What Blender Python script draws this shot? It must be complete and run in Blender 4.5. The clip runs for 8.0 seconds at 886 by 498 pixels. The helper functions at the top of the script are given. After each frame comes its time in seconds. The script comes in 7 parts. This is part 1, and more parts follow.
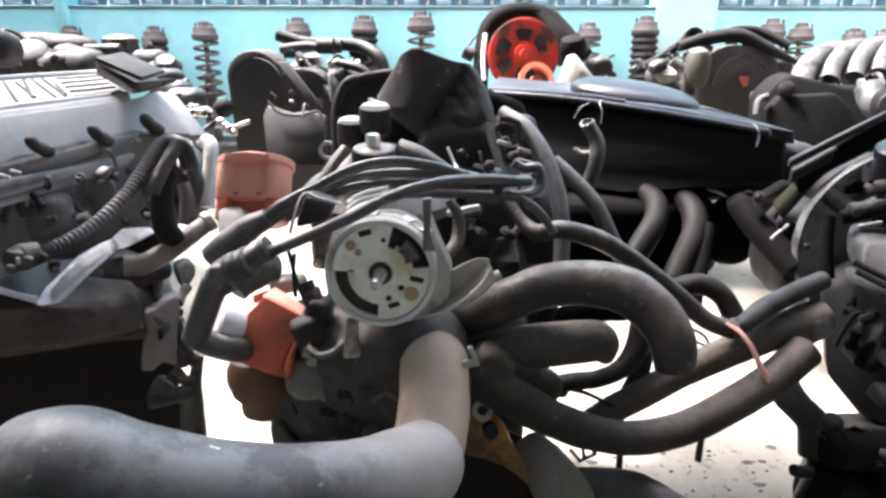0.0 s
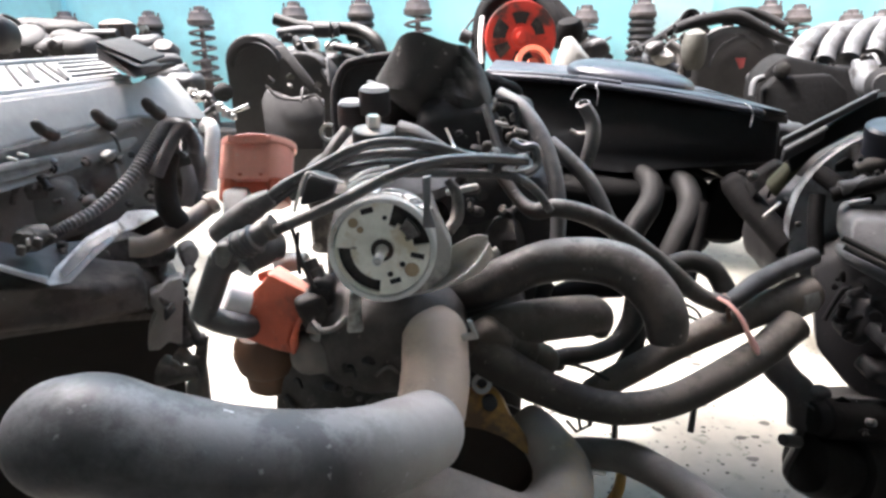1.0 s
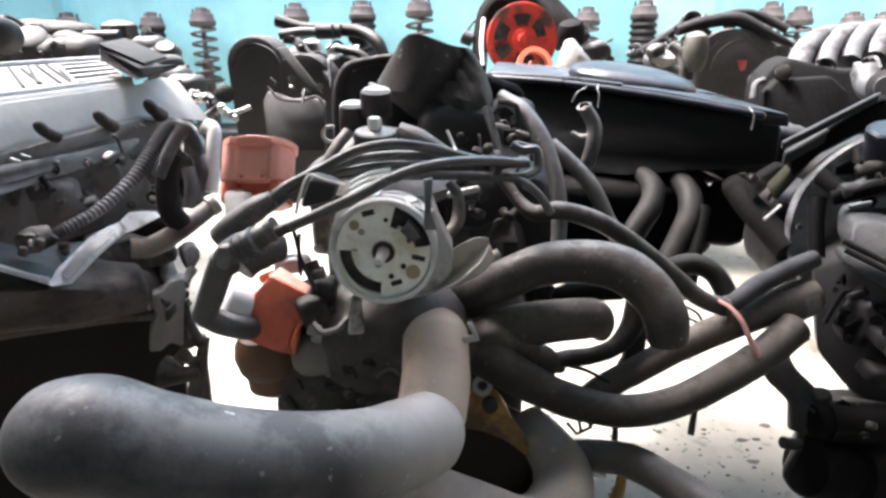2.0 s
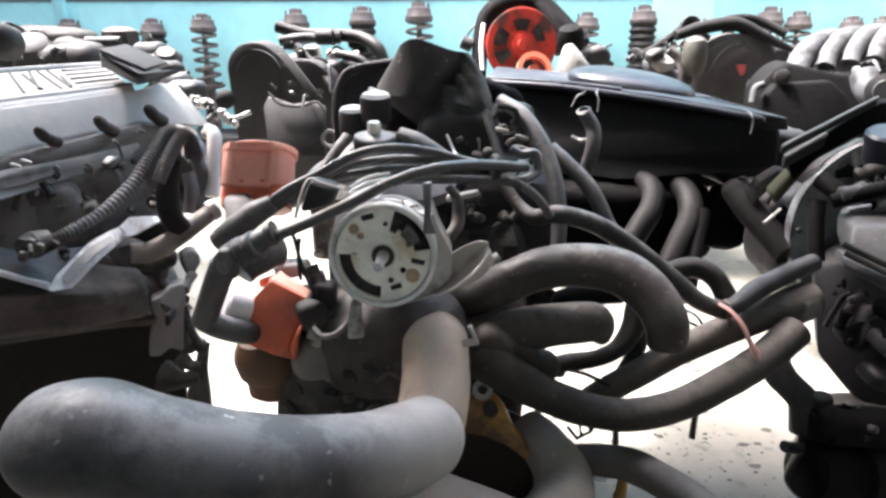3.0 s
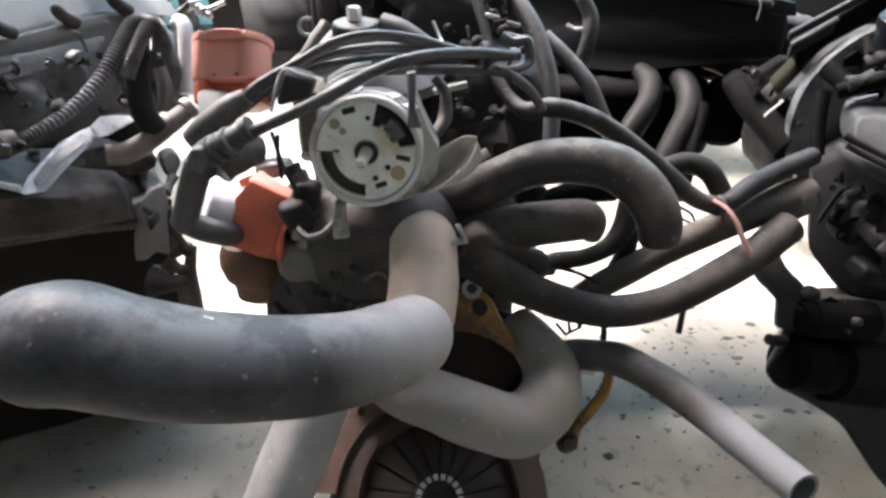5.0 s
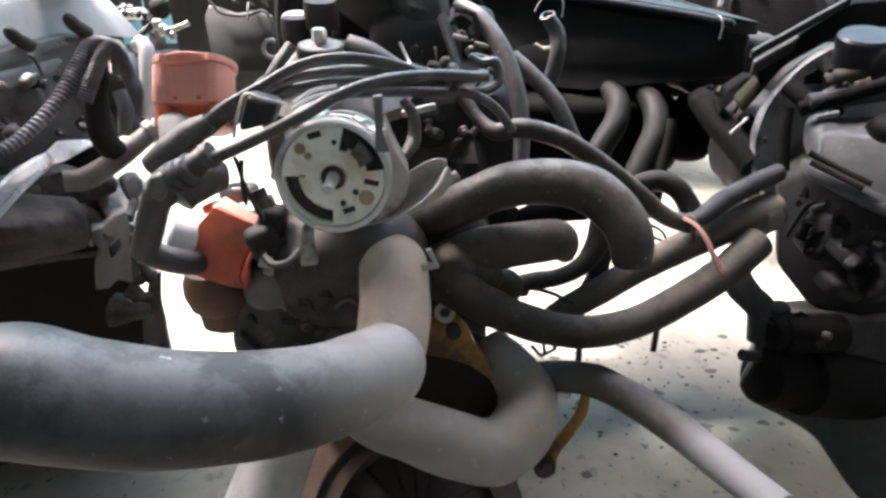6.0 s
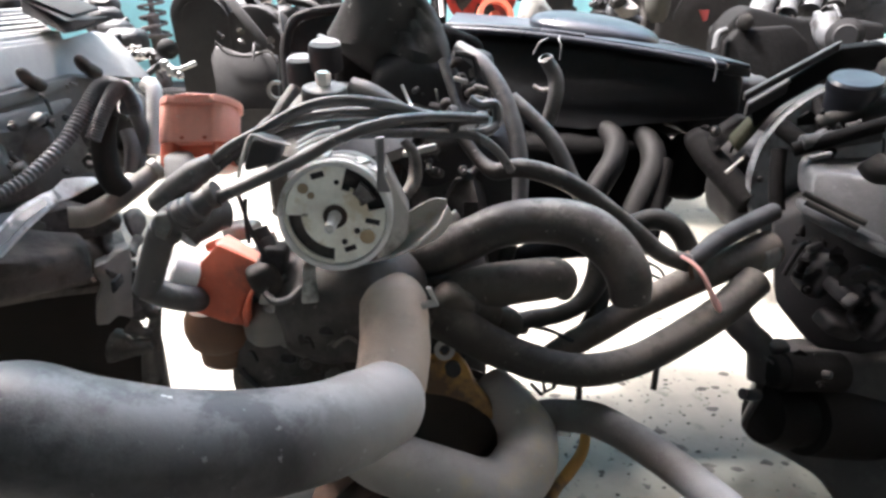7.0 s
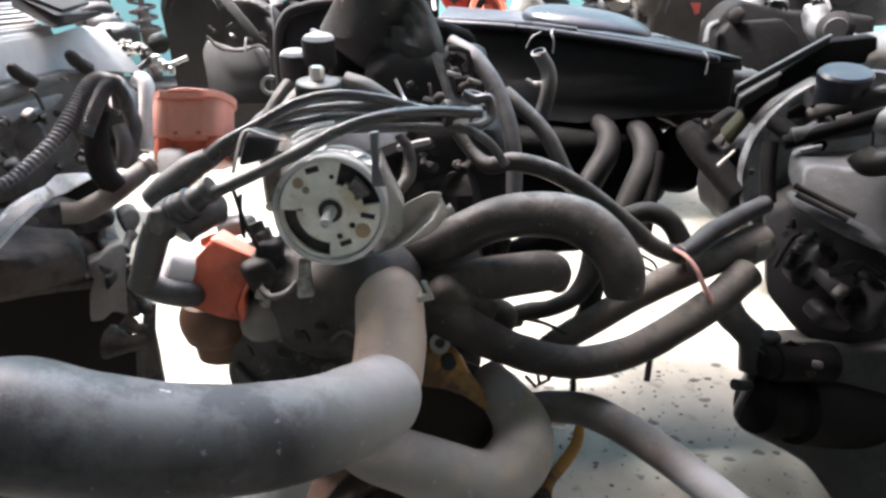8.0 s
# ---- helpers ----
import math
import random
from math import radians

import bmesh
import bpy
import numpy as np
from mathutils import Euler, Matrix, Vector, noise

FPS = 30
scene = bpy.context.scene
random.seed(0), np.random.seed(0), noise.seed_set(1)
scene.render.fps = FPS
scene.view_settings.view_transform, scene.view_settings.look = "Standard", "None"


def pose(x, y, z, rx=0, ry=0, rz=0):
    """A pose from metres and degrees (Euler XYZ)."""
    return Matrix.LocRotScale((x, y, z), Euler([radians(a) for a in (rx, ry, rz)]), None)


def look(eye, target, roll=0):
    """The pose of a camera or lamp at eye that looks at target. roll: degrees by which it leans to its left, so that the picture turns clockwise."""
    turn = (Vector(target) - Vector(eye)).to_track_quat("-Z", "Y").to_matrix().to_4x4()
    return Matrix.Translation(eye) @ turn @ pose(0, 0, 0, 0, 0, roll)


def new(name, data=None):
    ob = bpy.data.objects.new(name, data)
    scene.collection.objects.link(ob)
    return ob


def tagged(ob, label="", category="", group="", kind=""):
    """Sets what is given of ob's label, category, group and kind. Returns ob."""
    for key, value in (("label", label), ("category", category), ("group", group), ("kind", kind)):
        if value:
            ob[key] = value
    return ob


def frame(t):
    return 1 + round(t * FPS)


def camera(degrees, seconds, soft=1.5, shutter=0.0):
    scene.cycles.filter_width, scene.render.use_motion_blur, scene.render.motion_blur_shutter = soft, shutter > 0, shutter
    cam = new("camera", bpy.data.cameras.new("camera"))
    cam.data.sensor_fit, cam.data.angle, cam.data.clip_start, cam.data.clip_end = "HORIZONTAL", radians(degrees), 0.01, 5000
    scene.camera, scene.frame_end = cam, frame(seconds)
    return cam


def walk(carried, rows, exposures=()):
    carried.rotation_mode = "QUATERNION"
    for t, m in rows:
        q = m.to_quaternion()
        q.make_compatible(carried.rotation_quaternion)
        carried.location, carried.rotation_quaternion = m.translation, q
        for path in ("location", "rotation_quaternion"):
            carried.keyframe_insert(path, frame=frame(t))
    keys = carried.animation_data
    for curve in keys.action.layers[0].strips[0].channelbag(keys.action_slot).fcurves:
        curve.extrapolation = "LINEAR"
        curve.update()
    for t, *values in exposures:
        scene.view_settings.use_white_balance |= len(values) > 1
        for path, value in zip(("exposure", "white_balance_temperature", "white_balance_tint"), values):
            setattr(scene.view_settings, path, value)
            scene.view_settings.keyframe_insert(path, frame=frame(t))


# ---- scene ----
EXPOSURE, KELVIN = 3.77, 6100
# edge and left side of the added, unseen canopy
ROOF_EDGE, ROOF_SIDE = 1.45, 3.1
SUN_EL, SUN_ROT = 62.0, -66.0      # degrees above the horizon; degrees from +y towards +x
cam = camera(72.7, 8.0, soft=2.8)
# seconds, x, y, z, yaw, pitch, roll
ROWS = [
    (0.0, 0.0011, 0.0183, 0.7588, 0.05, -20.43, -0.10),
    (0.5, 0.0003, 0.0036, 0.7586, 0.15, -20.94, 0.20),
    (1.0, -0.0001, 0.0023, 0.7576, -0.26, -21.79, 0.22),
    (1.2, -0.0001, 0.0022, 0.7579, -0.31, -22.13, 0.20),
    (2.3, -0.0001, 0.0013, 0.7595, -0.02, -20.98, 0.06),
    (2.5, -0.0000, 0.0000, 0.7600, 0.00, -20.00, -0.00),
    (3.0, 0.0006, 0.0012, 0.7579, -0.13, -21.20, 0.26),
    (3.2, 0.0014, 0.0047, 0.7544, -0.17, -24.36, 0.38),
    (3.5, 0.0026, 0.0100, 0.7491, -0.39, -28.35, 0.78),
    (4.0, 0.0030, 0.0118, 0.7474, -0.59, -29.60, 0.90),
    (4.2, 0.0034, 0.0122, 0.7473, -0.66, -30.94, 1.02),
    (5.3, 0.0057, 0.0143, 0.7468, -1.14, -30.15, 0.47),
    (5.5, 0.0061, 0.0147, 0.7467, -1.58, -30.08, 0.60),
    (5.8, 0.0073, 0.0213, 0.7478, -3.55, -30.01, 0.52),
    (6.0, 0.0082, 0.0258, 0.7486, -3.68, -28.96, 0.36),
    (6.2, 0.0080, 0.0244, 0.7510, -3.39, -25.48, 0.13),
    (6.5, 0.0077, 0.0224, 0.7546, -3.38, -25.01, 0.07),
    (7.0, 0.0081, 0.0225, 0.7536, -3.58, -25.68, 0.18),
    (7.5, 0.0074, 0.0202, 0.7535, -4.53, -26.08, 0.12),
    (8.0, 0.0067, 0.0202, 0.7544, -4.30, -26.23, 0.21),
]
walk(cam, [(t, pose(x, y, z, 90 + pitch, roll, yaw)) for t, x, y, z, yaw, pitch, roll in ROWS], [(0.0, EXPOSURE, KELVIN, 13), (8.0, EXPOSURE, KELVIN, 13)])

# ---- light ----
world = bpy.data.worlds.new("sky")
scene.world = world
world.use_nodes = True
wn = world.node_tree
sky = wn.nodes.new("ShaderNodeTexSky")
sky.sky_type, sky.sun_disc = "NISHITA", False
sky.dust_density, sky.air_density = 9.0, 0.8
sky.sun_elevation, sky.sun_rotation = radians(SUN_EL), radians(SUN_ROT)
wn.links.new(sky.outputs[0], wn.nodes["Background"].inputs[0])
wn.nodes["Background"].inputs[1].default_value = 0.15
sun = new("sun", bpy.data.lights.new("sun", "SUN"))
sun.data.energy, sun.data.angle, sun.data.color = 1.6, radians(7), (1.0, 0.96, 0.92)
az, el = radians(SUN_ROT), radians(SUN_EL)
sun.matrix_world = look((math.sin(az) * math.cos(el) * 20, math.cos(az) * math.cos(el) * 20, math.sin(el) * 20), (0, 0, 0))


# ---- materials ----
def mat(name, base, rough=0.6, metal=0.0, var=0.35, scale=30.0, bump=0.25, dust=0.0, dust_lit_col=(0.32, 0.29, 0.25), second=None, patch=0.5, spec=0.5, grad=None):
    """A worn surface: colour varied at two scales, optional patches of a second colour, a slow change along one axis
    (axis, from, to, colour), settled dust that also paints top light on upward faces, specks, fine relief.
    """
    m = bpy.data.materials.new(name)
    m.use_nodes = True
    nt = m.node_tree
    N, L = nt.nodes, nt.links
    b = N["Principled BSDF"]
    tc = N.new("ShaderNodeTexCoord")

    def noise_tex(s, detail=5.0, rgh=0.6):
        n = N.new("ShaderNodeTexNoise")
        n.inputs["Scale"].default_value, n.inputs["Detail"].default_value, n.inputs["Roughness"].default_value = s, detail, rgh
        L.new(tc.outputs["Object"], n.inputs["Vector"])
        return n.outputs["Fac"]

    def ramp(fac, lo, hi, a=0.0, z=1.0):
        r = N.new("ShaderNodeMapRange")
        r.inputs["From Min"].default_value, r.inputs["From Max"].default_value = lo, hi
        r.inputs["To Min"].default_value, r.inputs["To Max"].default_value = a, z
        L.new(fac, r.inputs["Value"])
        return r.outputs["Result"]

    def mix(fac, c1, c2, kind="MIX"):
        x = N.new("ShaderNodeMix")
        x.data_type, x.blend_type = "RGBA", kind
        for sock, val in ((x.inputs["Factor"], fac), (x.inputs["A"], c1), (x.inputs["B"], c2)):
            if isinstance(val, (int, float)):
                sock.default_value = val
            elif isinstance(val, tuple):
                sock.default_value = (*val, 1)
            else:
                L.new(val, sock)
        return x.outputs["Result"]

    big, fine = noise_tex(scale * 0.25, 4), noise_tex(scale * 3, 6, 0.7)
    dark = tuple(c * (1 - var) for c in base)
    light = tuple(min(1, c * (1 + var)) for c in base)
    col = mix(ramp(big, 0.35, 0.65), dark, light)
    col = mix(ramp(fine, 0.3, 0.7, 0, 0.35), col, tuple(c * 0.6 for c in base))
    if second:
        col = mix(ramp(noise_tex(scale * 0.6, 6, 0.65), patch - 0.06, patch + 0.06), col, second)
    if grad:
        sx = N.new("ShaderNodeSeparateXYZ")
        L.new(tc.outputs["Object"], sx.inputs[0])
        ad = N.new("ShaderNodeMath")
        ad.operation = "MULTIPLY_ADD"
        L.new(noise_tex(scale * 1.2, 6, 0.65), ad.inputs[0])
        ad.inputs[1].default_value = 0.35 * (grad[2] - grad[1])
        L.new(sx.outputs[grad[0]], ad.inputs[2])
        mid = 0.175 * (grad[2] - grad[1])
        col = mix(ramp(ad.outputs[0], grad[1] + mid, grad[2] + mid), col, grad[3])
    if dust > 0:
        # upward faces go paler: settled dust, with top light put in too
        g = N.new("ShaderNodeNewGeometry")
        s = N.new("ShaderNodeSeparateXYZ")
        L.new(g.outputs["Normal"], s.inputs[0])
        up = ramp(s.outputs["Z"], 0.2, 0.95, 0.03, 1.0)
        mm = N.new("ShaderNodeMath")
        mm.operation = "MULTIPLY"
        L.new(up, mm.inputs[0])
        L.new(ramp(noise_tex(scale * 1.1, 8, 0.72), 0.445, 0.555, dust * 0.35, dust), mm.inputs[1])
        col = mix(mm.outputs[0], col, dust_lit_col)
        col = mix(ramp(noise_tex(scale * 6, 4, 0.6), 0.66, 0.71, 0, min(0.5, dust)), col, tuple(min(0.8, c * 1.3) for c in dust_lit_col))
    L.new(col, b.inputs["Base Color"])
    L.new(ramp(big, 0.3, 0.7, max(0.05, rough - 0.12), min(1, rough + 0.12)), b.inputs["Roughness"])
    b.inputs["Metallic"].default_value = metal
    b.inputs["Specular IOR Level"].default_value = spec
    bp = N.new("ShaderNodeBump")
    bp.inputs["Strength"].default_value, bp.inputs["Distance"].default_value = bump, 0.002
    L.new(fine, bp.inputs["Height"])
    L.new(bp.outputs[0], b.inputs["Normal"])
    return m


M = dict(
    rubber=mat("black rubber", (0.014, 0.014, 0.0135), 0.55, dust=0.1, spec=0.22, bump=0.15),
    hose=mat("dusty rubber hose", (0.042, 0.038, 0.033), 0.72, dust=0.42, dust_lit_col=(0.17, 0.152, 0.132), bump=0.25, spec=0.25, var=0.5, second=(0.028, 0.025, 0.023), patch=0.58),
    # pale top is dust plus a painted sky highlight
    hose_top=mat("black hose, dusty lit top", (0.026, 0.023, 0.021), 0.42, dust=0.62, dust_lit_col=(0.29, 0.275, 0.26), bump=0.25, spec=0.35, second=(0.055, 0.046, 0.04), patch=0.55),
    # besides dust, grad to pale paints the highlight on the elbow
    hose_grey=mat("grey dusty hose, lit elbow", (0.03, 0.0305, 0.034), 0.52, dust=0.62, dust_lit_col=(0.3, 0.305, 0.315), bump=0.3, var=0.45, second=(0.066, 0.065, 0.066), patch=0.56, scale=20, spec=0.4, grad=(0, -0.055, 0.01, (0.4, 0.392, 0.38))),
    hose_tan=mat("tan dusty hose", (0.47, 0.38, 0.3), 0.65, dust=0.4, dust_lit_col=(0.52, 0.465, 0.41), bump=0.3, second=(0.31, 0.245, 0.2), patch=0.57, scale=16),
    hose_dark=mat("dark dusty hose", (0.085, 0.074, 0.064), 0.7, dust=0.45, dust_lit_col=(0.24, 0.21, 0.185), bump=0.3, spec=0.25, var=0.45),
    oilgrey=mat("oily brown black iron", (0.1, 0.088, 0.078), 0.75, 0.0, dust=0.35, dust_lit_col=(0.19, 0.168, 0.148), bump=0.7, var=0.55, scale=22, second=(0.04, 0.035, 0.031), patch=0.54),
    hose_two=mat("brown and pale grey hose", (0.098, 0.09, 0.083), 0.7, dust=0.35, dust_lit_col=(0.22, 0.207, 0.195), bump=0.3, scale=26, spec=0.25, second=(0.06, 0.054, 0.05), patch=0.58, grad=(1, -0.385, -0.41, (0.19, 0.192, 0.2))),
    pipe_grey=mat("dull grey pipe", (0.15, 0.15, 0.155), 0.5, 0.2, dust=0.5, dust_lit_col=(0.4, 0.39, 0.38), bump=0.2),
    head_grey=mat("grey grimy casting", (0.17, 0.163, 0.155), 0.68, 0.05, dust=0.3, dust_lit_col=(0.27, 0.26, 0.245), bump=0.5, second=(0.075, 0.071, 0.067), patch=0.57, scale=24, spec=0.3),
    housing=mat("smooth oily brown casting", (0.1, 0.09, 0.081), 0.68, 0.05, dust=0.4, dust_lit_col=(0.2, 0.18, 0.162), bump=0.5, var=0.5, second=(0.04, 0.037, 0.034), patch=0.53, scale=20),
    # dark tone that paints the shade of grooves on the lid
    groove=mat("dark groove shade", (0.085, 0.084, 0.082), 0.75, var=0.3, bump=0.1),
    flake=mat("pale flaking coat", (0.6, 0.61, 0.62), 0.55, var=0.2, bump=0.2),
    sump=mat("black brown sump", (0.02, 0.017, 0.015), 0.75, dust=0.1, dust_lit_col=(0.08, 0.07, 0.06), bump=0.2, var=0.4, scale=12, spec=0.2),
    grey_plug=mat("dull grey plastic", (0.16, 0.158, 0.155), 0.6, dust=0.2, dust_lit_col=(0.26, 0.25, 0.245), bump=0.1),
    scoop=mat("beige stained aluminium", (0.52, 0.49, 0.44), 0.55, 0.05, dust=0.3, dust_lit_col=(0.58, 0.55, 0.5), bump=0.25, second=(0.3, 0.26, 0.21), patch=0.57, scale=24),
    debris=mat("dry grey brown crumbs", (0.075, 0.07, 0.06), 0.85, var=0.6, bump=0.2),
    tub=mat("matt black plastic", (0.013, 0.013, 0.0145), 0.6, dust=0.05, bump=0.12, spec=0.2, var=0.4),
    bowl=mat("pale grey oily casting", (0.22, 0.205, 0.185), 0.65, 0.05, dust=0.45, dust_lit_col=(0.36, 0.335, 0.305), bump=0.35, second=(0.11, 0.1, 0.09), patch=0.58, scale=24),
    casing=mat("grey oily casing", (0.068, 0.07, 0.073), 0.55, 0.1, dust=0.22, dust_lit_col=(0.14, 0.142, 0.145), bump=0.4, second=(0.035, 0.035, 0.036), patch=0.57, scale=22),
    conduit=mat("grey corrugated plastic", (0.13, 0.13, 0.133), 0.4, dust=0.45, dust_lit_col=(0.36, 0.355, 0.35), bump=0.3, second=(0.05, 0.05, 0.05), patch=0.58),
    foil=mat("crumpled bright foil", (0.78, 0.78, 0.77), 0.4, 0.15, var=0.3, bump=0.9, scale=60, second=(0.42, 0.415, 0.4), patch=0.6),
    # grime, lightened to put the haze over the left engine into the tone
    grimy=mat("grimy brown grey casting, hazed", (0.12, 0.11, 0.1), 0.7, 0.1, dust=0.5, dust_lit_col=(0.3, 0.27, 0.24), bump=0.6, second=(0.022, 0.02, 0.018), patch=0.52, scale=36),
    ring_steel=mat("worn ring steel", (0.19, 0.2, 0.212), 0.5, 0.2, dust=0.2, dust_lit_col=(0.3, 0.3, 0.305), bump=0.4, second=(0.08, 0.08, 0.084), patch=0.57, scale=45),
    runner=mat("dark dusty intake pipe", (0.014, 0.0137, 0.0137), 0.62, dust=0.06, spec=0.2, dust_lit_col=(0.13, 0.122, 0.113)),
    boot=mat("dusty rubber boot", (0.075, 0.074, 0.074), 0.42, dust=0.55, dust_lit_col=(0.36, 0.345, 0.33), bump=0.4, second=(0.04, 0.039, 0.038), patch=0.56),
    lead=mat("ignition lead sheath", (0.065, 0.065, 0.067), 0.26, dust=0.4, bump=0.05),
    plastic=mat("black plastic", (0.026, 0.0255, 0.027), 0.55, dust=0.1, bump=0.1, spec=0.25),
    lid=mat("glossy black lid", (0.018, 0.02, 0.027), 0.36, dust=0.08, dust_lit_col=(0.3, 0.31, 0.34), bump=0.05, spec=0.35),
    iron=mat("oily cast iron", (0.025, 0.023, 0.022), 0.6, 0.2, dust=0.22, spec=0.35, dust_lit_col=(0.19, 0.18, 0.168), bump=0.5, second=(0.075, 0.068, 0.062), patch=0.58),
    iron_brown=mat("rusty cast iron", (0.052, 0.043, 0.038), 0.75, 0.1, dust=0.25, bump=0.5, dust_lit_col=(0.2, 0.175, 0.155), second=(0.085, 0.062, 0.052), patch=0.57),
    alu=mat("dirty cast aluminium", (0.4, 0.385, 0.355), 0.5, 0.3, dust=0.35, bump=0.4, second=(0.1, 0.09, 0.08), patch=0.6),
    alu_dark=mat("oily cast aluminium", (0.16, 0.153, 0.146), 0.5, 0.2, dust=0.5, dust_lit_col=(0.33, 0.31, 0.29), bump=0.4, second=(0.04, 0.035, 0.03), patch=0.55),
    alu_clean=mat("pale aluminium", (0.5, 0.5, 0.5), 0.38, 0.5, dust=0.3, dust_lit_col=(0.55, 0.54, 0.52), bump=0.2),
    zinc=mat("yellowed zinc plate", (0.86, 0.81, 0.68), 0.45, 0.15, dust=0.1, bump=0.25, second=(0.6, 0.53, 0.38), patch=0.6, scale=60),
    zinc_rim=mat("pale zinc housing", (0.8, 0.8, 0.77), 0.4, 0.3, dust=0.3, dust_lit_col=(0.5, 0.48, 0.44), bump=0.2, second=(0.28, 0.26, 0.22), patch=0.62, scale=50),
    steel=mat("bright worn steel", (0.66, 0.65, 0.62), 0.34, 0.6, bump=0.15),
    orange=mat("orange plastic", (0.66, 0.135, 0.065), 0.45, dust=0.35, dust_lit_col=(0.75, 0.38, 0.29), bump=0.08, var=0.3, second=(0.32, 0.085, 0.05), patch=0.57, scale=40),
    # paler than the orange above: sunlight missing on the cap, painted in
    orange_pale=mat("pale orange plastic, sunlit tone", (0.96, 0.43, 0.33), 0.5, dust=0.3, dust_lit_col=(0.97, 0.58, 0.48), bump=0.06, var=0.1, second=(0.8, 0.28, 0.19), patch=0.66),
    red=mat("red painted pulley", (0.6, 0.05, 0.03), 0.5, dust=0.15, bump=0.2, second=(0.07, 0.035, 0.03), patch=0.56, scale=22),
    redmark=mat("red badge", (0.3, 0.045, 0.04), 0.6, bump=0.1, second=(0.1, 0.03, 0.03), patch=0.56),
    pink=mat("pink plastic tie", (0.75, 0.4, 0.34), 0.5, bump=0.05, var=0.1),
    # brown patches put the shadow on the plate's lower side into the colour
    yellow=mat("yellow chromate steel", (0.5, 0.26, 0.045), 0.5, 0.1, dust=0.1, bump=0.2, second=(0.11, 0.062, 0.03), patch=0.53, scale=22),
    white=mat("white plastic", (0.9, 0.89, 0.88), 0.45, var=0.06, bump=0.05),
    cover=mat("silver painted valve cover", (0.42, 0.42, 0.41), 0.6, 0.05, var=0.14, dust=0.2, dust_lit_col=(0.47, 0.455, 0.43), bump=0.12),
    # darker copy of the cover: its side's shade is in the colour
    cover_side=mat("valve cover side, darker tone", (0.37, 0.365, 0.35), 0.7, 0.0, var=0.14, dust=0.25, dust_lit_col=(0.45, 0.435, 0.41), bump=0.3),
    timing=mat("dark grey belt cover", (0.05, 0.0485, 0.0485), 0.65, dust=0.06, bump=0.15, var=0.3, spec=0.2),
    dustytop=mat("dust on a black cap", (0.34, 0.34, 0.35), 0.6, dust=0.6, dust_lit_col=(0.55, 0.55, 0.55)),
    beige=mat("dull beige metal", (0.085, 0.083, 0.072), 0.65, 0.0, dust=0.2, dust_lit_col=(0.15, 0.145, 0.135), spec=0.2, second=(0.04, 0.038, 0.032), patch=0.58),
    alu_back=mat("grey stained aluminium", (0.085, 0.088, 0.094), 0.6, 0.1, dust=0.12, bump=0.5, second=(0.025, 0.024, 0.024), patch=0.54, spec=0.25, scale=40),
    cream=mat("cream dusty plastic", (0.05, 0.048, 0.045), 0.75, dust=0.2, dust_lit_col=(0.11, 0.106, 0.1), bump=0.5, second=(0.02, 0.018, 0.017), patch=0.52, scale=26, spec=0.2),
    brown=mat("brown bakelite", (0.11, 0.055, 0.028), 0.45, dust=0.05, bump=0.1),
    rust=mat("pink brown rust", (0.22, 0.135, 0.1), 0.8, dust=0.25, dust_lit_col=(0.28, 0.19, 0.15), bump=0.4, second=(0.1, 0.06, 0.045), patch=0.55),
    bluegrey=mat("dark grey casting", (0.052, 0.053, 0.055), 0.6, 0.05, dust=0.12, dust_lit_col=(0.2, 0.2, 0.2), bump=0.45, second=(0.028, 0.027, 0.027), patch=0.55, spec=0.25),
    strut=mat("rusty strut steel", (0.13, 0.115, 0.108), 0.75, 0.1, dust=0.25, bump=0.3, second=(0.075, 0.058, 0.052), patch=0.55),
    wall=mat("turquoise wall paint", (0.46, 0.95, 0.965), 0.75, var=0.06, scale=4, bump=0.1),
    pillar=mat("pale turquoise paint", (0.64, 0.96, 0.96), 0.75, var=0.05, scale=4, bump=0.1),
    rail=mat("grey steel trim", (0.16, 0.2, 0.22), 0.6, 0.2, var=0.2, bump=0.1),
    plaster=mat("grey plaster", (0.24, 0.22, 0.195), 0.8, var=0.1, scale=3),
    paneblock=mat("pale glass block", (0.5, 0.62, 0.65), 0.4, var=0.2),
    pane=mat("grey dusty glass", (0.16, 0.24, 0.28), 0.3, var=0.25, scale=6, bump=0.02),
    olive=mat("olive rubber belt", (0.016, 0.017, 0.009), 0.75, dust=0.04, spec=0.2),
    brown_tan=mat("tan rivet", (0.34, 0.26, 0.16), 0.5, bump=0.1),
    hose_beige=mat("beige dusty hose", (0.29, 0.268, 0.25), 0.68, dust=0.5, dust_lit_col=(0.41, 0.385, 0.36), bump=0.3, second=(0.45, 0.345, 0.165), patch=0.57, scale=11),
    hose_pale=mat("pale grey hose", (0.38, 0.375, 0.37), 0.45, dust=0.7, dust_lit_col=(0.6, 0.59, 0.58), bump=0.2, second=(0.2, 0.19, 0.18), patch=0.62, scale=20),
    clutchmat=mat("dark spring steel", (0.04, 0.031, 0.027), 0.7, 0.05, dust=0.15, dust_lit_col=(0.12, 0.1, 0.09), bump=0.3, spec=0.25),
    # near-black: deep shade among the engines is put into this colour
    blackcast=mat("near-black casting", (0.008, 0.0077, 0.0077), 0.7, 0.0, dust=0.03, dust_lit_col=(0.07, 0.065, 0.06), bump=0.8, spec=0.06),
    # base and dust raised to paint in sky light missing on the duct
    duct=mat("lit dusty black duct rubber", (0.045, 0.0435, 0.042), 0.6, dust=0.7, dust_lit_col=(0.26, 0.25, 0.235), bump=0.4, spec=0.3, var=0.5, scale=16),
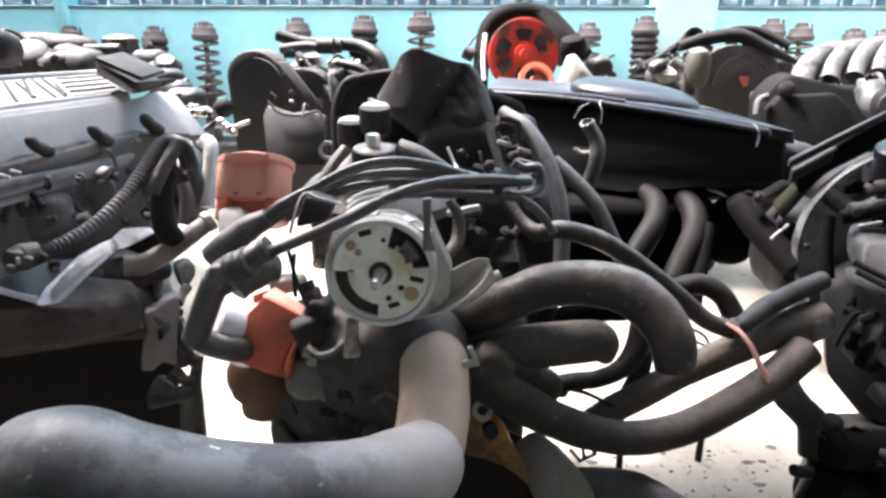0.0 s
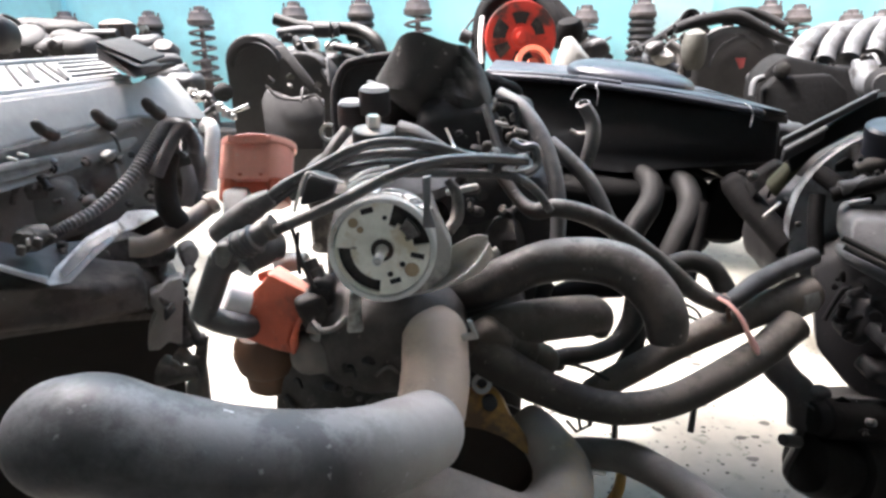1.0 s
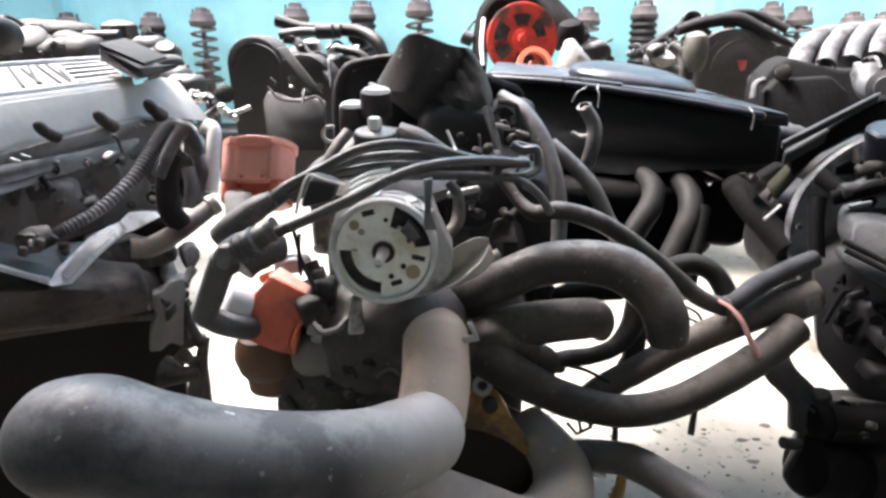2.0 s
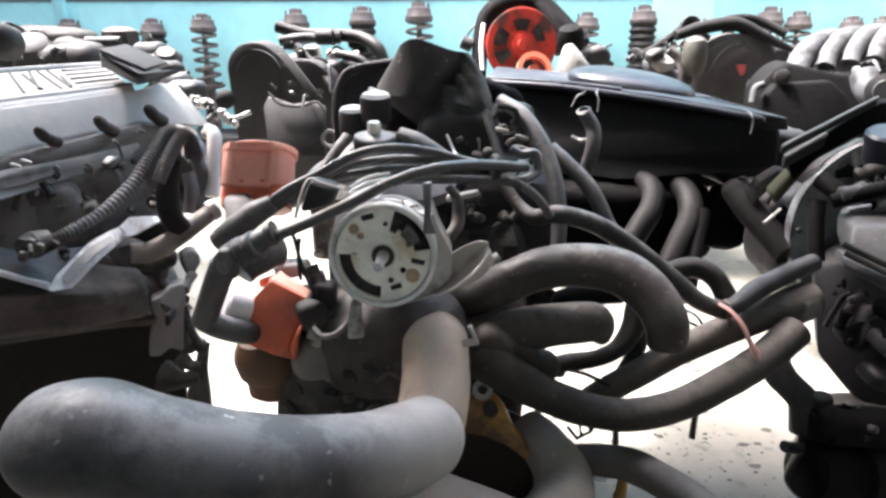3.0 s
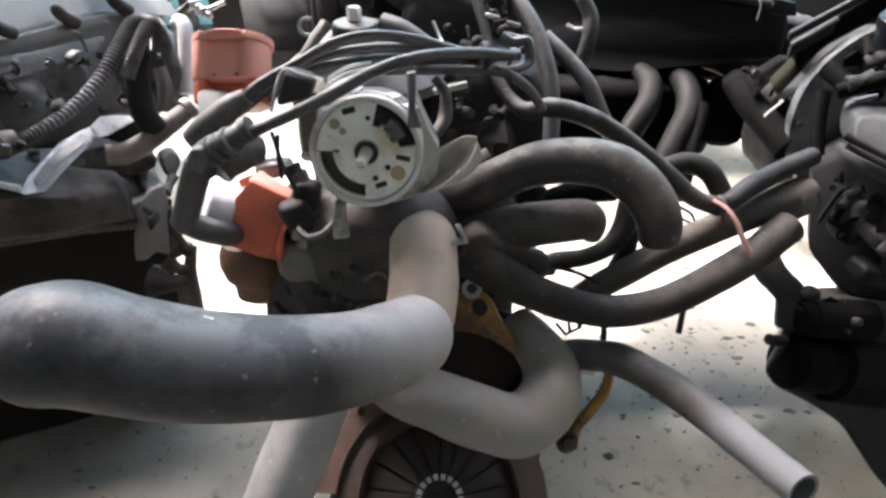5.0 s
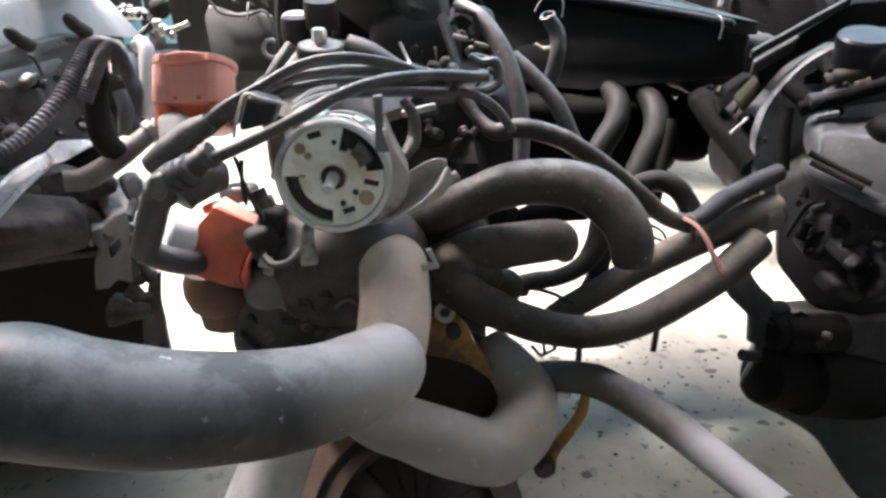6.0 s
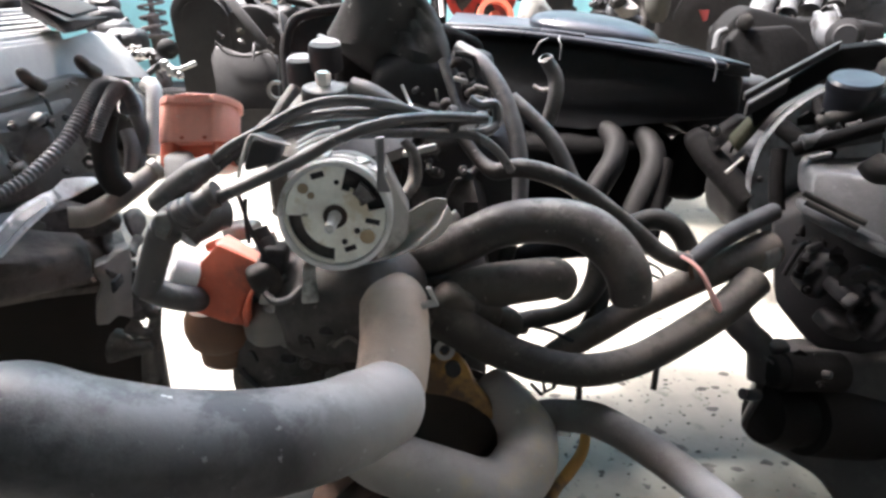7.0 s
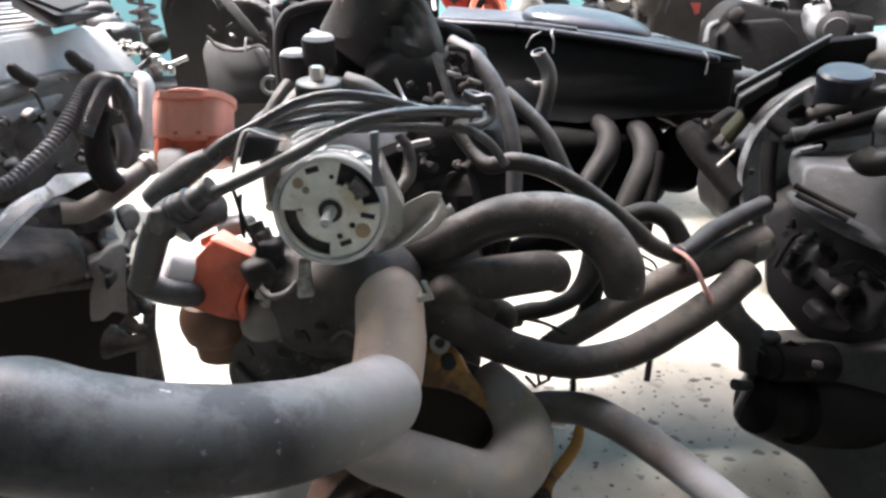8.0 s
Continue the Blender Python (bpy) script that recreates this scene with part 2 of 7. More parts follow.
    loom=mat("dark taped loom", (0.016, 0.0155, 0.0155), 0.75, dust=0.08, dust_lit_col=(0.14, 0.133, 0.126), bump=0.4, spec=0.12),
    rust_dark=mat("brown rusty steel", (0.08, 0.054, 0.043), 0.75, 0.1, dust=0.2, dust_lit_col=(0.17, 0.125, 0.1), bump=0.4, second=(0.045, 0.034, 0.029), patch=0.54),
    roof=mat("grey roof sheet", (0.3, 0.305, 0.31), 0.7, var=0.15, scale=3),
)


def floor_material():
    """Pale screed with grey wear, oil patches and small dark chips."""
    m = bpy.data.materials.new("pale screed floor")
    m.use_nodes = True
    N, L = m.node_tree.nodes, m.node_tree.links
    b = N["Principled BSDF"]
    tc = N.new("ShaderNodeTexCoord")

    def tex(kind, s, **kw):
        n = N.new(kind)
        n.inputs["Scale"].default_value = s
        for k, v in kw.items():
            n.inputs[k].default_value = v
        L.new(tc.outputs["Object"], n.inputs["Vector"])
        return n

    def ramp(fac, lo, hi, a=0.0, z=1.0):
        r = N.new("ShaderNodeMapRange")
        r.inputs["From Min"].default_value, r.inputs["From Max"].default_value = lo, hi
        r.inputs["To Min"].default_value, r.inputs["To Max"].default_value = a, z
        L.new(fac, r.inputs["Value"])
        return r.outputs["Result"]

    def mix(fac, c1, c2):
        x = N.new("ShaderNodeMix")
        x.data_type = "RGBA"
        L.new(fac, x.inputs["Factor"])
        for sock, val in ((x.inputs["A"], c1), (x.inputs["B"], c2)):
            if isinstance(val, tuple):
                sock.default_value = (*val, 1)
            else:
                L.new(val, sock)
        return x.outputs["Result"]

    big = tex("ShaderNodeTexNoise", 2.2, Detail=6.0, Roughness=0.6).outputs["Fac"]
    mid = tex("ShaderNodeTexNoise", 14.0, Detail=6.0, Roughness=0.65).outputs["Fac"]
    chips = tex("ShaderNodeTexNoise", 55.0, Detail=3.0, Roughness=0.55).outputs["Fac"]
    col = mix(ramp(big, 0.35, 0.65), (0.165, 0.155, 0.128), (0.28, 0.267, 0.23))
    col = mix(ramp(mid, 0.5, 0.75, 0, 0.5), col, (0.12, 0.113, 0.094))
    blots = tex("ShaderNodeTexNoise", 21.0, Detail=5.0, Roughness=0.6).outputs["Fac"]
    col = mix(ramp(blots, 0.6, 0.68, 0, 0.5), col, (0.055, 0.052, 0.044))
    col = mix(ramp(chips, 0.64, 0.67, 0, 0.8), col, (0.045, 0.042, 0.036))
    L.new(col, b.inputs["Base Color"])
    b.inputs["Roughness"].default_value = 0.7
    bp = N.new("ShaderNodeBump")
    bp.inputs["Strength"].default_value, bp.inputs["Distance"].default_value = 0.3, 0.004
    L.new(mid, bp.inputs["Height"])
    L.new(bp.outputs[0], b.inputs["Normal"])
    return m


M["floor"] = floor_material()


# ---- builders ----
BASE = {}


def thing(name, base, label, category, group="", kind=""):
    ob = new(name)
    ob.location, ob.empty_display_size = base, 0.05
    BASE[ob.name] = Vector(base)
    return tagged(ob, label, category, group, kind)


def finish(bm, angle=38):
    bmesh.ops.recalc_face_normals(bm, faces=bm.faces)
    for f in bm.faces:
        f.smooth = True
    for e in bm.edges:
        if len(e.link_faces) == 2 and e.calc_face_angle(0) > radians(angle):
            e.smooth = False


def part(name, bm, material, parent=None, label=""):
    """Links a bmesh in world coordinates as one mesh under a thing or a part."""
    finish(bm)
    base = BASE.get(parent.name, Vector()) if parent else Vector()
    bmesh.ops.translate(bm, vec=-base, verts=bm.verts)
    me = bpy.data.meshes.new(name)
    bm.to_mesh(me)
    bm.free()
    me.materials.append(M[material])
    ob = new(name, me)
    ob.parent = parent
    BASE[ob.name] = base
    return tagged(ob, label)


def solid(name, bm, material, label, category="", group="", kind=""):
    """A top-level thing made of one mesh, its origin at its base."""
    zs = [v.co.z for v in bm.verts]
    c = sum((v.co for v in bm.verts), Vector()) / len(bm.verts)
    base = Vector((c.x, c.y, min(zs)))
    finish(bm)
    bmesh.ops.translate(bm, vec=-base, verts=bm.verts)
    me = bpy.data.meshes.new(name)
    bm.to_mesh(me)
    bm.free()
    me.materials.append(M[material])
    ob = new(name, me)
    ob.location = base
    BASE[ob.name] = base
    return tagged(ob, label, category, group, kind)


def spline(pts, radii, n):
    """A smooth line through pts, with the radius at each step."""
    P = [Vector(p) for p in pts]
    if len(P) == 2:
        n = max(n, 2)
    out = []
    for i in range(len(P) - 1):
        a, b = P[i], P[i + 1]
        z = P[i - 1] if i else a * 2 - b
        c = P[i + 2] if i + 2 < len(P) else b * 2 - a
        for k in range(n):
            t = k / n
            q = 0.5 * ((2 * a) + (b - z) * t + (2 * z - 5 * a + 4 * b - c) * t * t + (3 * a - z - 3 * b + c) * t ** 3)
            out.append((q, radii[i] + (radii[i + 1] - radii[i]) * t))
    out.append((P[-1], radii[-1]))
    return out


def tube(pts, r, seg=14, n=6, bm=None, corr=0.0, hollow=0.0, flat=1.0, wob=0.035):
    """A hose or pipe along pts. r: radius, or one for each point. corr: depth of ribs; hollow: how deep its far end is open; flat: height to width."""
    bm = bm or bmesh.new()
    radii = list(r) if isinstance(r, (list, tuple)) else [r] * len(pts)
    line = spline(pts, radii, n)
    rings = []
    tan = (line[1][0] - line[0][0]).normalized()
    side = tan.cross(Vector((0, 0, 1)))
    if side.length < 0.1:
        side = tan.cross(Vector((0, 1, 0)))
    side.normalize()
    for i, (q, rad) in enumerate(line):
        a, b = line[max(0, i - 1)][0], line[min(len(line) - 1, i + 1)][0]
        t2 = (b - a).normalized() if (b - a).length > 1e-9 else tan
        side = (side - t2 * side.dot(t2)).normalized()
        up = side.cross(t2).normalized()
        if corr:
            rad = rad + (corr if i % 2 else -corr)
        if wob:
            rad *= 1 + wob * noise.noise(q * 40)
        ring = []
        for k in range(seg):
            g = 2 * math.pi * k / seg
            ring.append(bm.verts.new(q + side * math.cos(g) * rad + up * math.sin(g) * rad * flat))
        rings.append(ring)
    for a, b in zip(rings, rings[1:]):
        for k in range(seg):
            bm.faces.new((a[k], a[(k + 1) % seg], b[(k + 1) % seg], b[k]))
    bm.faces.new(rings[0])
    if hollow:
        last, q = rings[-1], line[-1][0]
        inner = [bm.verts.new(q + (v.co - q) * 0.78) for v in last]
        t2 = (line[-1][0] - line[-2][0]).normalized()
        deep = [bm.verts.new(v.co - t2 * hollow) for v in inner]
        for a, b in ((last, inner), (inner, deep)):
            for k in range(seg):
                bm.faces.new((a[k], a[(k + 1) % seg], b[(k + 1) % seg], b[k]))
        bm.faces.new(deep)
    else:
        bm.faces.new(rings[-1])
    return bm


def box(c, size, rot=(0, 0, 0), bevel=0.004, bm=None, seg=2):
    tmp = bmesh.new()
    bmesh.ops.create_cube(tmp, size=1, matrix=pose(*c, *rot) @ Matrix.Diagonal((*size, 1)))
    if bevel:
        bmesh.ops.bevel(tmp, geom=tmp.edges[:], offset=min(bevel, min(size) * 0.45), segments=seg, affect="EDGES", profile=0.5)
    return join(bm, tmp)


def join(bm, tmp):
    if bm is None:
        return tmp
    me = bpy.data.meshes.new("tmp")
    tmp.to_mesh(me)
    tmp.free()
    bm.from_mesh(me)
    bpy.data.meshes.remove(me)
    return bm


def prism(pts, ext, bevel=0.003, bm=None, seg=2):
    """A flat outline given thickness along ext, with rounded edges."""
    tmp = bmesh.new()
    e = Vector(ext)
    front = [tmp.verts.new(Vector(p)) for p in pts]
    back = [tmp.verts.new(Vector(p) + e) for p in pts]
    n = len(pts)
    tmp.faces.new(front)
    tmp.faces.new(back[::-1])
    for k in range(n):
        tmp.faces.new((front[k], back[k], back[(k + 1) % n], front[(k + 1) % n]))
    bmesh.ops.recalc_face_normals(tmp, faces=tmp.faces)
    if bevel:
        bmesh.ops.bevel(tmp, geom=tmp.edges[:], offset=bevel, segments=seg, affect="EDGES", profile=0.5, clamp_overlap=True)
    return join(bm, tmp)


def frame_of(axis):
    z = Vector(axis).normalized()
    x = Vector((1, 0, 0)) - z * z.x
    if x.length < 0.2:
        x = Vector((0, 1, 0)) - z * z.y
    x.normalize()
    return x, z.cross(x), z


def lathe(p0, axis, profile, seg=32, bm=None, lobes=0, depth=0.0):
    """Turned round axis from p0: (height, radius) pairs. lobes: facets or ribs round it."""
    tmp = bmesh.new()
    x, y, z = frame_of(axis)
    p0 = Vector(p0)
    rings = []
    for h, r in profile:
        ring = []
        for k in range(seg):
            g = 2 * math.pi * k / seg
            rr = r * (1 + depth * math.cos(g * lobes)) if lobes else r
            ring.append(tmp.verts.new(p0 + z * h + (x * math.cos(g) + y * math.sin(g)) * max(rr, 1e-5)))
        rings.append(ring)
    for a, b in zip(rings, rings[1:]):
        for k in range(seg):
            tmp.faces.new((a[k], a[(k + 1) % seg], b[(k + 1) % seg], b[k]))
    tmp.faces.new(rings[0][::-1])
    tmp.faces.new(rings[-1])
    return join(bm, tmp)


def rod(p0, p1, r, r1=None, seg=16, bm=None, ch=0.12):
    """A turned bar from p0 to p1 with chamfered ends."""
    a, b = Vector(p0), Vector(p1)
    r1 = r if r1 is None else r1
    l = (b - a).length
    c = min(r, r1, l) * ch
    return lathe(a, b - a, [(0, r - c), (c, r), (l - c, r1), (l, r1 - c)], seg, bm)


def casting(c, size, rot=(0, 0, 0), p=5.0, rough=0.004, seed=0, ribs=0, cuts=9, bm=None):
    """A rounded cast body with uneven walls and, if asked, ribs along its x."""
    tmp = bmesh.new()
    bmesh.ops.create_cube(tmp, size=2)
    bmesh.ops.subdivide_edges(tmp, edges=tmp.edges[:], cuts=cuts, use_grid_fill=True)
    m = pose(*c, *rot)
    for v in tmp.verts:
        u = v.co.copy()
        k = (abs(u.x) ** p + abs(u.y) ** p + abs(u.z) ** p) ** (-1 / p)
        w = Vector((u.x * size[0], u.y * size[1], u.z * size[2])) * 0.5 * k
        q = w * 22 + Vector((seed * 3.1, seed, 0))
        d = rough * (noise.noise(q) + 0.6 * noise.noise(q * 2.7))
        if ribs:
            d += rough * 1.5 * (1 if math.sin(w.x / size[0] * ribs * 2 * math.pi) > 0.3 else 0)
        v.co = m @ (w + w.normalized() * d)
    return join(bm, tmp)


def hexbolt(p, axis, r=0.006, h=0.005, washer=True, bm=None):
    prof = [(0, r * 1.5), (0.0015, r * 1.5), (0.0016, r)] if washer else [(0, r)]
    x = Vector(axis).normalized()
    bm = lathe(p, axis, prof[:2] if washer else [(0, r * 0.98), (0.001, r)], 18, bm)
    return lathe(Vector(p) + x * 0.0012, axis, [(0, r), (h * 0.85, r), (h, r * 0.86)], 6, bm)


def plate_arc(c, axis, r0, r1, a0, a1, t, seg=28, bm=None):
    """A flat ring sector with thickness t towards the axis. Angles in degrees from the ring's right, turning to its up."""
    tmp = bmesh.new()
    x, y, z = frame_of(axis)
    c = Vector(c)
    grid = []
    for k in range(seg + 1):
        g = radians(a0 + (a1 - a0) * k / seg)
        d = x * math.cos(g) + y * math.sin(g)
        grid.append([tmp.verts.new(c + d * r + z * h) for r, h in ((r0, 0), (r1, 0), (r1, t), (r0, t))])
    for a, b in zip(grid, grid[1:]):
        for k in range(4):
            tmp.faces.new((a[k], a[(k + 1) % 4], b[(k + 1) % 4], b[k]))
    if abs(a1 - a0) < 359.9:
        tmp.faces.new(grid[0])
        tmp.faces.new(grid[-1])
    else:
        bmesh.ops.remove_doubles(tmp, verts=tmp.verts, dist=1e-6)
    return join(bm, tmp)


def up(p, dz=0.0, dx=0.0, dy=0.0):
    return (p[0] + dx, p[1] + dy, p[2] + dz)


def ribbon(upper, lower, thick, bm=None):
    """A bent sheet between two edges, with thickness along thick."""
    tmp = bmesh.new()
    e = Vector(thick)
    rows = [[tmp.verts.new(Vector(p) + o) for p in line] for line in (upper, lower) for o in (Vector(), e)]
    u0, u1, l0, l1 = rows
    for k in range(len(upper) - 1):
        for a, b in ((u0, l0), (l0, l1), (l1, u1), (u1, u0)):
            tmp.faces.new((a[k], a[k + 1], b[k + 1], b[k]))
    for k in (0, -1):
        tmp.faces.new((u0[k], l0[k], l1[k], u1[k]))
    return join(bm, tmp)


def sheet(rows, thick, bm=None):
    """A bent sheet through rows of points, smoothed across, with thickness along thick."""
    tmp = bmesh.new()
    e = Vector(thick)
    lines = [[q for q, _ in spline(line, [0] * len(line), 4)] for line in zip(*rows)]
    lines = list(zip(*[[q for q, _ in spline(line, [0] * len(line), 3)] for line in zip(*lines)]))
    a = [[tmp.verts.new(q) for q in line] for line in lines]
    b = [[tmp.verts.new(q + e) for q in line] for line in lines]
    n, m = len(a), len(a[0])
    for g in (a, b):
        for i in range(n - 1):
            for k in range(m - 1):
                tmp.faces.new((g[i][k], g[i + 1][k], g[i + 1][k + 1], g[i][k + 1]))
    edge = [(i, 0) for i in range(n)] + [(n - 1, k) for k in range(1, m)] + [(i, m - 1) for i in range(n - 2, -1, -1)] + [(0, k) for k in range(m - 2, 0, -1)]
    for (i, k), (p, q) in zip(edge, edge[1:] + edge[:1]):
        tmp.faces.new((a[i][k], a[p][q], b[p][q], b[i][k]))
    return join(bm, tmp)


# ---- the setting ----
WALL_Y = 3.25


def setting():
    bm = bmesh.new()
    bmesh.ops.create_grid(bm, x_segments=4, y_segments=4, size=60)
    solid("floor", bm, "floor", "pale worn screed floor with oil stains and chips", "floor", kind="structure")
    # back wall: a solid lower part, pillars, and a recessed window strip above it
    z0, z1 = 0.83, 1.25
    part("wall_back_low", box((0.15, WALL_Y + 0.1, z0 / 2), (6.5, 0.2, z0), bevel=0.0), "wall")
    # upper part out of view, made tall to cut sky light on the floor
    part("wall_back_high", box((0.15, WALL_Y + 0.1, (z1 + 3.9) / 2), (6.5, 0.2, 3.9 - z1), bevel=0.0), "wall")
    for name, x0, x1 in (("pillar_1", 1.06, 1.36), ("pillar_2", -1.93, -1.87)):
        tagged(part(name, box(((x0 + x1) / 2, WALL_Y + 0.07, 1.95), (x1 - x0, 0.2, 3.9), bevel=0.01), "pillar" if x1 > 0 else "wall"), "pale turquoise painted wall pillar", "pillar", kind="structure")
    for ob in bpy.data.objects:
        if ob.name.startswith("wall_back"):
            tagged(ob, "turquoise painted wall behind the engines", "wall", kind="structure")
    spans = ((-2.9, -1.93), (-1.87, 1.06), (1.36, 3.2))
    for i, (x0, x1) in enumerate(spans):
        w = thing("window_%d" % (i + 1), ((x0 + x1) / 2, WALL_Y, z0), "long low window strip with grey dusty panes", "window", kind="structure")
        part("window_frame", box(((x0 + x1) / 2, WALL_Y + 0.02, z0 + 0.008), (x1 - x0, 0.05, 0.016)), "rail", w)
        part("window_frame", box(((x0 + x1) / 2, WALL_Y + 0.02, z1 - 0.015), (x1 - x0, 0.07, 0.03)), "rail", w)
        n = max(3, int((x1 - x0) / 0.16))
        step = (x1 - x0) / n
        for k in range(n):
            part("pane", box((x0 + (k + 0.5) * step, WALL_Y + 0.09, (z0 + z1) / 2), (step - 0.012, 0.02, z1 - z0 - 0.04), bevel=0.002), "pane", w)
            part("block", box((x0 + (k + 0.5) * step, WALL_Y + 0.055, z0 + 0.04), (step * 0.45, 0.03, 0.025), bevel=0.004), "paneblock", w, "pale block behind the frame")
    # unseen walls, placed and toned to block sky light and bounce some back
    for name, c, s in (("wall_left", (-3.0, 1.225, 1.45), (0.2, 4.04, 2.9)), ("wall_right", (3.3, 1.225, 1.45), (0.2, 4.04, 2.9)), ("wall_front", (0.15, -0.7, 1.45), (6.1, 0.2, 2.9))):
        tagged(part(name, box(c, s, bevel=0.0), "plaster"), "unseen grey wall added to shape the light", "wall", kind="structure")
    # unseen canopy, added so that its edge shades the near floor
    tagged(part("shade_canopy", box(((3.4 - ROOF_SIDE) / 2, (ROOF_EDGE - 0.8) / 2, 2.98), (ROOF_SIDE + 3.4, ROOF_EDGE + 0.8, 0.12), bevel=0.0), "roof"), "unseen grey canopy added to shade the near floor", "roof", kind="structure")


setting()


def floor_debris():
    """Flat dark chips, leaves and crumbs strewn over the floor."""
    rng = random.Random(12)
    bm = bmesh.new()
    for k in range(330):
        x, y = (rng.uniform(-0.75, 1.3), rng.uniform(0.25, 1.35)) if k < 220 else (rng.uniform(0.1, 0.75), rng.gauss(0.8, 0.09))
        r = 0.0016 + 0.0075 * rng.random() ** 2.5
        g0, n = rng.uniform(0, 6.28), rng.randrange(5, 8)
        low = [bm.verts.new((x + r * rng.uniform(0.5, 1.3) * math.cos(g0 + 6.28 * i / n) * 1.5, y + r * rng.uniform(0.5, 1.2) * math.sin(g0 + 6.28 * i / n), 0.0)) for i in range(n)]
        tip = bm.verts.new((x, y, rng.uniform(0.0015, 0.004)))
        for i in range(n):
            bm.faces.new((low[i], low[(i + 1) % n], tip))
    solid("floor_debris", bm, "debris", "small dark chips and dry crumbs strewn on the floor", "debris", kind="stuff")


floor_debris()


def rubber_mount():
    """A worn round engine mount of black rubber with a bolt."""
    p = (-0.719, 0.735, 0.0)
    t = thing("rubber_mount", p, "worn black rubber engine mount lying on the floor", "car part")
    part("rubber_body", lathe(p, (0.05, 0.02, 1), [(0, 0.0359), (0.006, 0.0398), (0.03, 0.0383), (0.045, 0.0319), (0.05, 0.0179)], 28), "rubber", t)
    part("mount_bolt", hexbolt(up(p, 0.049), (0.05, 0.02, 1), 0.006, 0.012), "iron", t, "rusty centre bolt")


rubber_mount()


# ---- struts along the wall ----
def spring_bm(p, r, h, turns, wire):
    pts = []
    n = int(turns * 10)
    for k in range(n + 1):
        g = 2 * math.pi * k / 10
        pts.append((p[0] + r * math.cos(g), p[1] + r * math.sin(g), p[2] + h * k / n))
    return tube(pts, wire, 8, 1)


def strut(x, y, z, s, lean, spring, label):
    """A used suspension strut: tube body, spring seat, coil spring and top mount."""
    t = thing("suspension_strut", (x, y, z), label, "car part", "struts along the wall")
    part("strut_body", lathe((x, y, z), (0, 0, 1), [(0, 0.03 * s), (0.01, 0.034 * s), (0.13 * s, 0.034 * s), (0.14 * s, 0.027 * s), (0.32 * s, 0.026 * s), (0.33 * s, 0.012 * s), (0.54 * s, 0.011 * s)], 20), "strut", t)
    part("spring_seat", lathe((x, y, z + 0.215 * s), (0, 0, 1), [(0, 0.03 * s), (0.006, 0.062 * s), (0.012, 0.07 * s), (0.02, 0.073 * s), (0.022, 0.062 * s), (0.012, 0.03 * s)], 24), "strut", t, "rusty spring seat")
    if spring:
        part("coil_spring", spring_bm((x, y, z + 0.235 * s), 0.056 * s, 0.25 * s, 5.5, 0.0068 * s), "strut", t, "rusty coil spring")
    else:
        part("dust_boot", lathe((x, y, z + 0.235 * s), (0, 0, 1), [(0.25 * s * k / 16, (0.05 if k % 2 else 0.062) * s) for k in range(17)], 22), "rubber", t, "ribbed rubber boot")
    part("top_mount", lathe((x, y, z + 0.475 * s), (0, 0, 1), [(0, 0.03 * s), (0.004, 0.058 * s), (0.024 * s, 0.062 * s), (0.034 * s, 0.054 * s), (0.058 * s, 0.05 * s), (0.066 * s, 0.03 * s), (0.085 * s, 0.026 * s), (0.088 * s, 0.012 * s)], 24), "strut", t, "worn rubber and steel top mount")
    for k in range(3):
        g = 2.1 * k + x
        part("stud", rod((x + 0.042 * s * math.cos(g), y + 0.042 * s * math.sin(g), z + 0.5 * s), (x + 0.042 * s * math.cos(g), y + 0.042 * s * math.sin(g), z + 0.555 * s), 0.005 * s, seg=8), "strut", t)
    t.rotation_euler = (radians(lean), radians(random.uniform(-2, 2)), 0)
    return t


LEDGE = 0.2
tagged(part("ledge", box((0.15, WALL_Y - 0.14, LEDGE / 2), (6.08, 0.27, LEDGE), bevel=0.01), "cream"), "low pale concrete ledge along the wall foot", "ledge", kind="structure")
TALL = "rusty used suspension strut with coil spring leaning against the wall"
BOOT = "used strut with a ribbed rubber boot leaning against the wall"
for x, top, s, sp in ((-1.83, 0.93, 0.95, False), (-1.42, 0.93, 0.95, False), (-1.16, 0.95, 1.05, True), (-0.70, 0.97, 0.98, True), (-0.385, 0.98, 1.0, False), (-0.105, 1.0, 1.06, True),
                      (0.7, 0.95, 0.98, True), (0.99, 0.98, 1.1, False), (1.6, 0.97, 1.02, True), (1.74, 0.95, 1.0, True), (1.99, 0.925, 1.0, True), (2.16, 0.925, 1.0, False), (-2.2, 0.92, 1.0, True)):
    strut(x, WALL_Y - 0.1 - 0.05 * s, LEDGE, (top - 0.174 - LEDGE) / 0.565, -4, sp, TALL if sp else BOOT)


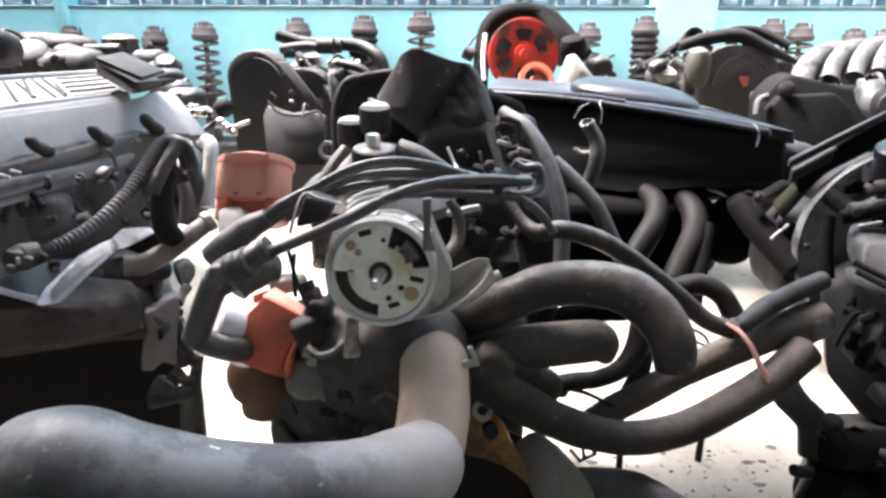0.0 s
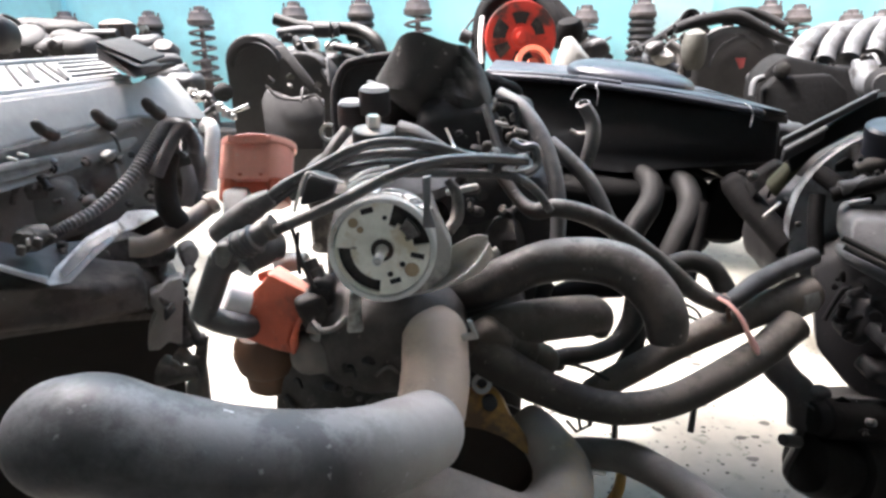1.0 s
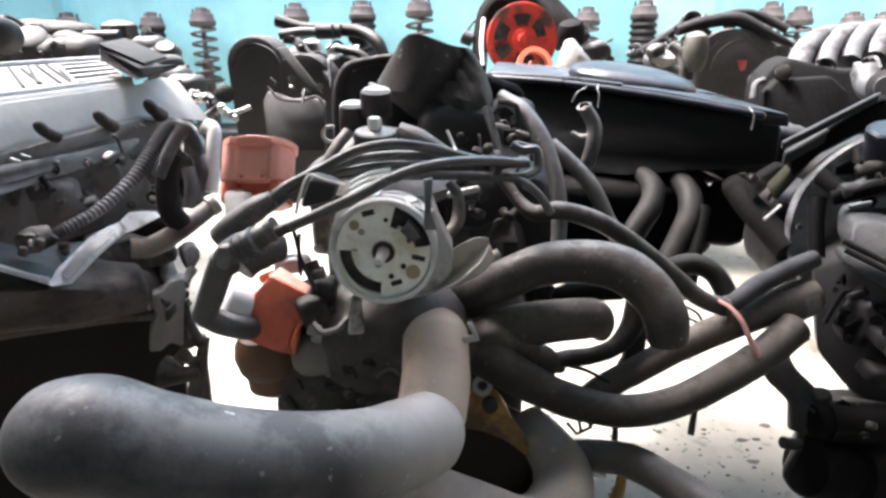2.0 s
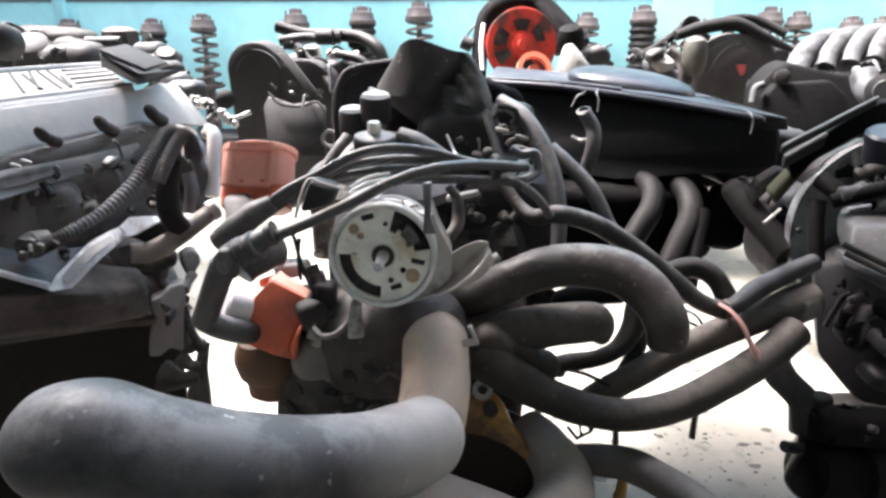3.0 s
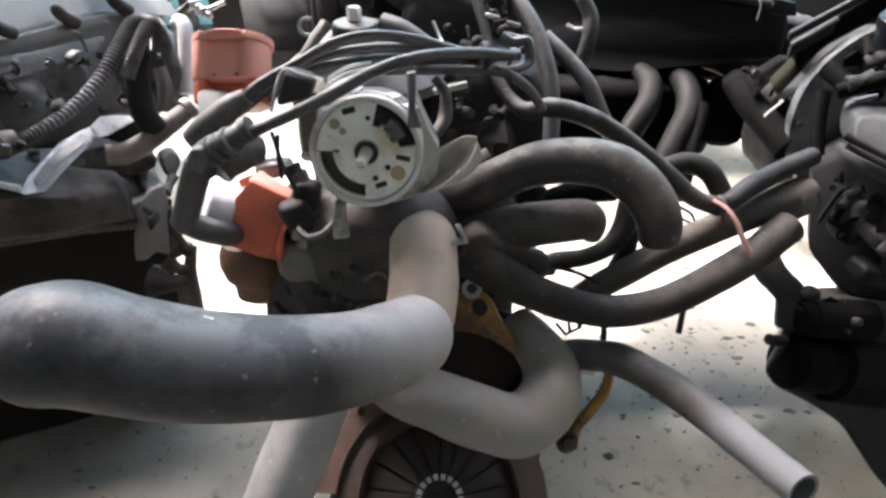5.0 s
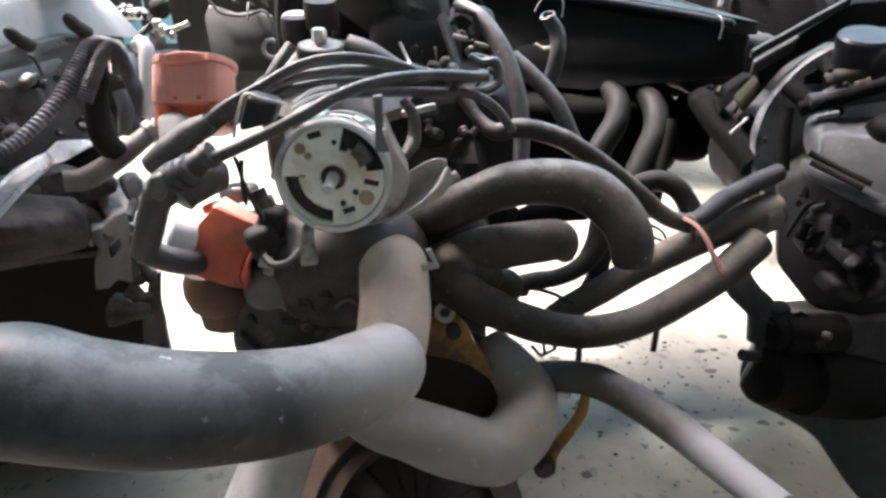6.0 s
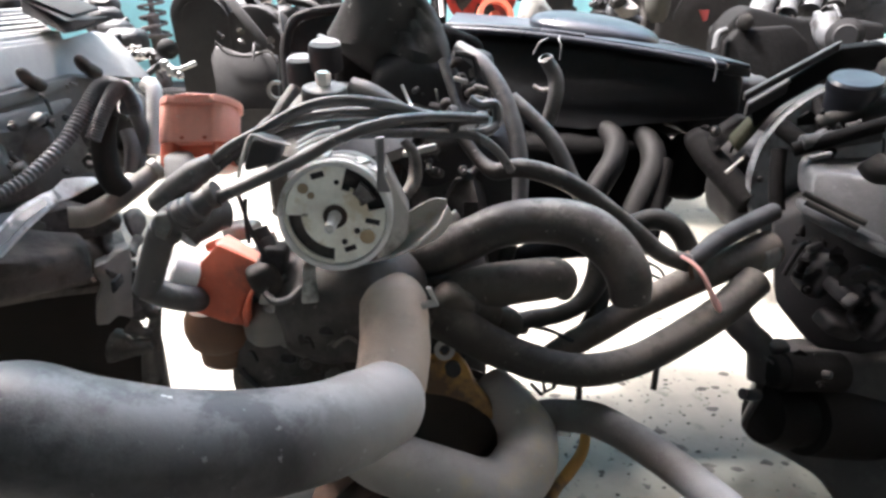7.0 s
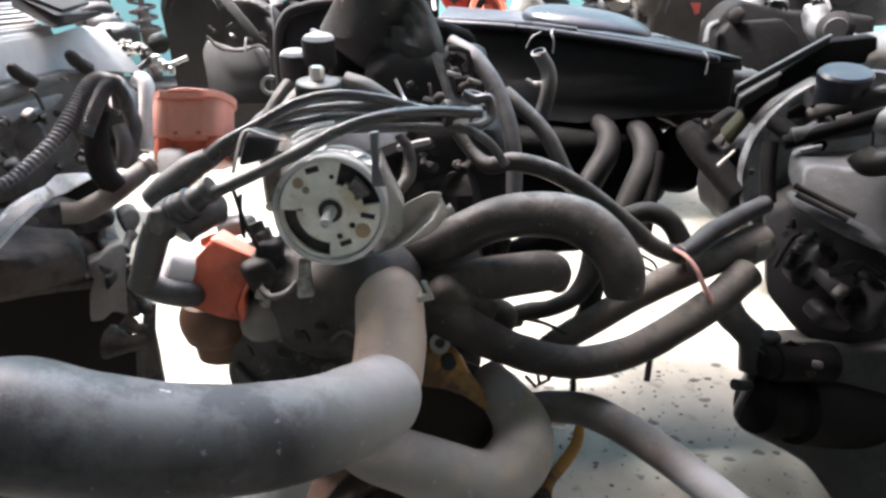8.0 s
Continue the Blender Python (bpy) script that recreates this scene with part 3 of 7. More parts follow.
# ---- engines of the back row ----
def clutter(t, p0, p1, n, size, seed, mats=("alu_dark", "iron", "plastic", "alu")):
    """Small pipes, nuts, unions and brackets strewn along a stretch of an engine."""
    rng = random.Random(seed)
    a, b = Vector(p0), Vector(p1)
    for k in range(n):
        q = a.lerp(b, (k + rng.random()) / n) + Vector([rng.uniform(-1, 1) * s for s in (size, size, size * 0.6)])
        d = Vector([rng.uniform(-1, 1) for _ in range(3)]).normalized()
        m, s = mats[rng.randrange(len(mats))], size * rng.uniform(0.5, 1.1)
        kind = k % 5
        if kind == 0:
            part("small_pipe", tube([q, q + d * s * 0.7 + Vector((0, 0, s * 0.4)), q + d * s * 1.5, q + d * s * 2 - Vector((0, 0, s * 0.5))], s * 0.14, 10, 5), m, t)
        elif kind == 1:
            part("union", lathe(q, d, [(0, s * 0.3), (s * 0.25, s * 0.3), (s * 0.26, s * 0.2), (s * 0.7, s * 0.2), (s * 0.72, s * 0.28), (s * 0.9, s * 0.26)], 14), m, t)
        elif kind == 2:
            part("small_bracket", prism([q, q + Vector((s, 0, 0.1 * s)), q + Vector((s * 1.1, 0, s * 0.5)), q + Vector((s * 0.4, 0, s * 0.9)), q + Vector((-0.1 * s, 0, 0.5 * s))], d * s * 0.2, s * 0.06), m, t)
        elif kind == 3:
            part("nut", hexbolt(q, (d.x * 0.5, -1, d.z * 0.5), s * 0.22, s * 0.3), m, t)
        else:
            part("small_casting", casting(q, (s, s * 0.7, s * 0.6), (d.x * 40, d.y * 40, d.z * 90), 3.5, s * 0.06, seed + k, cuts=5), m, t)


def lump_row(t, name, material, p0, p1, n, size, seed, label=""):
    a, b = Vector(p0), Vector(p1)
    for k in range(n):
        q = a.lerp(b, (k + 0.5) / n)
        f = 0.8 + 0.4 * ((k * 7 + seed) % 5) / 5
        part(name, casting(q, (size[0] * f, size[1], size[2] * f), (0, 0, 20 * k), 3.2, size[0] * 0.06, seed + k, cuts=6), material, t, label)


def engine_block(t, c, size, seed, material="iron"):
    x, y = c
    w, l, h = size
    part("sump", casting((x, y, h * 0.17), (w * 0.8, l * 0.9, h * 0.34), (0, 0, 0), 7, 0.006, seed, cuts=8), material, t, "black oily sump standing on the floor")
    part("block", casting((x, y, h * 0.52), (w, l, h * 0.46), (0, 0, 0), 8, 0.01, seed + 1, ribs=4, cuts=12), material, t)
    part("cylinder_head", casting((x, y, h * 0.84), (w * 0.8, l * 0.95, h * 0.3), (0, 0, 0), 7, 0.008, seed + 2, ribs=5, cuts=10), "alu_dark", t)
    for k in range(5):
        part("bolt", hexbolt((x - w * 0.42 + w * 0.21 * k, y - l * 0.52, h * (0.35 + 0.07 * (k % 2))), (0, -1, 0), 0.009, 0.008), "alu_dark", t)


def lobe_outline(c, r0, r1, h, n=14):
    """An upright belt-cover outline: a broad top lobe over a narrower foot, facing the camera's side."""
    pts = []
    for k in range(n + 1):
        g = radians(-10 + 200 * k / n)
        pts.append((c[0] + r0 * math.cos(g), c[1], c[2] + r0 * math.sin(g)))
    pts += [(c[0] - r1, c[1], c[2] - h), (c[0] + r1, c[1], c[2] - h)]
    return pts


def back_engine_belt_cover():
    t = thing("car_engine", (-0.4, 1.55, 0), "used car engine with a dark grey belt cover on the floor", "engine", "engines in the back row")
    engine_block(t, (-0.23, 1.66), (0.2, 0.46, 0.56), 11)
    c = (-0.417, 1.395, 0.645)
    part("belt_cover", prism(lobe_outline(c, 0.062, 0.055, 0.3), (0.012, 0.07, 0), 0.008), "timing", t, "dark grey plastic belt cover")
    c2 = (-0.314, 1.398, 0.595)
    part("belt_cover", prism(lobe_outline(c2, 0.075, 0.06, 0.24), (0.012, 0.06, 0), 0.008), "timing", t, "dark grey plastic belt cover")
    part("cover_rim", plate_arc((-0.407, 1.386, 0.636), (0, -1, 0), 0.046, 0.055, 15, 175, 0.01), "timing", t)
    part("bracket", prism([(-0.383, 1.316, 0.575), (-0.373, 1.324, 0.597), (-0.322, 1.318, 0.580), (-0.279, 1.320, 0.586), (-0.251, 1.316, 0.575), (-0.251, 1.280, 0.477), (-0.371, 1.280, 0.477)], (0, 0.02, 0), 0.003), "timing", t, "stained dark metal bracket plate")
    part("wire", tube([(-0.366, 1.316, 0.604), (-0.344, 1.309, 0.584), (-0.302, 1.307, 0.579), (-0.265, 1.310, 0.587), (-0.247, 1.302, 0.565)], 0.003, 8), "cream", t, "pale wire")
    part("coolant_pipe", tube([(-0.393, 1.534, 0.736), (-0.332, 1.528, 0.719), (-0.264, 1.527, 0.716), (-0.195, 1.515, 0.711), (-0.152, 1.486, 0.691), (-0.132, 1.472, 0.651)], 0.0145, 14), "rubber", t, "thick black coolant pipe")
    part("coolant_pipe", tube([(-0.381, 1.501, 0.704), (-0.321, 1.504, 0.711), (-0.274, 1.503, 0.707)], 0.011, 12), "bluegrey", t)
    part("pipe_clamp", rod((-0.249, 1.510, 0.713), (-0.237, 1.510, 0.712), 0.0165), "bluegrey", t, "steel hose clamp")
    part("hose_joint", rod((-0.295, 1.504, 0.712), (-0.255, 1.504, 0.712), 0.018), "plastic", t, "black hose joint")
    lump_row(t, "casting", "bluegrey", (-0.347, 1.453, 0.659), (-0.146, 1.542, 0.612), 6, (0.05, 0.08, 0.05), 3)
    clutter(t, (-0.373, 1.463, 0.687), (-0.251, 1.419, 0.624), 14, 0.03, 5, ("bluegrey", "iron", "plastic"))
    clutter(t, (-0.264, 1.519, 0.694), (-0.131, 1.529, 0.634), 12, 0.03, 6, ("bluegrey", "iron", "plastic"))
    clutter(t, (-0.368, 1.341, 0.614), (-0.263, 1.334, 0.596), 8, 0.018, 7, ("beige", "alu_dark", "iron"))
    lump_row(t, "carburettor_piece", "alu", (-0.344, 1.567, 0.678), (-0.189, 1.559, 0.658), 3, (0.04, 0.05, 0.035), 8)
    part("throttle_rod", rod((-0.329, 1.446, 0.697), (-0.248, 1.394, 0.614), 0.008), "bluegrey", t)
    part("strap", prism([(-0.364, 1.397, 0.681), (-0.342, 1.398, 0.683), (-0.263, 1.363, 0.587), (-0.282, 1.361, 0.581)], (0, 0.01, 0), 0.002), "timing", t)
    part("hose", tube([(-0.245, 1.481, 0.676), (-0.189, 1.455, 0.665), (-0.156, 1.444, 0.634)], 0.01), "rubber", t)
    # shiny fittings low beside the cover
    lump_row(t, "fitting", "steel", (-0.402, 1.111, 0.596), (-0.371, 1.103, 0.574), 4, (0.014, 0.012, 0.016), 4, "bright steel fitting")
    part("round_sensor", lathe((-0.409, 1.170, 0.611), (0.2, -1, 0.2), [(0, 0.016), (0.012, 0.018), (0.018, 0.01)], 20), "rubber", t)
    part("sensor_wire", tube([(-0.396, 1.105, 0.579), (-0.371, 1.107, 0.587), (-0.347, 1.111, 0.596)], 0.004, 8), "steel", t)


def back_engine_red_pulley():
    t = thing("car_engine", (0.22, 1.75, 0), "used car engine with a red crank pulley facing out", "engine", "engines in the back row")
    engine_block(t, (0.24, 2.0), (0.4, 0.4, 0.56), 21)
    c, ax = (0.204, 1.623, 0.688), (0.05, -1, 0.12)
    wheel = part("pulley", lathe(c, ax, [(-0.03, 0.055), (-0.028, 0.088), (-0.02, 0.09), (-0.016, 0.083), (-0.008, 0.083), (-0.004, 0.09), (0.004, 0.09), (0.006, 0.085), (0.0, 0.055), (0.004, 0.028)], 44), "red", t, "red painted belt pulley, blotched with grime")
    for a0, a1 in ((8, 52), (70, 112), (140, 182), (196, 226), (250, 305)):
        part("hole", plate_arc(Vector(c) + Vector(ax) * 0.001, ax, 0.03 + 0.004 * (a0 % 3), 0.062 + 0.005 * (a1 % 4), a0, a1, 0.004, 10), "iron", wheel, "dark opening in the pulley")
    part("hub", lathe(c, ax, [(0, 0.026), (0.012, 0.024), (0.013, 0.012), (0.022, 0.011)], 20), "red", wheel)
    part("small_pulley", plate_arc((0.215, 1.466, 0.636), (0.2, -1, 0.5), 0.03, 0.042, 0, 360, 0.012, 32), "orange", t, "small faded red pulley ring")
    part("small_hub", lathe((0.216, 1.476, 0.635), (0.2, -1, 0.5), [(0, 0.014), (0.01, 0.012)], 16), "orange", t)
    part("intake_hose", tube([(0.096, 1.640, 0.588), (0.102, 1.674, 0.680), (0.117, 1.698, 0.748), (0.159, 1.711, 0.782), (0.222, 1.734, 0.789), (0.283, 1.729, 0.773), (0.332, 1.690, 0.725), (0.368, 1.654, 0.684)], [0.02, 0.021, 0.024, 0.026, 0.026, 0.025, 0.023, 0.022], 16), "blackcast", t, "thick dusty intake hose bowed over the pulley")
    part("intake_hose", tube([(0.146, 1.715, 0.736), (0.184, 1.728, 0.772), (0.252, 1.731, 0.779), (0.302, 1.692, 0.729), (0.324, 1.668, 0.666)], 0.024, 14), "blackcast", t)
    part("canister", lathe((0.321, 1.566, 0.677), (-0.2, -0.3, 1), [(0, 0.025), (0.01, 0.032), (0.04, 0.033), (0.055, 0.026), (0.06, 0.012)], 14), "blackcast", t, "black round canister")
    part("canister", casting((0.382, 1.560, 0.661), (0.06, 0.05, 0.045), (0, -25, 0), 3, 0.006, 12, cuts=7), "plastic", t, "black dented canister")
    part("spike", rod((0.382, 1.564, 0.672), (0.421, 1.571, 0.690), 0.003, seg=8), "iron", t)
    part("funnel", lathe((0.282, 1.339, 0.638), (-0.25, -0.1, 1), [(0, 0.04), (0.008, 0.04), (0.06, 0.012), (0.064, 0.008)], 24), "alu", t, "pale grey plastic cone")
    part("white_pipe", tube([(0.105, 1.601, 0.628), (0.102, 1.621, 0.682), (0.108, 1.652, 0.737)], 0.0055), "white", t, "white plastic pipe")
    clutter(t, (0.309, 1.699, 0.750), (0.389, 1.550, 0.632), 14, 0.03, 11, ("plastic", "iron", "bluegrey"))
    clutter(t, (0.094, 1.752, 0.750), (0.159, 1.653, 0.623), 6, 0.025, 12, ("plastic", "iron"))
    part("pale_fitting", rod((0.054, 1.679, 0.694), (0.081, 1.675, 0.683), 0.018), "bluegrey", t)


def back_engine_badge():
    t = thing("car_engine", (0.85, 1.85, 0), "used car engine with grey belt cover and small red badge", "engine", "engines in the back row")
    engine_block(t, (0.7, 2.0), (0.24, 0.42, 0.56), 31)
    c = (0.856, 1.800, 0.588)
    cover = part("belt_cover", prism(lobe_outline(c, 0.12, 0.1, 0.32), (-0.02, 0.08, 0), 0.012), "timing", t, "dark grey belt cover with a rounded double top")
    part("cover_rim", plate_arc((0.813, 1.784, 0.589), (0, -1, 0.05), 0.1, 0.118, 60, 190, 0.012), "bluegrey", cover)
    part("cover_rim", plate_arc((0.848, 1.785, 0.597), (0, -1, 0.05), 0.072, 0.084, 40, 180, 0.012), "timing", cover)
    part("badge", prism([(0.836, 1.781, 0.624), (0.865, 1.781, 0.624), (0.859, 1.771, 0.598), (0.848, 1.770, 0.595)], (0, 0.006, 0), 0.001), "redmark", cover, "small red moulded badge")
    part("filter_bowl", lathe((0.698, 1.732, 0.598), (-0.06, 0, 1), [(0, 0.018), (0.012, 0.027), (0.04, 0.033), (0.072, 0.034), (0.094, 0.027), (0.104, 0.012), (0.106, 0.003)], 24), "beige", t, "dull beige filter bowl")
    part("dome", lathe((0.597, 1.715, 0.618), (0.1, -0.3, 1), [(0, 0.034), (0.012, 0.036), (0.028, 0.03), (0.036, 0.016), (0.038, 0.004)], 22), "bowl", t, "rounded grey cap")
    part("coil_case", casting((0.575, 1.70, 0.655), (0.05, 0.04, 0.03), (0, -15, 20), 3, 0.005, 17, cuts=7), "iron", t)
    part("elbow", tube([(0.637, 1.697, 0.597), (0.582, 1.705, 0.619), (0.577, 1.741, 0.631), (0.616, 1.766, 0.642), (0.648, 1.756, 0.615)], 0.02), "bluegrey", t, "grey metal elbow pipe")
    part("fuel_pipe", tube([(0.552, 1.816, 0.634), (0.618, 1.829, 0.669), (0.683, 1.844, 0.711), (0.708, 1.853, 0.734), (0.741, 1.850, 0.726), (0.749, 1.841, 0.700)], 0.012), "loom", t)
    part("lifting_ring", plate_arc((0.716, 1.850, 0.726), (0, -1, 0), 0.018, 0.028, 0, 360, 0.012), "iron", t, "iron lifting ring")
    part("wiring_loom", tube([(0.664, 1.809, 0.701), (0.736, 1.817, 0.722), (0.833, 1.820, 0.732), (0.914, 1.807, 0.697), (0.995, 1.795, 0.662)], [0.014, 0.018, 0.02, 0.016, 0.008]), "loom", t, "dusty wiring loom")
    part("wiring_loom", tube([(0.787, 1.882, 0.726), (0.862, 1.889, 0.746), (0.929, 1.887, 0.740), (1.001, 1.852, 0.703)], 0.013), "loom", t)
    part("manifold", tube([(0.632, 1.773, 0.660), (0.664, 1.762, 0.630), (0.664, 1.734, 0.555), (0.688, 1.721, 0.517)], 0.022), "iron", t)
    part("manifold", tube([(0.584, 1.743, 0.577), (0.616, 1.737, 0.562), (0.656, 1.721, 0.517)], 0.026), "iron", t)
    lump_row(t, "casting", "bluegrey", (0.700, 1.828, 0.665), (1.081, 1.978, 0.640), 5, (0.08, 0.09, 0.06), 5)
    clutter(t, (0.559, 1.788, 0.644), (0.749, 1.830, 0.672), 14, 0.03, 21, ("iron", "bluegrey", "plastic", "beige"))
    clutter(t, (0.762, 1.876, 0.710), (1.041, 1.883, 0.670), 12, 0.03, 22, ("iron", "bluegrey", "rubber"))
    part("small_flange", rod((0.846, 1.690, 0.578), (0.870, 1.721, 0.575), 0.016), "bluegrey", t)


def back_engine_runners():
    t = thing("car_engine", (1.05, 1.5, 0), "used car engine with pale curved aluminium intake runners", "engine", "engines in the back row")
    engine_block(t, (1.16, 1.6), (0.4, 0.4, 0.56), 41)
    # near-black colour replaces the shade that the sun here removes
    part("head_casting", prism([(0.698, 1.371, 0.579), (0.711, 1.384, 0.615), (0.743, 1.395, 0.645), (0.774, 1.399, 0.657), (0.882, 1.390, 0.633), (1.085, 1.386, 0.621), (1.085, 1.278, 0.323), (0.692, 1.278, 0.323)], (0.02, 0.1, 0), 0.01), "blackcast", t, "end casting, near-black for the shade on it")
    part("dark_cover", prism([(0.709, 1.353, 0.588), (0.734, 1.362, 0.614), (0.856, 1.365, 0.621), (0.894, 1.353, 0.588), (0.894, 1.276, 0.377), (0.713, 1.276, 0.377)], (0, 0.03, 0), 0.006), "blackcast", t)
    part("port", lathe((0.748, 1.368, 0.629), (-0.3, -1, 0.2), [(-0.01, 0.016), (0.006, 0.017), (0.008, 0.012)], 18), "iron", t)
    for k in range(5):
        dx = 0.0704 * k
        p = (0.820, 1.442, 0.628), (0.841, 1.474, 0.658), (0.899, 1.528, 0.689), (0.993, 1.595, 0.697), (1.048, 1.624, 0.661)
        part("intake_runner", tube([up(q, 0.006 * k, dx, dx * 0.3) for q in p], [0.026, 0.026, 0.026, 0.025, 0.025], 16), "alu_back", t, "grey aluminium intake runner")
    part("throttle_tube", tube([(0.890, 1.318, 0.639), (0.894, 1.284, 0.602), (0.946, 1.263, 0.576)], 0.026, 18), "alu_back", t)
    clutter(t, (0.798, 1.426, 0.642), (1.016, 1.417, 0.618), 12, 0.03, 31, ("iron", "alu_back", "plastic"))
    part("plenum", casting((1.226, 1.674, 0.622), (0.3, 0.14, 0.1), (0, 0, -10), 3.5, 0.004, 2), "alu_back", t)
    part("plug_cover", lathe((0.874, 1.224, 0.615), (-0.5, -1, 0.1), [(0, 0.03), (0.02, 0.034), (0.024, 0.022), (0.03, 0.02)], 20), "plastic", t)
    part("flange_pipe", tube([(0.682, 1.348, 0.576), (0.688, 1.359, 0.605), (0.707, 1.362, 0.614)], 0.008), "bluegrey", t)


def back_engine_left():
    t = thing("car_engine", (-1.1, 1.75, 0), "grimy used engine with cream cover and flat grey plate", "engine", "engines in the back row")
    engine_block(t, (-1.22, 1.75), (0.6, 0.46, 0.56), 51)
    part("cream_cover", casting((-1.020, 1.681, 0.701), (0.2, 0.16, 0.07), (0, 4, 8), 3.5, 0.004, 1), "cream", t, "cream coloured dusty plastic cover")
    part("cream_cover", casting((-0.922, 1.619, 0.676), (0.1, 0.14, 0.06), (0, 20, 8), 3.5, 0.004, 4), "cream", t)
    part("dark_drum", lathe((-0.874, 1.261, 0.716), (0.3, -1, 0.2), [(-0.04, 0.028), (-0.03, 0.036), (0.02, 0.036), (0.03, 0.03), (0.035, 0.018)], 28), "plastic", t, "round black drum")
    clutter(t, (-0.991, 1.473, 0.715), (-0.931, 1.507, 0.662), 12, 0.03, 41, ("bluegrey", "iron", "plastic"))
    clutter(t, (-0.770, 1.629, 0.703), (-0.556, 1.377, 0.597), 20, 0.03, 42, ("bluegrey", "iron", "plastic"))
    clutter(t, (-0.533, 1.271, 0.598), (-0.438, 1.207, 0.568), 9, 0.02, 43, ("alu", "alu_dark", "iron"))
    part("round_plate", lathe((-0.944, 1.468, 0.700), (0.2, -0.6, 0.8), [(0, 0.03), (0.006, 0.036), (0.01, 0.03)], 22), "timing", t)
    part("round_plate", lathe((-0.988, 1.578, 0.709), (0.1, -1, 0.3), [(0, 0.018), (0.02, 0.022), (0.03, 0.014)], 18), "iron", t)
    part("knob", lathe((-0.813, 1.620, 0.680), (0, 0, 1), [(0, 0.038), (0.02, 0.042), (0.045, 0.04), (0.052, 0.028), (0.056, 0.01)], 16, None, 8, 0.08), "iron_brown", t, "dark ribbed cap")
    part("pipe", rod((-0.879, 1.575, 0.701), (-0.791, 1.575, 0.702), 0.012), "bluegrey", t)
    part("canister", lathe((-0.754, 1.666, 0.62), (0, 0, 1), [(0, 0.045), (0.03, 0.047), (0.04, 0.036), (0.058, 0.03), (0.062, 0.015)], 22), "iron_brown", t)
    part("bright_disc", lathe((-0.751, 1.631, 0.710), (0, -1, 0.1), [(0, 0.012), (0.004, 0.012)], 16), "steel", t)
    lump_row(t, "casting", "timing", (-1.062, 1.562, 0.665), (-0.850, 1.557, 0.652), 5, (0.1, 0.1, 0.09), 6)
    lump_row(t, "casting", "bluegrey", (-0.724, 1.564, 0.672), (-0.556, 1.373, 0.585), 5, (0.07, 0.08, 0.07), 9)
    lump_row(t, "bracket", "steel", (-0.536, 1.319, 0.583), (-0.505, 1.320, 0.586), 2, (0.035, 0.03, 0.018), 2, "bright bracket")
    part("rod", rod((-0.483, 1.202, 0.554), (-0.442, 1.212, 0.581), 0.006), "bluegrey", t)
    part("drum", lathe((-0.652, 1.503, 0.649), (0.2, -0.6, 1), [(0, 0.03), (0.02, 0.035), (0.04, 0.02)], 18), "iron", t)


for f in (back_engine_belt_cover, back_engine_red_pulley, back_engine_badge, back_engine_runners, back_engine_left):
    f()


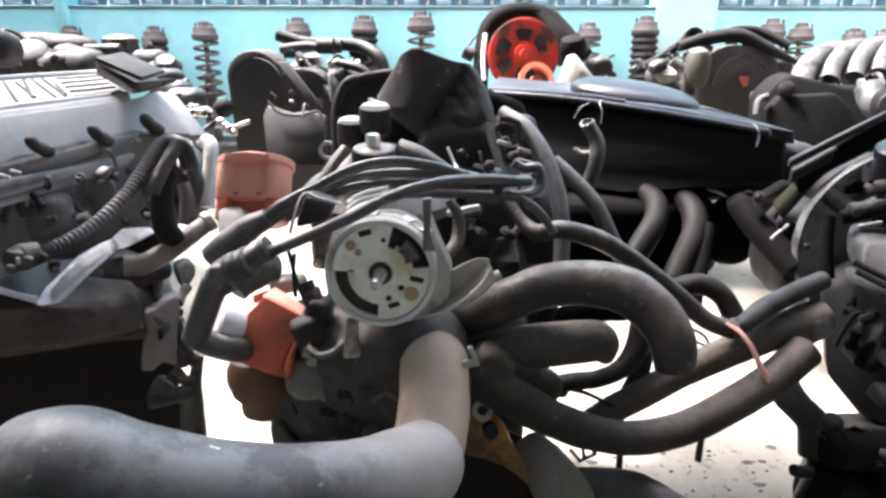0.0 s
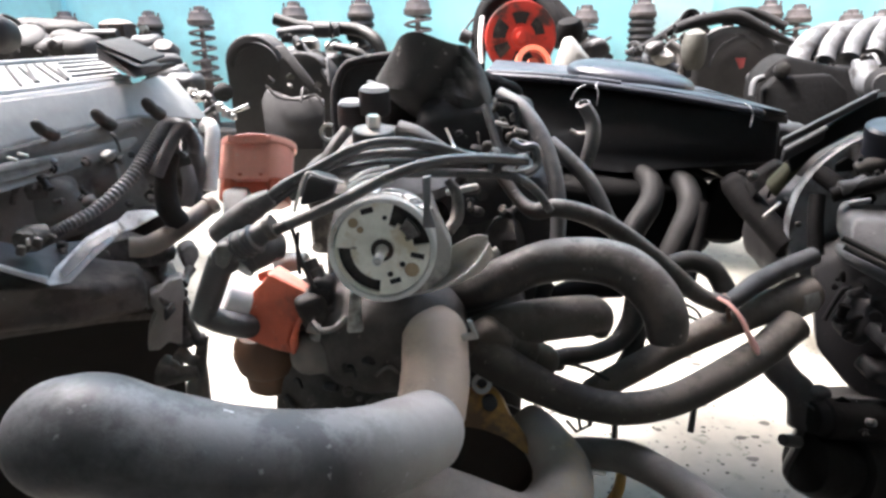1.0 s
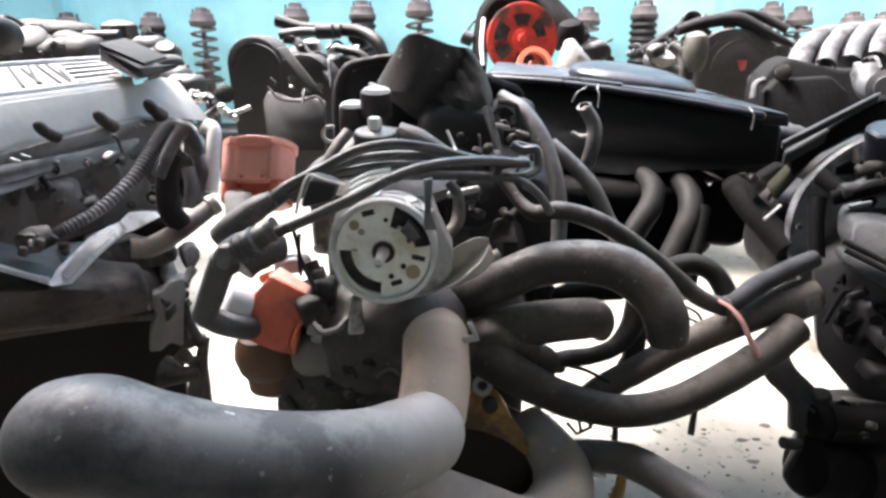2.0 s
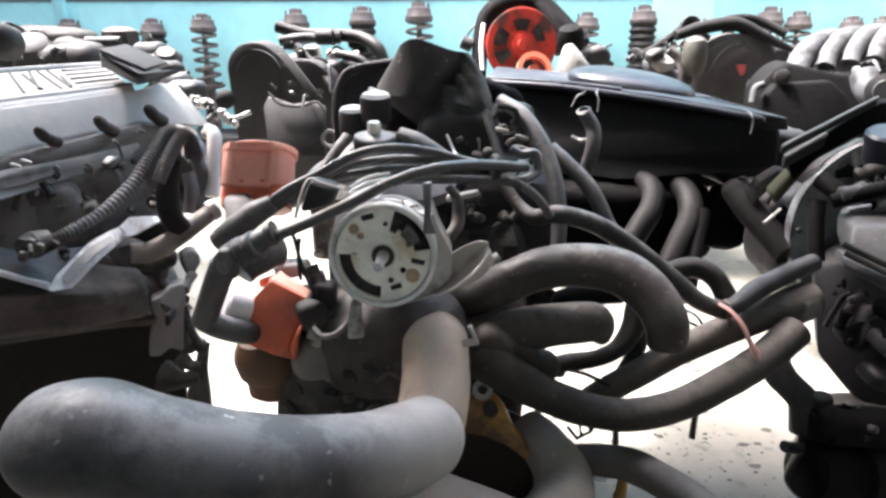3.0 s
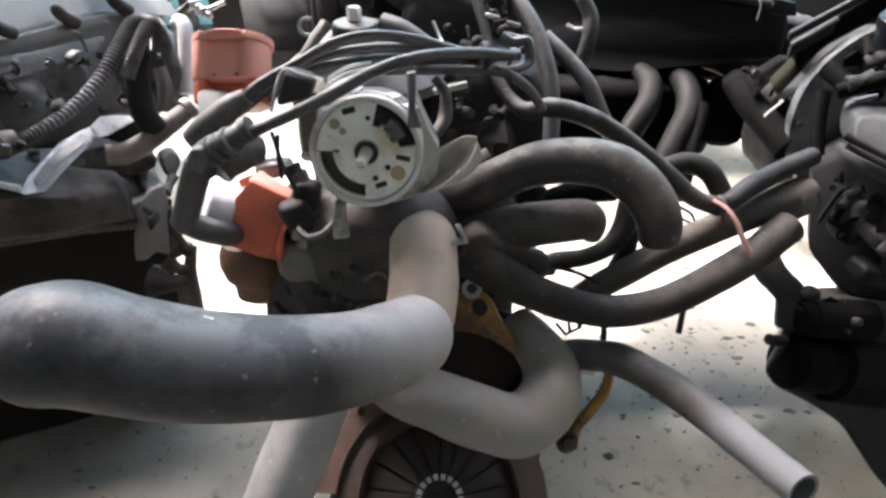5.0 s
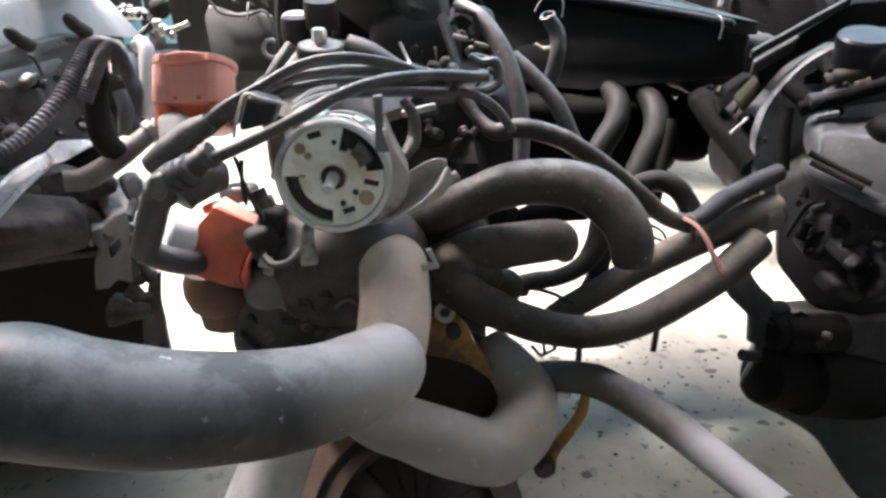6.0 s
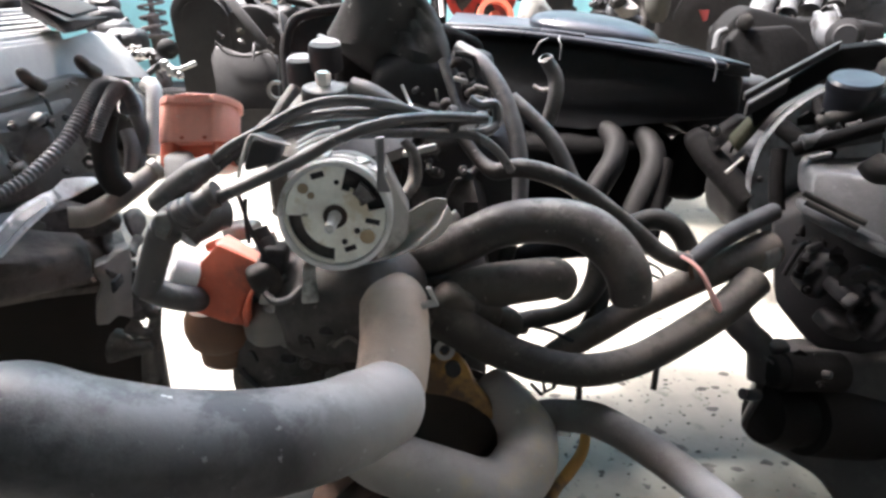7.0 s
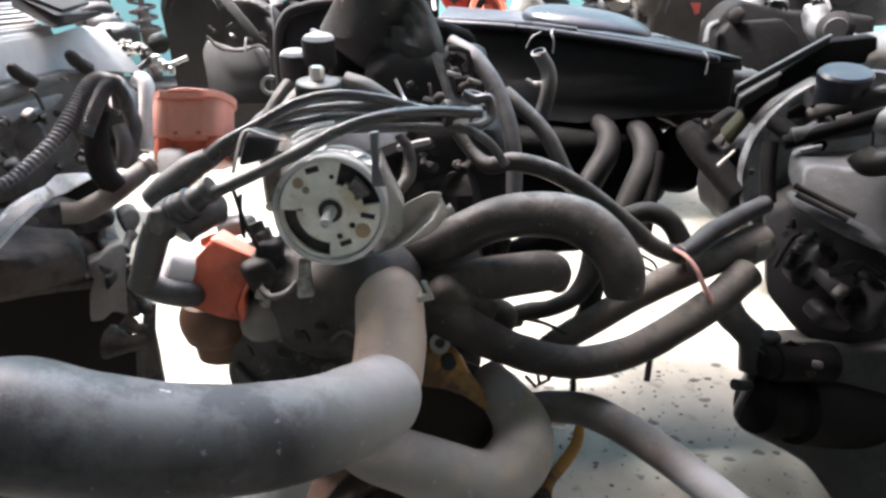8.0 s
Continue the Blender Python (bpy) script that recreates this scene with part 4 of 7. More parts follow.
# ---- the engine with the silver valve cover ----
def engine_valve_cover():
    t = thing("car_engine", (-0.5, 0.75, 0), "big used engine with a ribbed silver valve cover", "engine", "engines in the front row")
    top = part("valve_cover", prism([(-0.462, 0.503, 0.679), (-0.403, 0.819, 0.672), (-0.515, 0.955, 0.694), (-0.573, 0.639, 0.702)], (0, 0.0, -0.03), 0.006), "cover", t, "silver painted valve cover with raised ribs")
    # raised edge ribs on the lid; dark thin tubes paint the grooves' shade
    a, b, c = Vector((-0.462, 0.503, 0.679)), Vector((-0.403, 0.819, 0.672)), Vector((-0.573, 0.639, 0.702))
    d = Vector((-0.515, 0.955, 0.694))

    def on(u, v):
        return a.lerp(b, u).lerp(c.lerp(d, u), v)
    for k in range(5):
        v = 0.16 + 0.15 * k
        part("groove", tube([up(on(s, v), 0.0006) for s in (0.72, 0.85, 0.965)], 0.0018, 6, 3), "groove", top, "dark tube drawn as the shade between ribs")
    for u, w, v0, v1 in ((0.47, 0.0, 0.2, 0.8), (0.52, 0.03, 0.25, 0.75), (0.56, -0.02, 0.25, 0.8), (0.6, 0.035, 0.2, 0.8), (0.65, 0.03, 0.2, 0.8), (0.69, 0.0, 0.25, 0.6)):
        part("groove", tube([up(on(u + w, v0), 0.0006), up(on(u, v1), 0.0006)], 0.002, 6, 3), "groove", top, "dark tube drawn as a stroke of the ornament")
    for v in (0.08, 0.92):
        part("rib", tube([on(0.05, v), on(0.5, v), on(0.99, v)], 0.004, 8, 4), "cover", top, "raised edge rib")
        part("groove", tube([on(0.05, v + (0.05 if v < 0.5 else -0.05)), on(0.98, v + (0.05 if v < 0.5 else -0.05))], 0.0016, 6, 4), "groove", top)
    side = part("valve_cover_side", prism([(-0.462, 0.502, 0.678), (-0.403, 0.818, 0.669), (-0.408, 0.904, 0.671), (-0.349, 0.862, 0.614), (-0.396, 0.794, 0.631), (-0.408, 0.657, 0.636), (-0.419, 0.561, 0.635), (-0.434, 0.453, 0.631)], (0.0, 0.06, -0.012), 0.004), "cover_side", t, "grey side of the cast valve cover")
    part("end_cap", prism([(-0.445, 0.824, 0.714), (-0.382, 0.805, 0.691), (-0.377, 0.857, 0.688), (-0.380, 0.855, 0.681), (-0.383, 0.784, 0.677), (-0.438, 0.808, 0.699)], (0.0, 0.05, 0), 0.003), "plastic", t, "black plastic end cap on the cover")
    e1, e2, e4 = Vector((-0.445, 0.825, 0.716)), Vector((-0.456, 0.921, 0.718)), Vector((-0.383, 0.811, 0.692))
    part("end_cap_top", prism([e1, e2, e2 + e4 - e1, e4], (0, 0, 0.004), 0.001), "timing", t, "dark grey top of the end cap")
    for x, q in ((84, (-0.401, 0.608, 0.648)), (187, (-0.392, 0.702, 0.643)), (276, (-0.377, 0.797, 0.641))):
        f = q[1] / 0.65
        part("boss", casting(q, (0.013 * f, 0.011 * f, 0.02 * f), (8, -30, 10), 2.2, 0.0005, x, cuts=6), "iron_brown", side, "oval cast boss")
        part("boss_stub", tube([q, up(q, -0.006 * f, 0.003 * f, 0.006), up(q, -0.011 * f, 0.005 * f, 0.014)], [0.0055 * f, 0.007 * f, 0.007 * f], 12), "iron_brown", side)
        part("boss_nub", casting(up(q, -0.036 * f, 0.006 * f, -0.002), (0.011 * f, 0.008, 0.007), (0, 20, 0), 2.5, 0.0006, x, cuts=5), "pipe_grey", side)
        part("boss_bolt", hexbolt(up(q, -0.043 * f, 0.006 * f, -0.004), (0.1, -1, 0.2), 0.0038 * f, 0.004), "iron", side)
    # head below the cover
    part("cylinder_head", prism([(-0.434, 0.442, 0.631), (-0.416, 0.557, 0.637), (-0.405, 0.657, 0.635), (-0.395, 0.794, 0.631), (-0.349, 0.861, 0.612), (-0.358, 0.839, 0.491), (-0.406, 0.696, 0.508), (-0.471, 0.451, 0.537)], (-0.07, 0.16, 0), 0.01), "head_grey", t, "dark grey oily cylinder head")
    part("head_ledge", prism([(-0.425, 0.441, 0.625), (-0.401, 0.529, 0.620), (-0.393, 0.617, 0.613), (-0.379, 0.726, 0.607), (-0.377, 0.723, 0.598), (-0.393, 0.611, 0.597), (-0.401, 0.523, 0.604), (-0.425, 0.435, 0.609)], (0, 0.03, 0.006), 0.005, seg=3), "head_grey", t, "dusty grey ledge of the head")
    part("flange", prism([(-0.408, 0.546, 0.636), (-0.386, 0.772, 0.630), (-0.386, 0.768, 0.618), (-0.408, 0.540, 0.622)], (0, 0.02, 0), 0.003), "head_grey", t)
    for q in ((-0.389, 0.542, 0.632), (-0.384, 0.550, 0.634), (-0.388, 0.764, 0.623), (-0.381, 0.770, 0.623)):
        part("tab", box(q, (0.009, 0.004, 0.003), (0, 25, 20), 0.001), "alu", t, "small bright metal tab")
    for x, q in ((0, (-0.427, 0.632, 0.567)), (1, (-0.417, 0.706, 0.566)), (2, (-0.401, 0.780, 0.565))):
        part("exhaust_port", casting(q, (0.06, 0.06, 0.045), (0, -12, 30), 4, 0.004, x + 3), "head_grey", t)
    part("plug_boot", tube([(-0.388, 0.522, 0.558), (-0.385, 0.533, 0.558), (-0.375, 0.544, 0.559)], [0.01, 0.013, 0.01], 14), "grimy", t, "grimy plug boot")
    for q in ((-0.371, 0.510, 0.568), (-0.378, 0.506, 0.557), (-0.366, 0.513, 0.562)):
        part("plug_tip", box(q, (0.008, 0.006, 0.01), (0, 20, 10), 0.0025), "grimy", t)
    part("plug_tip", box((-0.368, 0.504, 0.566), (0.0025, 0.004, 0.007), (0, 10, 0), 0.001), "alu", t)
    clutter(t, (-0.409, 0.552, 0.611), (-0.349, 0.808, 0.582), 12, 0.016, 51, ("grimy", "alu_dark", "iron"))
    clutter(t, (-0.416, 0.553, 0.583), (-0.348, 0.767, 0.529), 12, 0.02, 52, ("grimy", "grimy", "rubber"))
    clutter(t, (-0.403, 0.530, 0.550), (-0.362, 0.612, 0.512), 8, 0.014, 53, ("grimy", "alu_dark"))
    clutter(t, (-0.374, 0.649, 0.438), (-0.321, 0.703, 0.411), 9, 0.016, 54, ("grimy", "alu_dark", "alu"))
    # block, sump
    part("block", prism([(-0.490, 0.472, 0.537), (-0.391, 0.546, 0.505), (-0.351, 0.640, 0.472), (-0.351, 0.694, 0.444), (-0.354, 0.703, 0.411), (-0.337, 0.720, 0.399), (-0.333, 0.711, 0.374), (-0.384, 0.620, 0.416), (-0.442, 0.525, 0.449), (-0.490, 0.452, 0.482)], (-0.12, 0.22, 0), 0.012), "oilgrey", t, "brown grimy engine block")
    part("block_skirt", prism([(-0.462, 0.453, 0.543), (-0.380, 0.521, 0.509), (-0.360, 0.577, 0.487), (-0.343, 0.630, 0.473), (-0.339, 0.631, 0.447), (-0.343, 0.625, 0.430), (-0.381, 0.549, 0.454), (-0.412, 0.493, 0.476), (-0.453, 0.428, 0.504)], (-0.05, 0.1, 0), 0.02, seg=4), "oilgrey", t, "grimy skirt of the block")
    part("sump", prism([(-0.95, 0.6, 0.0), (-0.43, 0.8, 0.0), (-0.405, 0.8, 0.05), (-0.39, 0.8, 0.36), (-0.95, 0.6, 0.4)], (-0.14, 0.22, 0), 0.015), "sump", t, "black sump standing on the floor")
    part("engine_mount", prism([(-0.348, 0.650, 0.442), (-0.341, 0.661, 0.442), (-0.335, 0.674, 0.449), (-0.322, 0.685, 0.449), (-0.319, 0.678, 0.429), (-0.320, 0.668, 0.416), (-0.319, 0.647, 0.374), (-0.333, 0.644, 0.380), (-0.340, 0.632, 0.376), (-0.351, 0.627, 0.378), (-0.349, 0.635, 0.400), (-0.343, 0.647, 0.419), (-0.349, 0.647, 0.432)], (-0.01, 0.02, 0), 0.002), "bowl", t, "grey cast engine mount arm")
    part("mount_hole", prism([(-0.330, 0.640, 0.427), (-0.325, 0.640, 0.428), (-0.323, 0.637, 0.418), (-0.328, 0.635, 0.414), (-0.330, 0.637, 0.418)], (0, 0.02, 0), 0.001), "plastic", t, "dark slot in the mount")
    part("mount_arm", prism([(-0.338, 0.724, 0.468), (-0.329, 0.736, 0.472), (-0.322, 0.744, 0.466), (-0.320, 0.740, 0.453), (-0.323, 0.726, 0.445), (-0.328, 0.715, 0.444), (-0.335, 0.718, 0.453)], (-0.015, 0.025, 0), 0.004), "grimy", t)
    part("mount_arm", tube([(-0.326, 0.721, 0.445), (-0.327, 0.708, 0.440), (-0.329, 0.696, 0.435)], [0.007, 0.005, 0.008], 10), "grimy", t)
    part("mount_arm", tube([(-0.355, 0.700, 0.461), (-0.349, 0.690, 0.449), (-0.341, 0.682, 0.441)], [0.01, 0.006, 0.008], 10), "grimy", t)
    part("mount_foot", tube([(-0.330, 0.685, 0.420), (-0.324, 0.680, 0.392), (-0.314, 0.676, 0.367), (-0.307, 0.680, 0.363)], [0.008, 0.007, 0.008, 0.01], 10), "grimy", t)
    part("mount_foot", tube([(-0.307, 0.682, 0.367), (-0.311, 0.671, 0.338), (-0.316, 0.664, 0.305), (-0.319, 0.659, 0.261)], [0.007, 0.008, 0.014, 0.016], 10), "grimy", t)
    part("mount_foot", tube([(-0.335, 0.666, 0.354), (-0.322, 0.663, 0.345), (-0.312, 0.666, 0.340)], [0.012, 0.007, 0.008], 10), "grimy", t)
    part("mount_foot", tube([(-0.355, 0.658, 0.330), (-0.333, 0.656, 0.327), (-0.312, 0.662, 0.328)], [0.022, 0.011, 0.01], 10), "grimy", t)
    part("mount_foot", tube([(-0.329, 0.677, 0.384), (-0.326, 0.672, 0.369), (-0.317, 0.674, 0.361)], [0.01, 0.012, 0.006], 10), "grimy", t)
    # heat shield: one metal sheet, its highlights and shade painted in three tones
    part("heat_shield", prism([(-0.429, 0.470, 0.574), (-0.401, 0.501, 0.544), (-0.376, 0.524, 0.518), (-0.378, 0.557, 0.523), (-0.378, 0.592, 0.531), (-0.408, 0.557, 0.537), (-0.458, 0.508, 0.576)], (0.0, 0.003, 0.002), 0.0008), "casing", t, "bent thin heat shield")
    part("heat_shield_edge", prism([(-0.424, 0.465, 0.574), (-0.397, 0.497, 0.547), (-0.383, 0.509, 0.533), (-0.370, 0.517, 0.525), (-0.370, 0.515, 0.519), (-0.385, 0.507, 0.530), (-0.397, 0.495, 0.542), (-0.424, 0.462, 0.568)], (0.0, 0.004, 0.0), 0.001), "foil", t, "bent edge in bright foil for its highlight")
    part("heat_shield_fold", ribbon([(-0.370, 0.515, 0.520), (-0.372, 0.536, 0.527), (-0.368, 0.553, 0.533), (-0.363, 0.580, 0.542), (-0.356, 0.608, 0.545), (-0.353, 0.624, 0.544), (-0.352, 0.646, 0.548), (-0.346, 0.666, 0.543), (-0.338, 0.677, 0.539)],
                                    [(-0.366, 0.513, 0.519), (-0.357, 0.526, 0.516), (-0.356, 0.545, 0.520), (-0.353, 0.566, 0.526), (-0.347, 0.596, 0.533), (-0.346, 0.615, 0.535), (-0.345, 0.635, 0.531), (-0.340, 0.654, 0.532), (-0.333, 0.675, 0.534)], (0.0, 0.004, -0.002)), "foil", t, "crumpled fold in bright foil for its highlight")
    part("heat_shield_crease", ribbon([(-0.366, 0.532, 0.525), (-0.365, 0.549, 0.531), (-0.360, 0.575, 0.539), (-0.353, 0.604, 0.542)], [(-0.357, 0.524, 0.522), (-0.353, 0.541, 0.527), (-0.350, 0.567, 0.534), (-0.345, 0.594, 0.539)], (0.0, 0.002, 0.0)), "pipe_grey", t, "crease of the heat shield, shade painted grey")
    part("heat_shield_crease", ribbon([(-0.350, 0.619, 0.545), (-0.348, 0.622, 0.540)], [(-0.343, 0.611, 0.537), (-0.342, 0.616, 0.537)], (0.0, 0.002, 0.0)), "pipe_grey", t)
    # conduits and pipes
    for pts, r, nm in ((((-0.377, 0.538, 0.558), (-0.370, 0.550, 0.560), (-0.352, 0.590, 0.569), (-0.333, 0.630, 0.590), (-0.323, 0.665, 0.614), (-0.313, 0.688, 0.633), (-0.302, 0.699, 0.634), (-0.296, 0.704, 0.618), (-0.301, 0.709, 0.603)), (0.0052, 0.0054, 0.006, 0.0068, 0.0074, 0.0076, 0.0076, 0.0074, 0.007), "conduit"),
                       (((-0.315, 0.652, 0.587), (-0.305, 0.664, 0.610), (-0.295, 0.676, 0.629), (-0.288, 0.688, 0.633), (-0.284, 0.693, 0.617), (-0.286, 0.699, 0.605)), 0.0072, "conduit")):
        part(nm, tube(pts, r, 14, 18, corr=0.0008), "conduit", t, "corrugated dusty grey wiring conduit")
    part("down_hose", tube([(-0.311, 0.688, 0.605), (-0.317, 0.680, 0.583), (-0.315, 0.667, 0.546), (-0.306, 0.670, 0.524)], [0.011, 0.0125, 0.0135, 0.013], 14), "rubber", t, "thick black rubber hose")
    part("drain_hose", tube([(-0.311, 0.751, 0.601), (-0.302, 0.741, 0.574), (-0.308, 0.731, 0.548), (-0.301, 0.724, 0.528)], 0.0085, 12), "boot", t)
    part("white_pipe", tube([(-0.308, 0.788, 0.615), (-0.300, 0.784, 0.620), (-0.293, 0.777, 0.614), (-0.292, 0.763, 0.591), (-0.293, 0.741, 0.544)], [0.007, 0.0085, 0.009, 0.009, 0.0085], 14), "white", t, "white bent plastic pipe")
    part("side_pipe", tube([(-0.316, 0.736, 0.576), (-0.311, 0.729, 0.556), (-0.315, 0.719, 0.529)], [0.009, 0.01, 0.009], 12), "pipe_grey", t)
    part("rear_case", casting((-0.354, 0.839, 0.550), (0.05, 0.06, 0.1), (0, 0, 0), 3, 0.004, 57, cuts=8), "grimy", t)
    part("grey_pipe", tube([(-0.356, 0.642, 0.506), (-0.338, 0.652, 0.504), (-0.309, 0.667, 0.518), (-0.277, 0.707, 0.539)], [0.0115, 0.012, 0.0115, 0.0105], 14), "bowl", t, "grey metal water pipe")
    part("pipe_end", rod((-0.283, 0.701, 0.536), (-0.276, 0.707, 0.540), 0.013), "alu", t)
    part("rear_case", casting((-0.373, 0.734, 0.497), (0.07, 0.05, 0.05), (0, 0, 0), 3, 0.004, 58, cuts=8), "iron", t)
    part("lower_arm", prism([(-0.417, 0.651, 0.503), (-0.374, 0.673, 0.505), (-0.331, 0.707, 0.481), (-0.332, 0.701, 0.463), (-0.348, 0.690, 0.462), (-0.403, 0.638, 0.466)], (-0.03, 0.05, 0), 0.008), "grimy", t)


engine_valve_cover()


# ---- the engine with the distributor ----
def engine_distributor():
    t = thing("car_engine", (0.0, 0.75, 0), "used car engine with open distributor, hoses and ignition leads", "engine", "engines in the front row")
    part("block", casting((-0.02, 0.8, 0.37), (0.22, 0.44, 0.38), (0, 0, 0), 8, 0.01, 61, ribs=3, cuts=14), "iron", t, "oily black engine block")
    part("sump", casting((-0.02, 0.8, 0.1), (0.18, 0.4, 0.2), (0, 0, 0), 7, 0.004, 62), "iron", t, "black sump standing on the floor")
    part("cylinder_head", casting((0.0, 0.83, 0.57), (0.18, 0.4, 0.1), (0, 0, 0), 8, 0.006, 63, ribs=4, cuts=12), "iron", t)
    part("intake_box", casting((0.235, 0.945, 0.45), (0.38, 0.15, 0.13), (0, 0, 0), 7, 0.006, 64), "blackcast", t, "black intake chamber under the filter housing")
    # added black filler that closes a bright floor gap under the tub
    part("intake_fill", casting((0.34, 1.02, 0.525), (0.34, 0.06, 0.09), (0, 0, 0), 6, 0.003, 96, cuts=8), "blackcast", t)
    part("intake_side", casting((0.053, 0.700, 0.521), (0.16, 0.2, 0.17), (0, 0, 0), 5, 0.008, 69), "plastic", t)
    # rounded end housing below the distributor
    part("end_housing", casting((-0.092, 0.525, 0.449), (0.15, 0.1, 0.14), (0, 0, 0), 3.0, 0.005, 65, cuts=16), "housing", t, "grimy cast end housing")
    part("end_housing", casting((-0.104, 0.510, 0.407), (0.11, 0.1, 0.12), (0, 8, 0), 3.0, 0.004, 66, cuts=16), "housing", t)
    part("water_outlet", casting((-0.044, 0.494, 0.480), (0.14, 0.1, 0.1), (0, 0, 0), 2.8, 0.004, 67, cuts=16), "housing", t, "grimy water outlet casting")
    part("water_outlet", casting((0.038, 0.542, 0.466), (0.09, 0.08, 0.1), (0, 0, 0), 2.8, 0.004, 68, cuts=12), "housing", t)
    part("flange_ear", lathe((-0.1241, 0.4680, 0.4726), (-0.9, -0.5, 0.2), [(-0.07, 0.024), (-0.022, 0.0235), (-0.018, 0.0205), (-0.006, 0.0205), (0.002, 0.0185), (0.008, 0.013), (0.010, 0.005)], 26), "bowl", t, "grey rounded pipe end")
    # dark pieces added to cover the housing's too bright upper part
    part("dark_fill", casting((-0.1058, 0.4780, 0.5254), (0.022, 0.022, 0.038), (0, 18, 0), 4, 0.003, 94, cuts=8), "plastic", t, "black filler piece hiding the end housing")
    part("dark_fill", casting((-0.1121, 0.4700, 0.5150), (0.024, 0.022, 0.028), (0, -15, 20), 4, 0.003, 95, cuts=7), "iron", t)
    part("strap", prism([(-0.075, 0.442, 0.543), (-0.066, 0.442, 0.543), (-0.065, 0.434, 0.525), (-0.063, 0.428, 0.515), (-0.077, 0.428, 0.514), (-0.076, 0.434, 0.526)], (0, 0.006, 0), 0.002), "alu", t, "short grey metal strap")
    part("support_leg", tube([(-0.092, 0.471, 0.504), (-0.106, 0.467, 0.493), (-0.124, 0.471, 0.476)], 0.006, 10), "alu", t)
    # cam cover with its bolt
    part("cam_cover", lathe((-0.060, 0.610, 0.594), (0.02, -0.08, 1), [(0, 0.08), (0.01, 0.08), (0.016, 0.074), (0.03, 0.05), (0.042, 0.034), (0.05, 0.026), (0.052, 0.012)], 40), "alu_dark", t, "dusty domed cam cover")
    part("cam_cover_rib", tube([(-0.114, 0.563, 0.611), (-0.100, 0.571, 0.634), (-0.089, 0.582, 0.649)], [0.009, 0.008, 0.007], 10), "alu_dark", t)
    part("cam_cover_rib", tube([(-0.093, 0.556, 0.621), (-0.078, 0.568, 0.640), (-0.066, 0.575, 0.644)], [0.012, 0.01, 0.008], 10), "alu_dark", t)
    part("cam_cover_rib", tube([(-0.044, 0.597, 0.645), (-0.025, 0.594, 0.637), (0.003, 0.598, 0.619)], [0.012, 0.014, 0.012], 10), "alu_dark", t)
    part("rubber_bush", lathe((-0.062, 0.558, 0.640), (0.02, -0.1, 1), [(0, 0.017), (0.003, 0.0195), (0.011, 0.02), (0.014, 0.018)], 28), "rubber", t)
    part("washer", lathe((-0.062, 0.562, 0.651), (0.02, -0.1, 1), [(0, 0.018), (0.001, 0.0195), (0.003, 0.0192), (0.005, 0.013)], 28), "alu_dark", t, "domed steel washer")
    part("bolt", lathe((-0.062, 0.558, 0.657), (0.02, -0.1, 1), [(0, 0.0065), (0.009, 0.0065), (0.0105, 0.0055)], 6), "steel", t, "bright hexagon bolt head")
    part("hook", plate_arc((-0.110, 0.597, 0.645), (0, -1, 0), 0.006, 0.009, 60, 330, 0.004), "alu", t)
    part("filler_neck", lathe((-0.095, 0.648, 0.639), (0.02, -0.1, 1), [(0, 0.013), (0.004, 0.0142), (0.022, 0.0142), (0.026, 0.012)], 28), "plastic", t, "black filler neck")
    part("filler_cap", lathe((-0.069, 0.643, 0.655), (0.02, -0.1, 1), [(0, 0.0155), (0.002, 0.0165), (0.022, 0.0162), (0.025, 0.0155)], 12), "plastic", t, "black faceted cap with dusty top")
    part("cap_top", lathe((-0.069, 0.649, 0.678), (0.02, -0.3, 1), [(0, 0.0158), (0.0018, 0.0152), (0.0026, 0.009), (0.003, 0.002)], 12), "dustytop", t, "dusty top of the black cap")
    part("cap_top", lathe((-0.095, 0.654, 0.663), (0.02, -0.3, 1), [(0, 0.0142), (0.002, 0.0132), (0.0032, 0.007), (0.0035, 0.002)], 28), "dustytop", t)
    part("breather_cover", prism([(-0.131, 0.768, 0.590), (-0.135, 0.793, 0.659), (-0.126, 0.803, 0.687), (-0.105, 0.807, 0.696), (-0.067, 0.809, 0.702), (-0.047, 0.806, 0.693), (-0.047, 0.768, 0.590)], (0.01, 0.05, 0), 0.008), "plastic", t, "black rounded cover plate")
    part("breather_rim", tube([(-0.132, 0.766, 0.598), (-0.134, 0.787, 0.656), (-0.124, 0.798, 0.686), (-0.103, 0.801, 0.696), (-0.061, 0.804, 0.702)], 0.006, 10), "plastic", t)
    # crumpled air duct: mouth upwards with a saddle rim, a bulging lobe on one side and a deep diagonal fold in front
    bm = bmesh.new()
    loops = []
    duct = (  # left x, z; right x, z; rise of the front rim; azimuth of the fold; depth of the fold
        (-0.044, 0.690, 0.020, 0.690, 0.0, 325, 0.0), (-0.0475, 0.716, 0.0265, 0.714, 0.014, 325, 0.0), (-0.0515, 0.7171, 0.0305, 0.7153, 0.016, 325, 0.1), (-0.0555, 0.709, 0.041, 0.702, 0.010, 318, 0.3),
        (-0.0602, 0.7005, 0.0477, 0.6893, 0.006, 306, 0.42), (-0.0665, 0.691, 0.0545, 0.675, 0.003, 292, 0.42), (-0.0724, 0.6824, 0.0585, 0.6626, 0.0, 278, 0.34), (-0.0660, 0.672, 0.0570, 0.6545, 0.0, 270, 0.3), (-0.046, 0.656, 0.044, 0.650, 0.0, 265, 0.2), (-0.03, 0.640, 0.025, 0.642, 0.0, 265, 0.0))
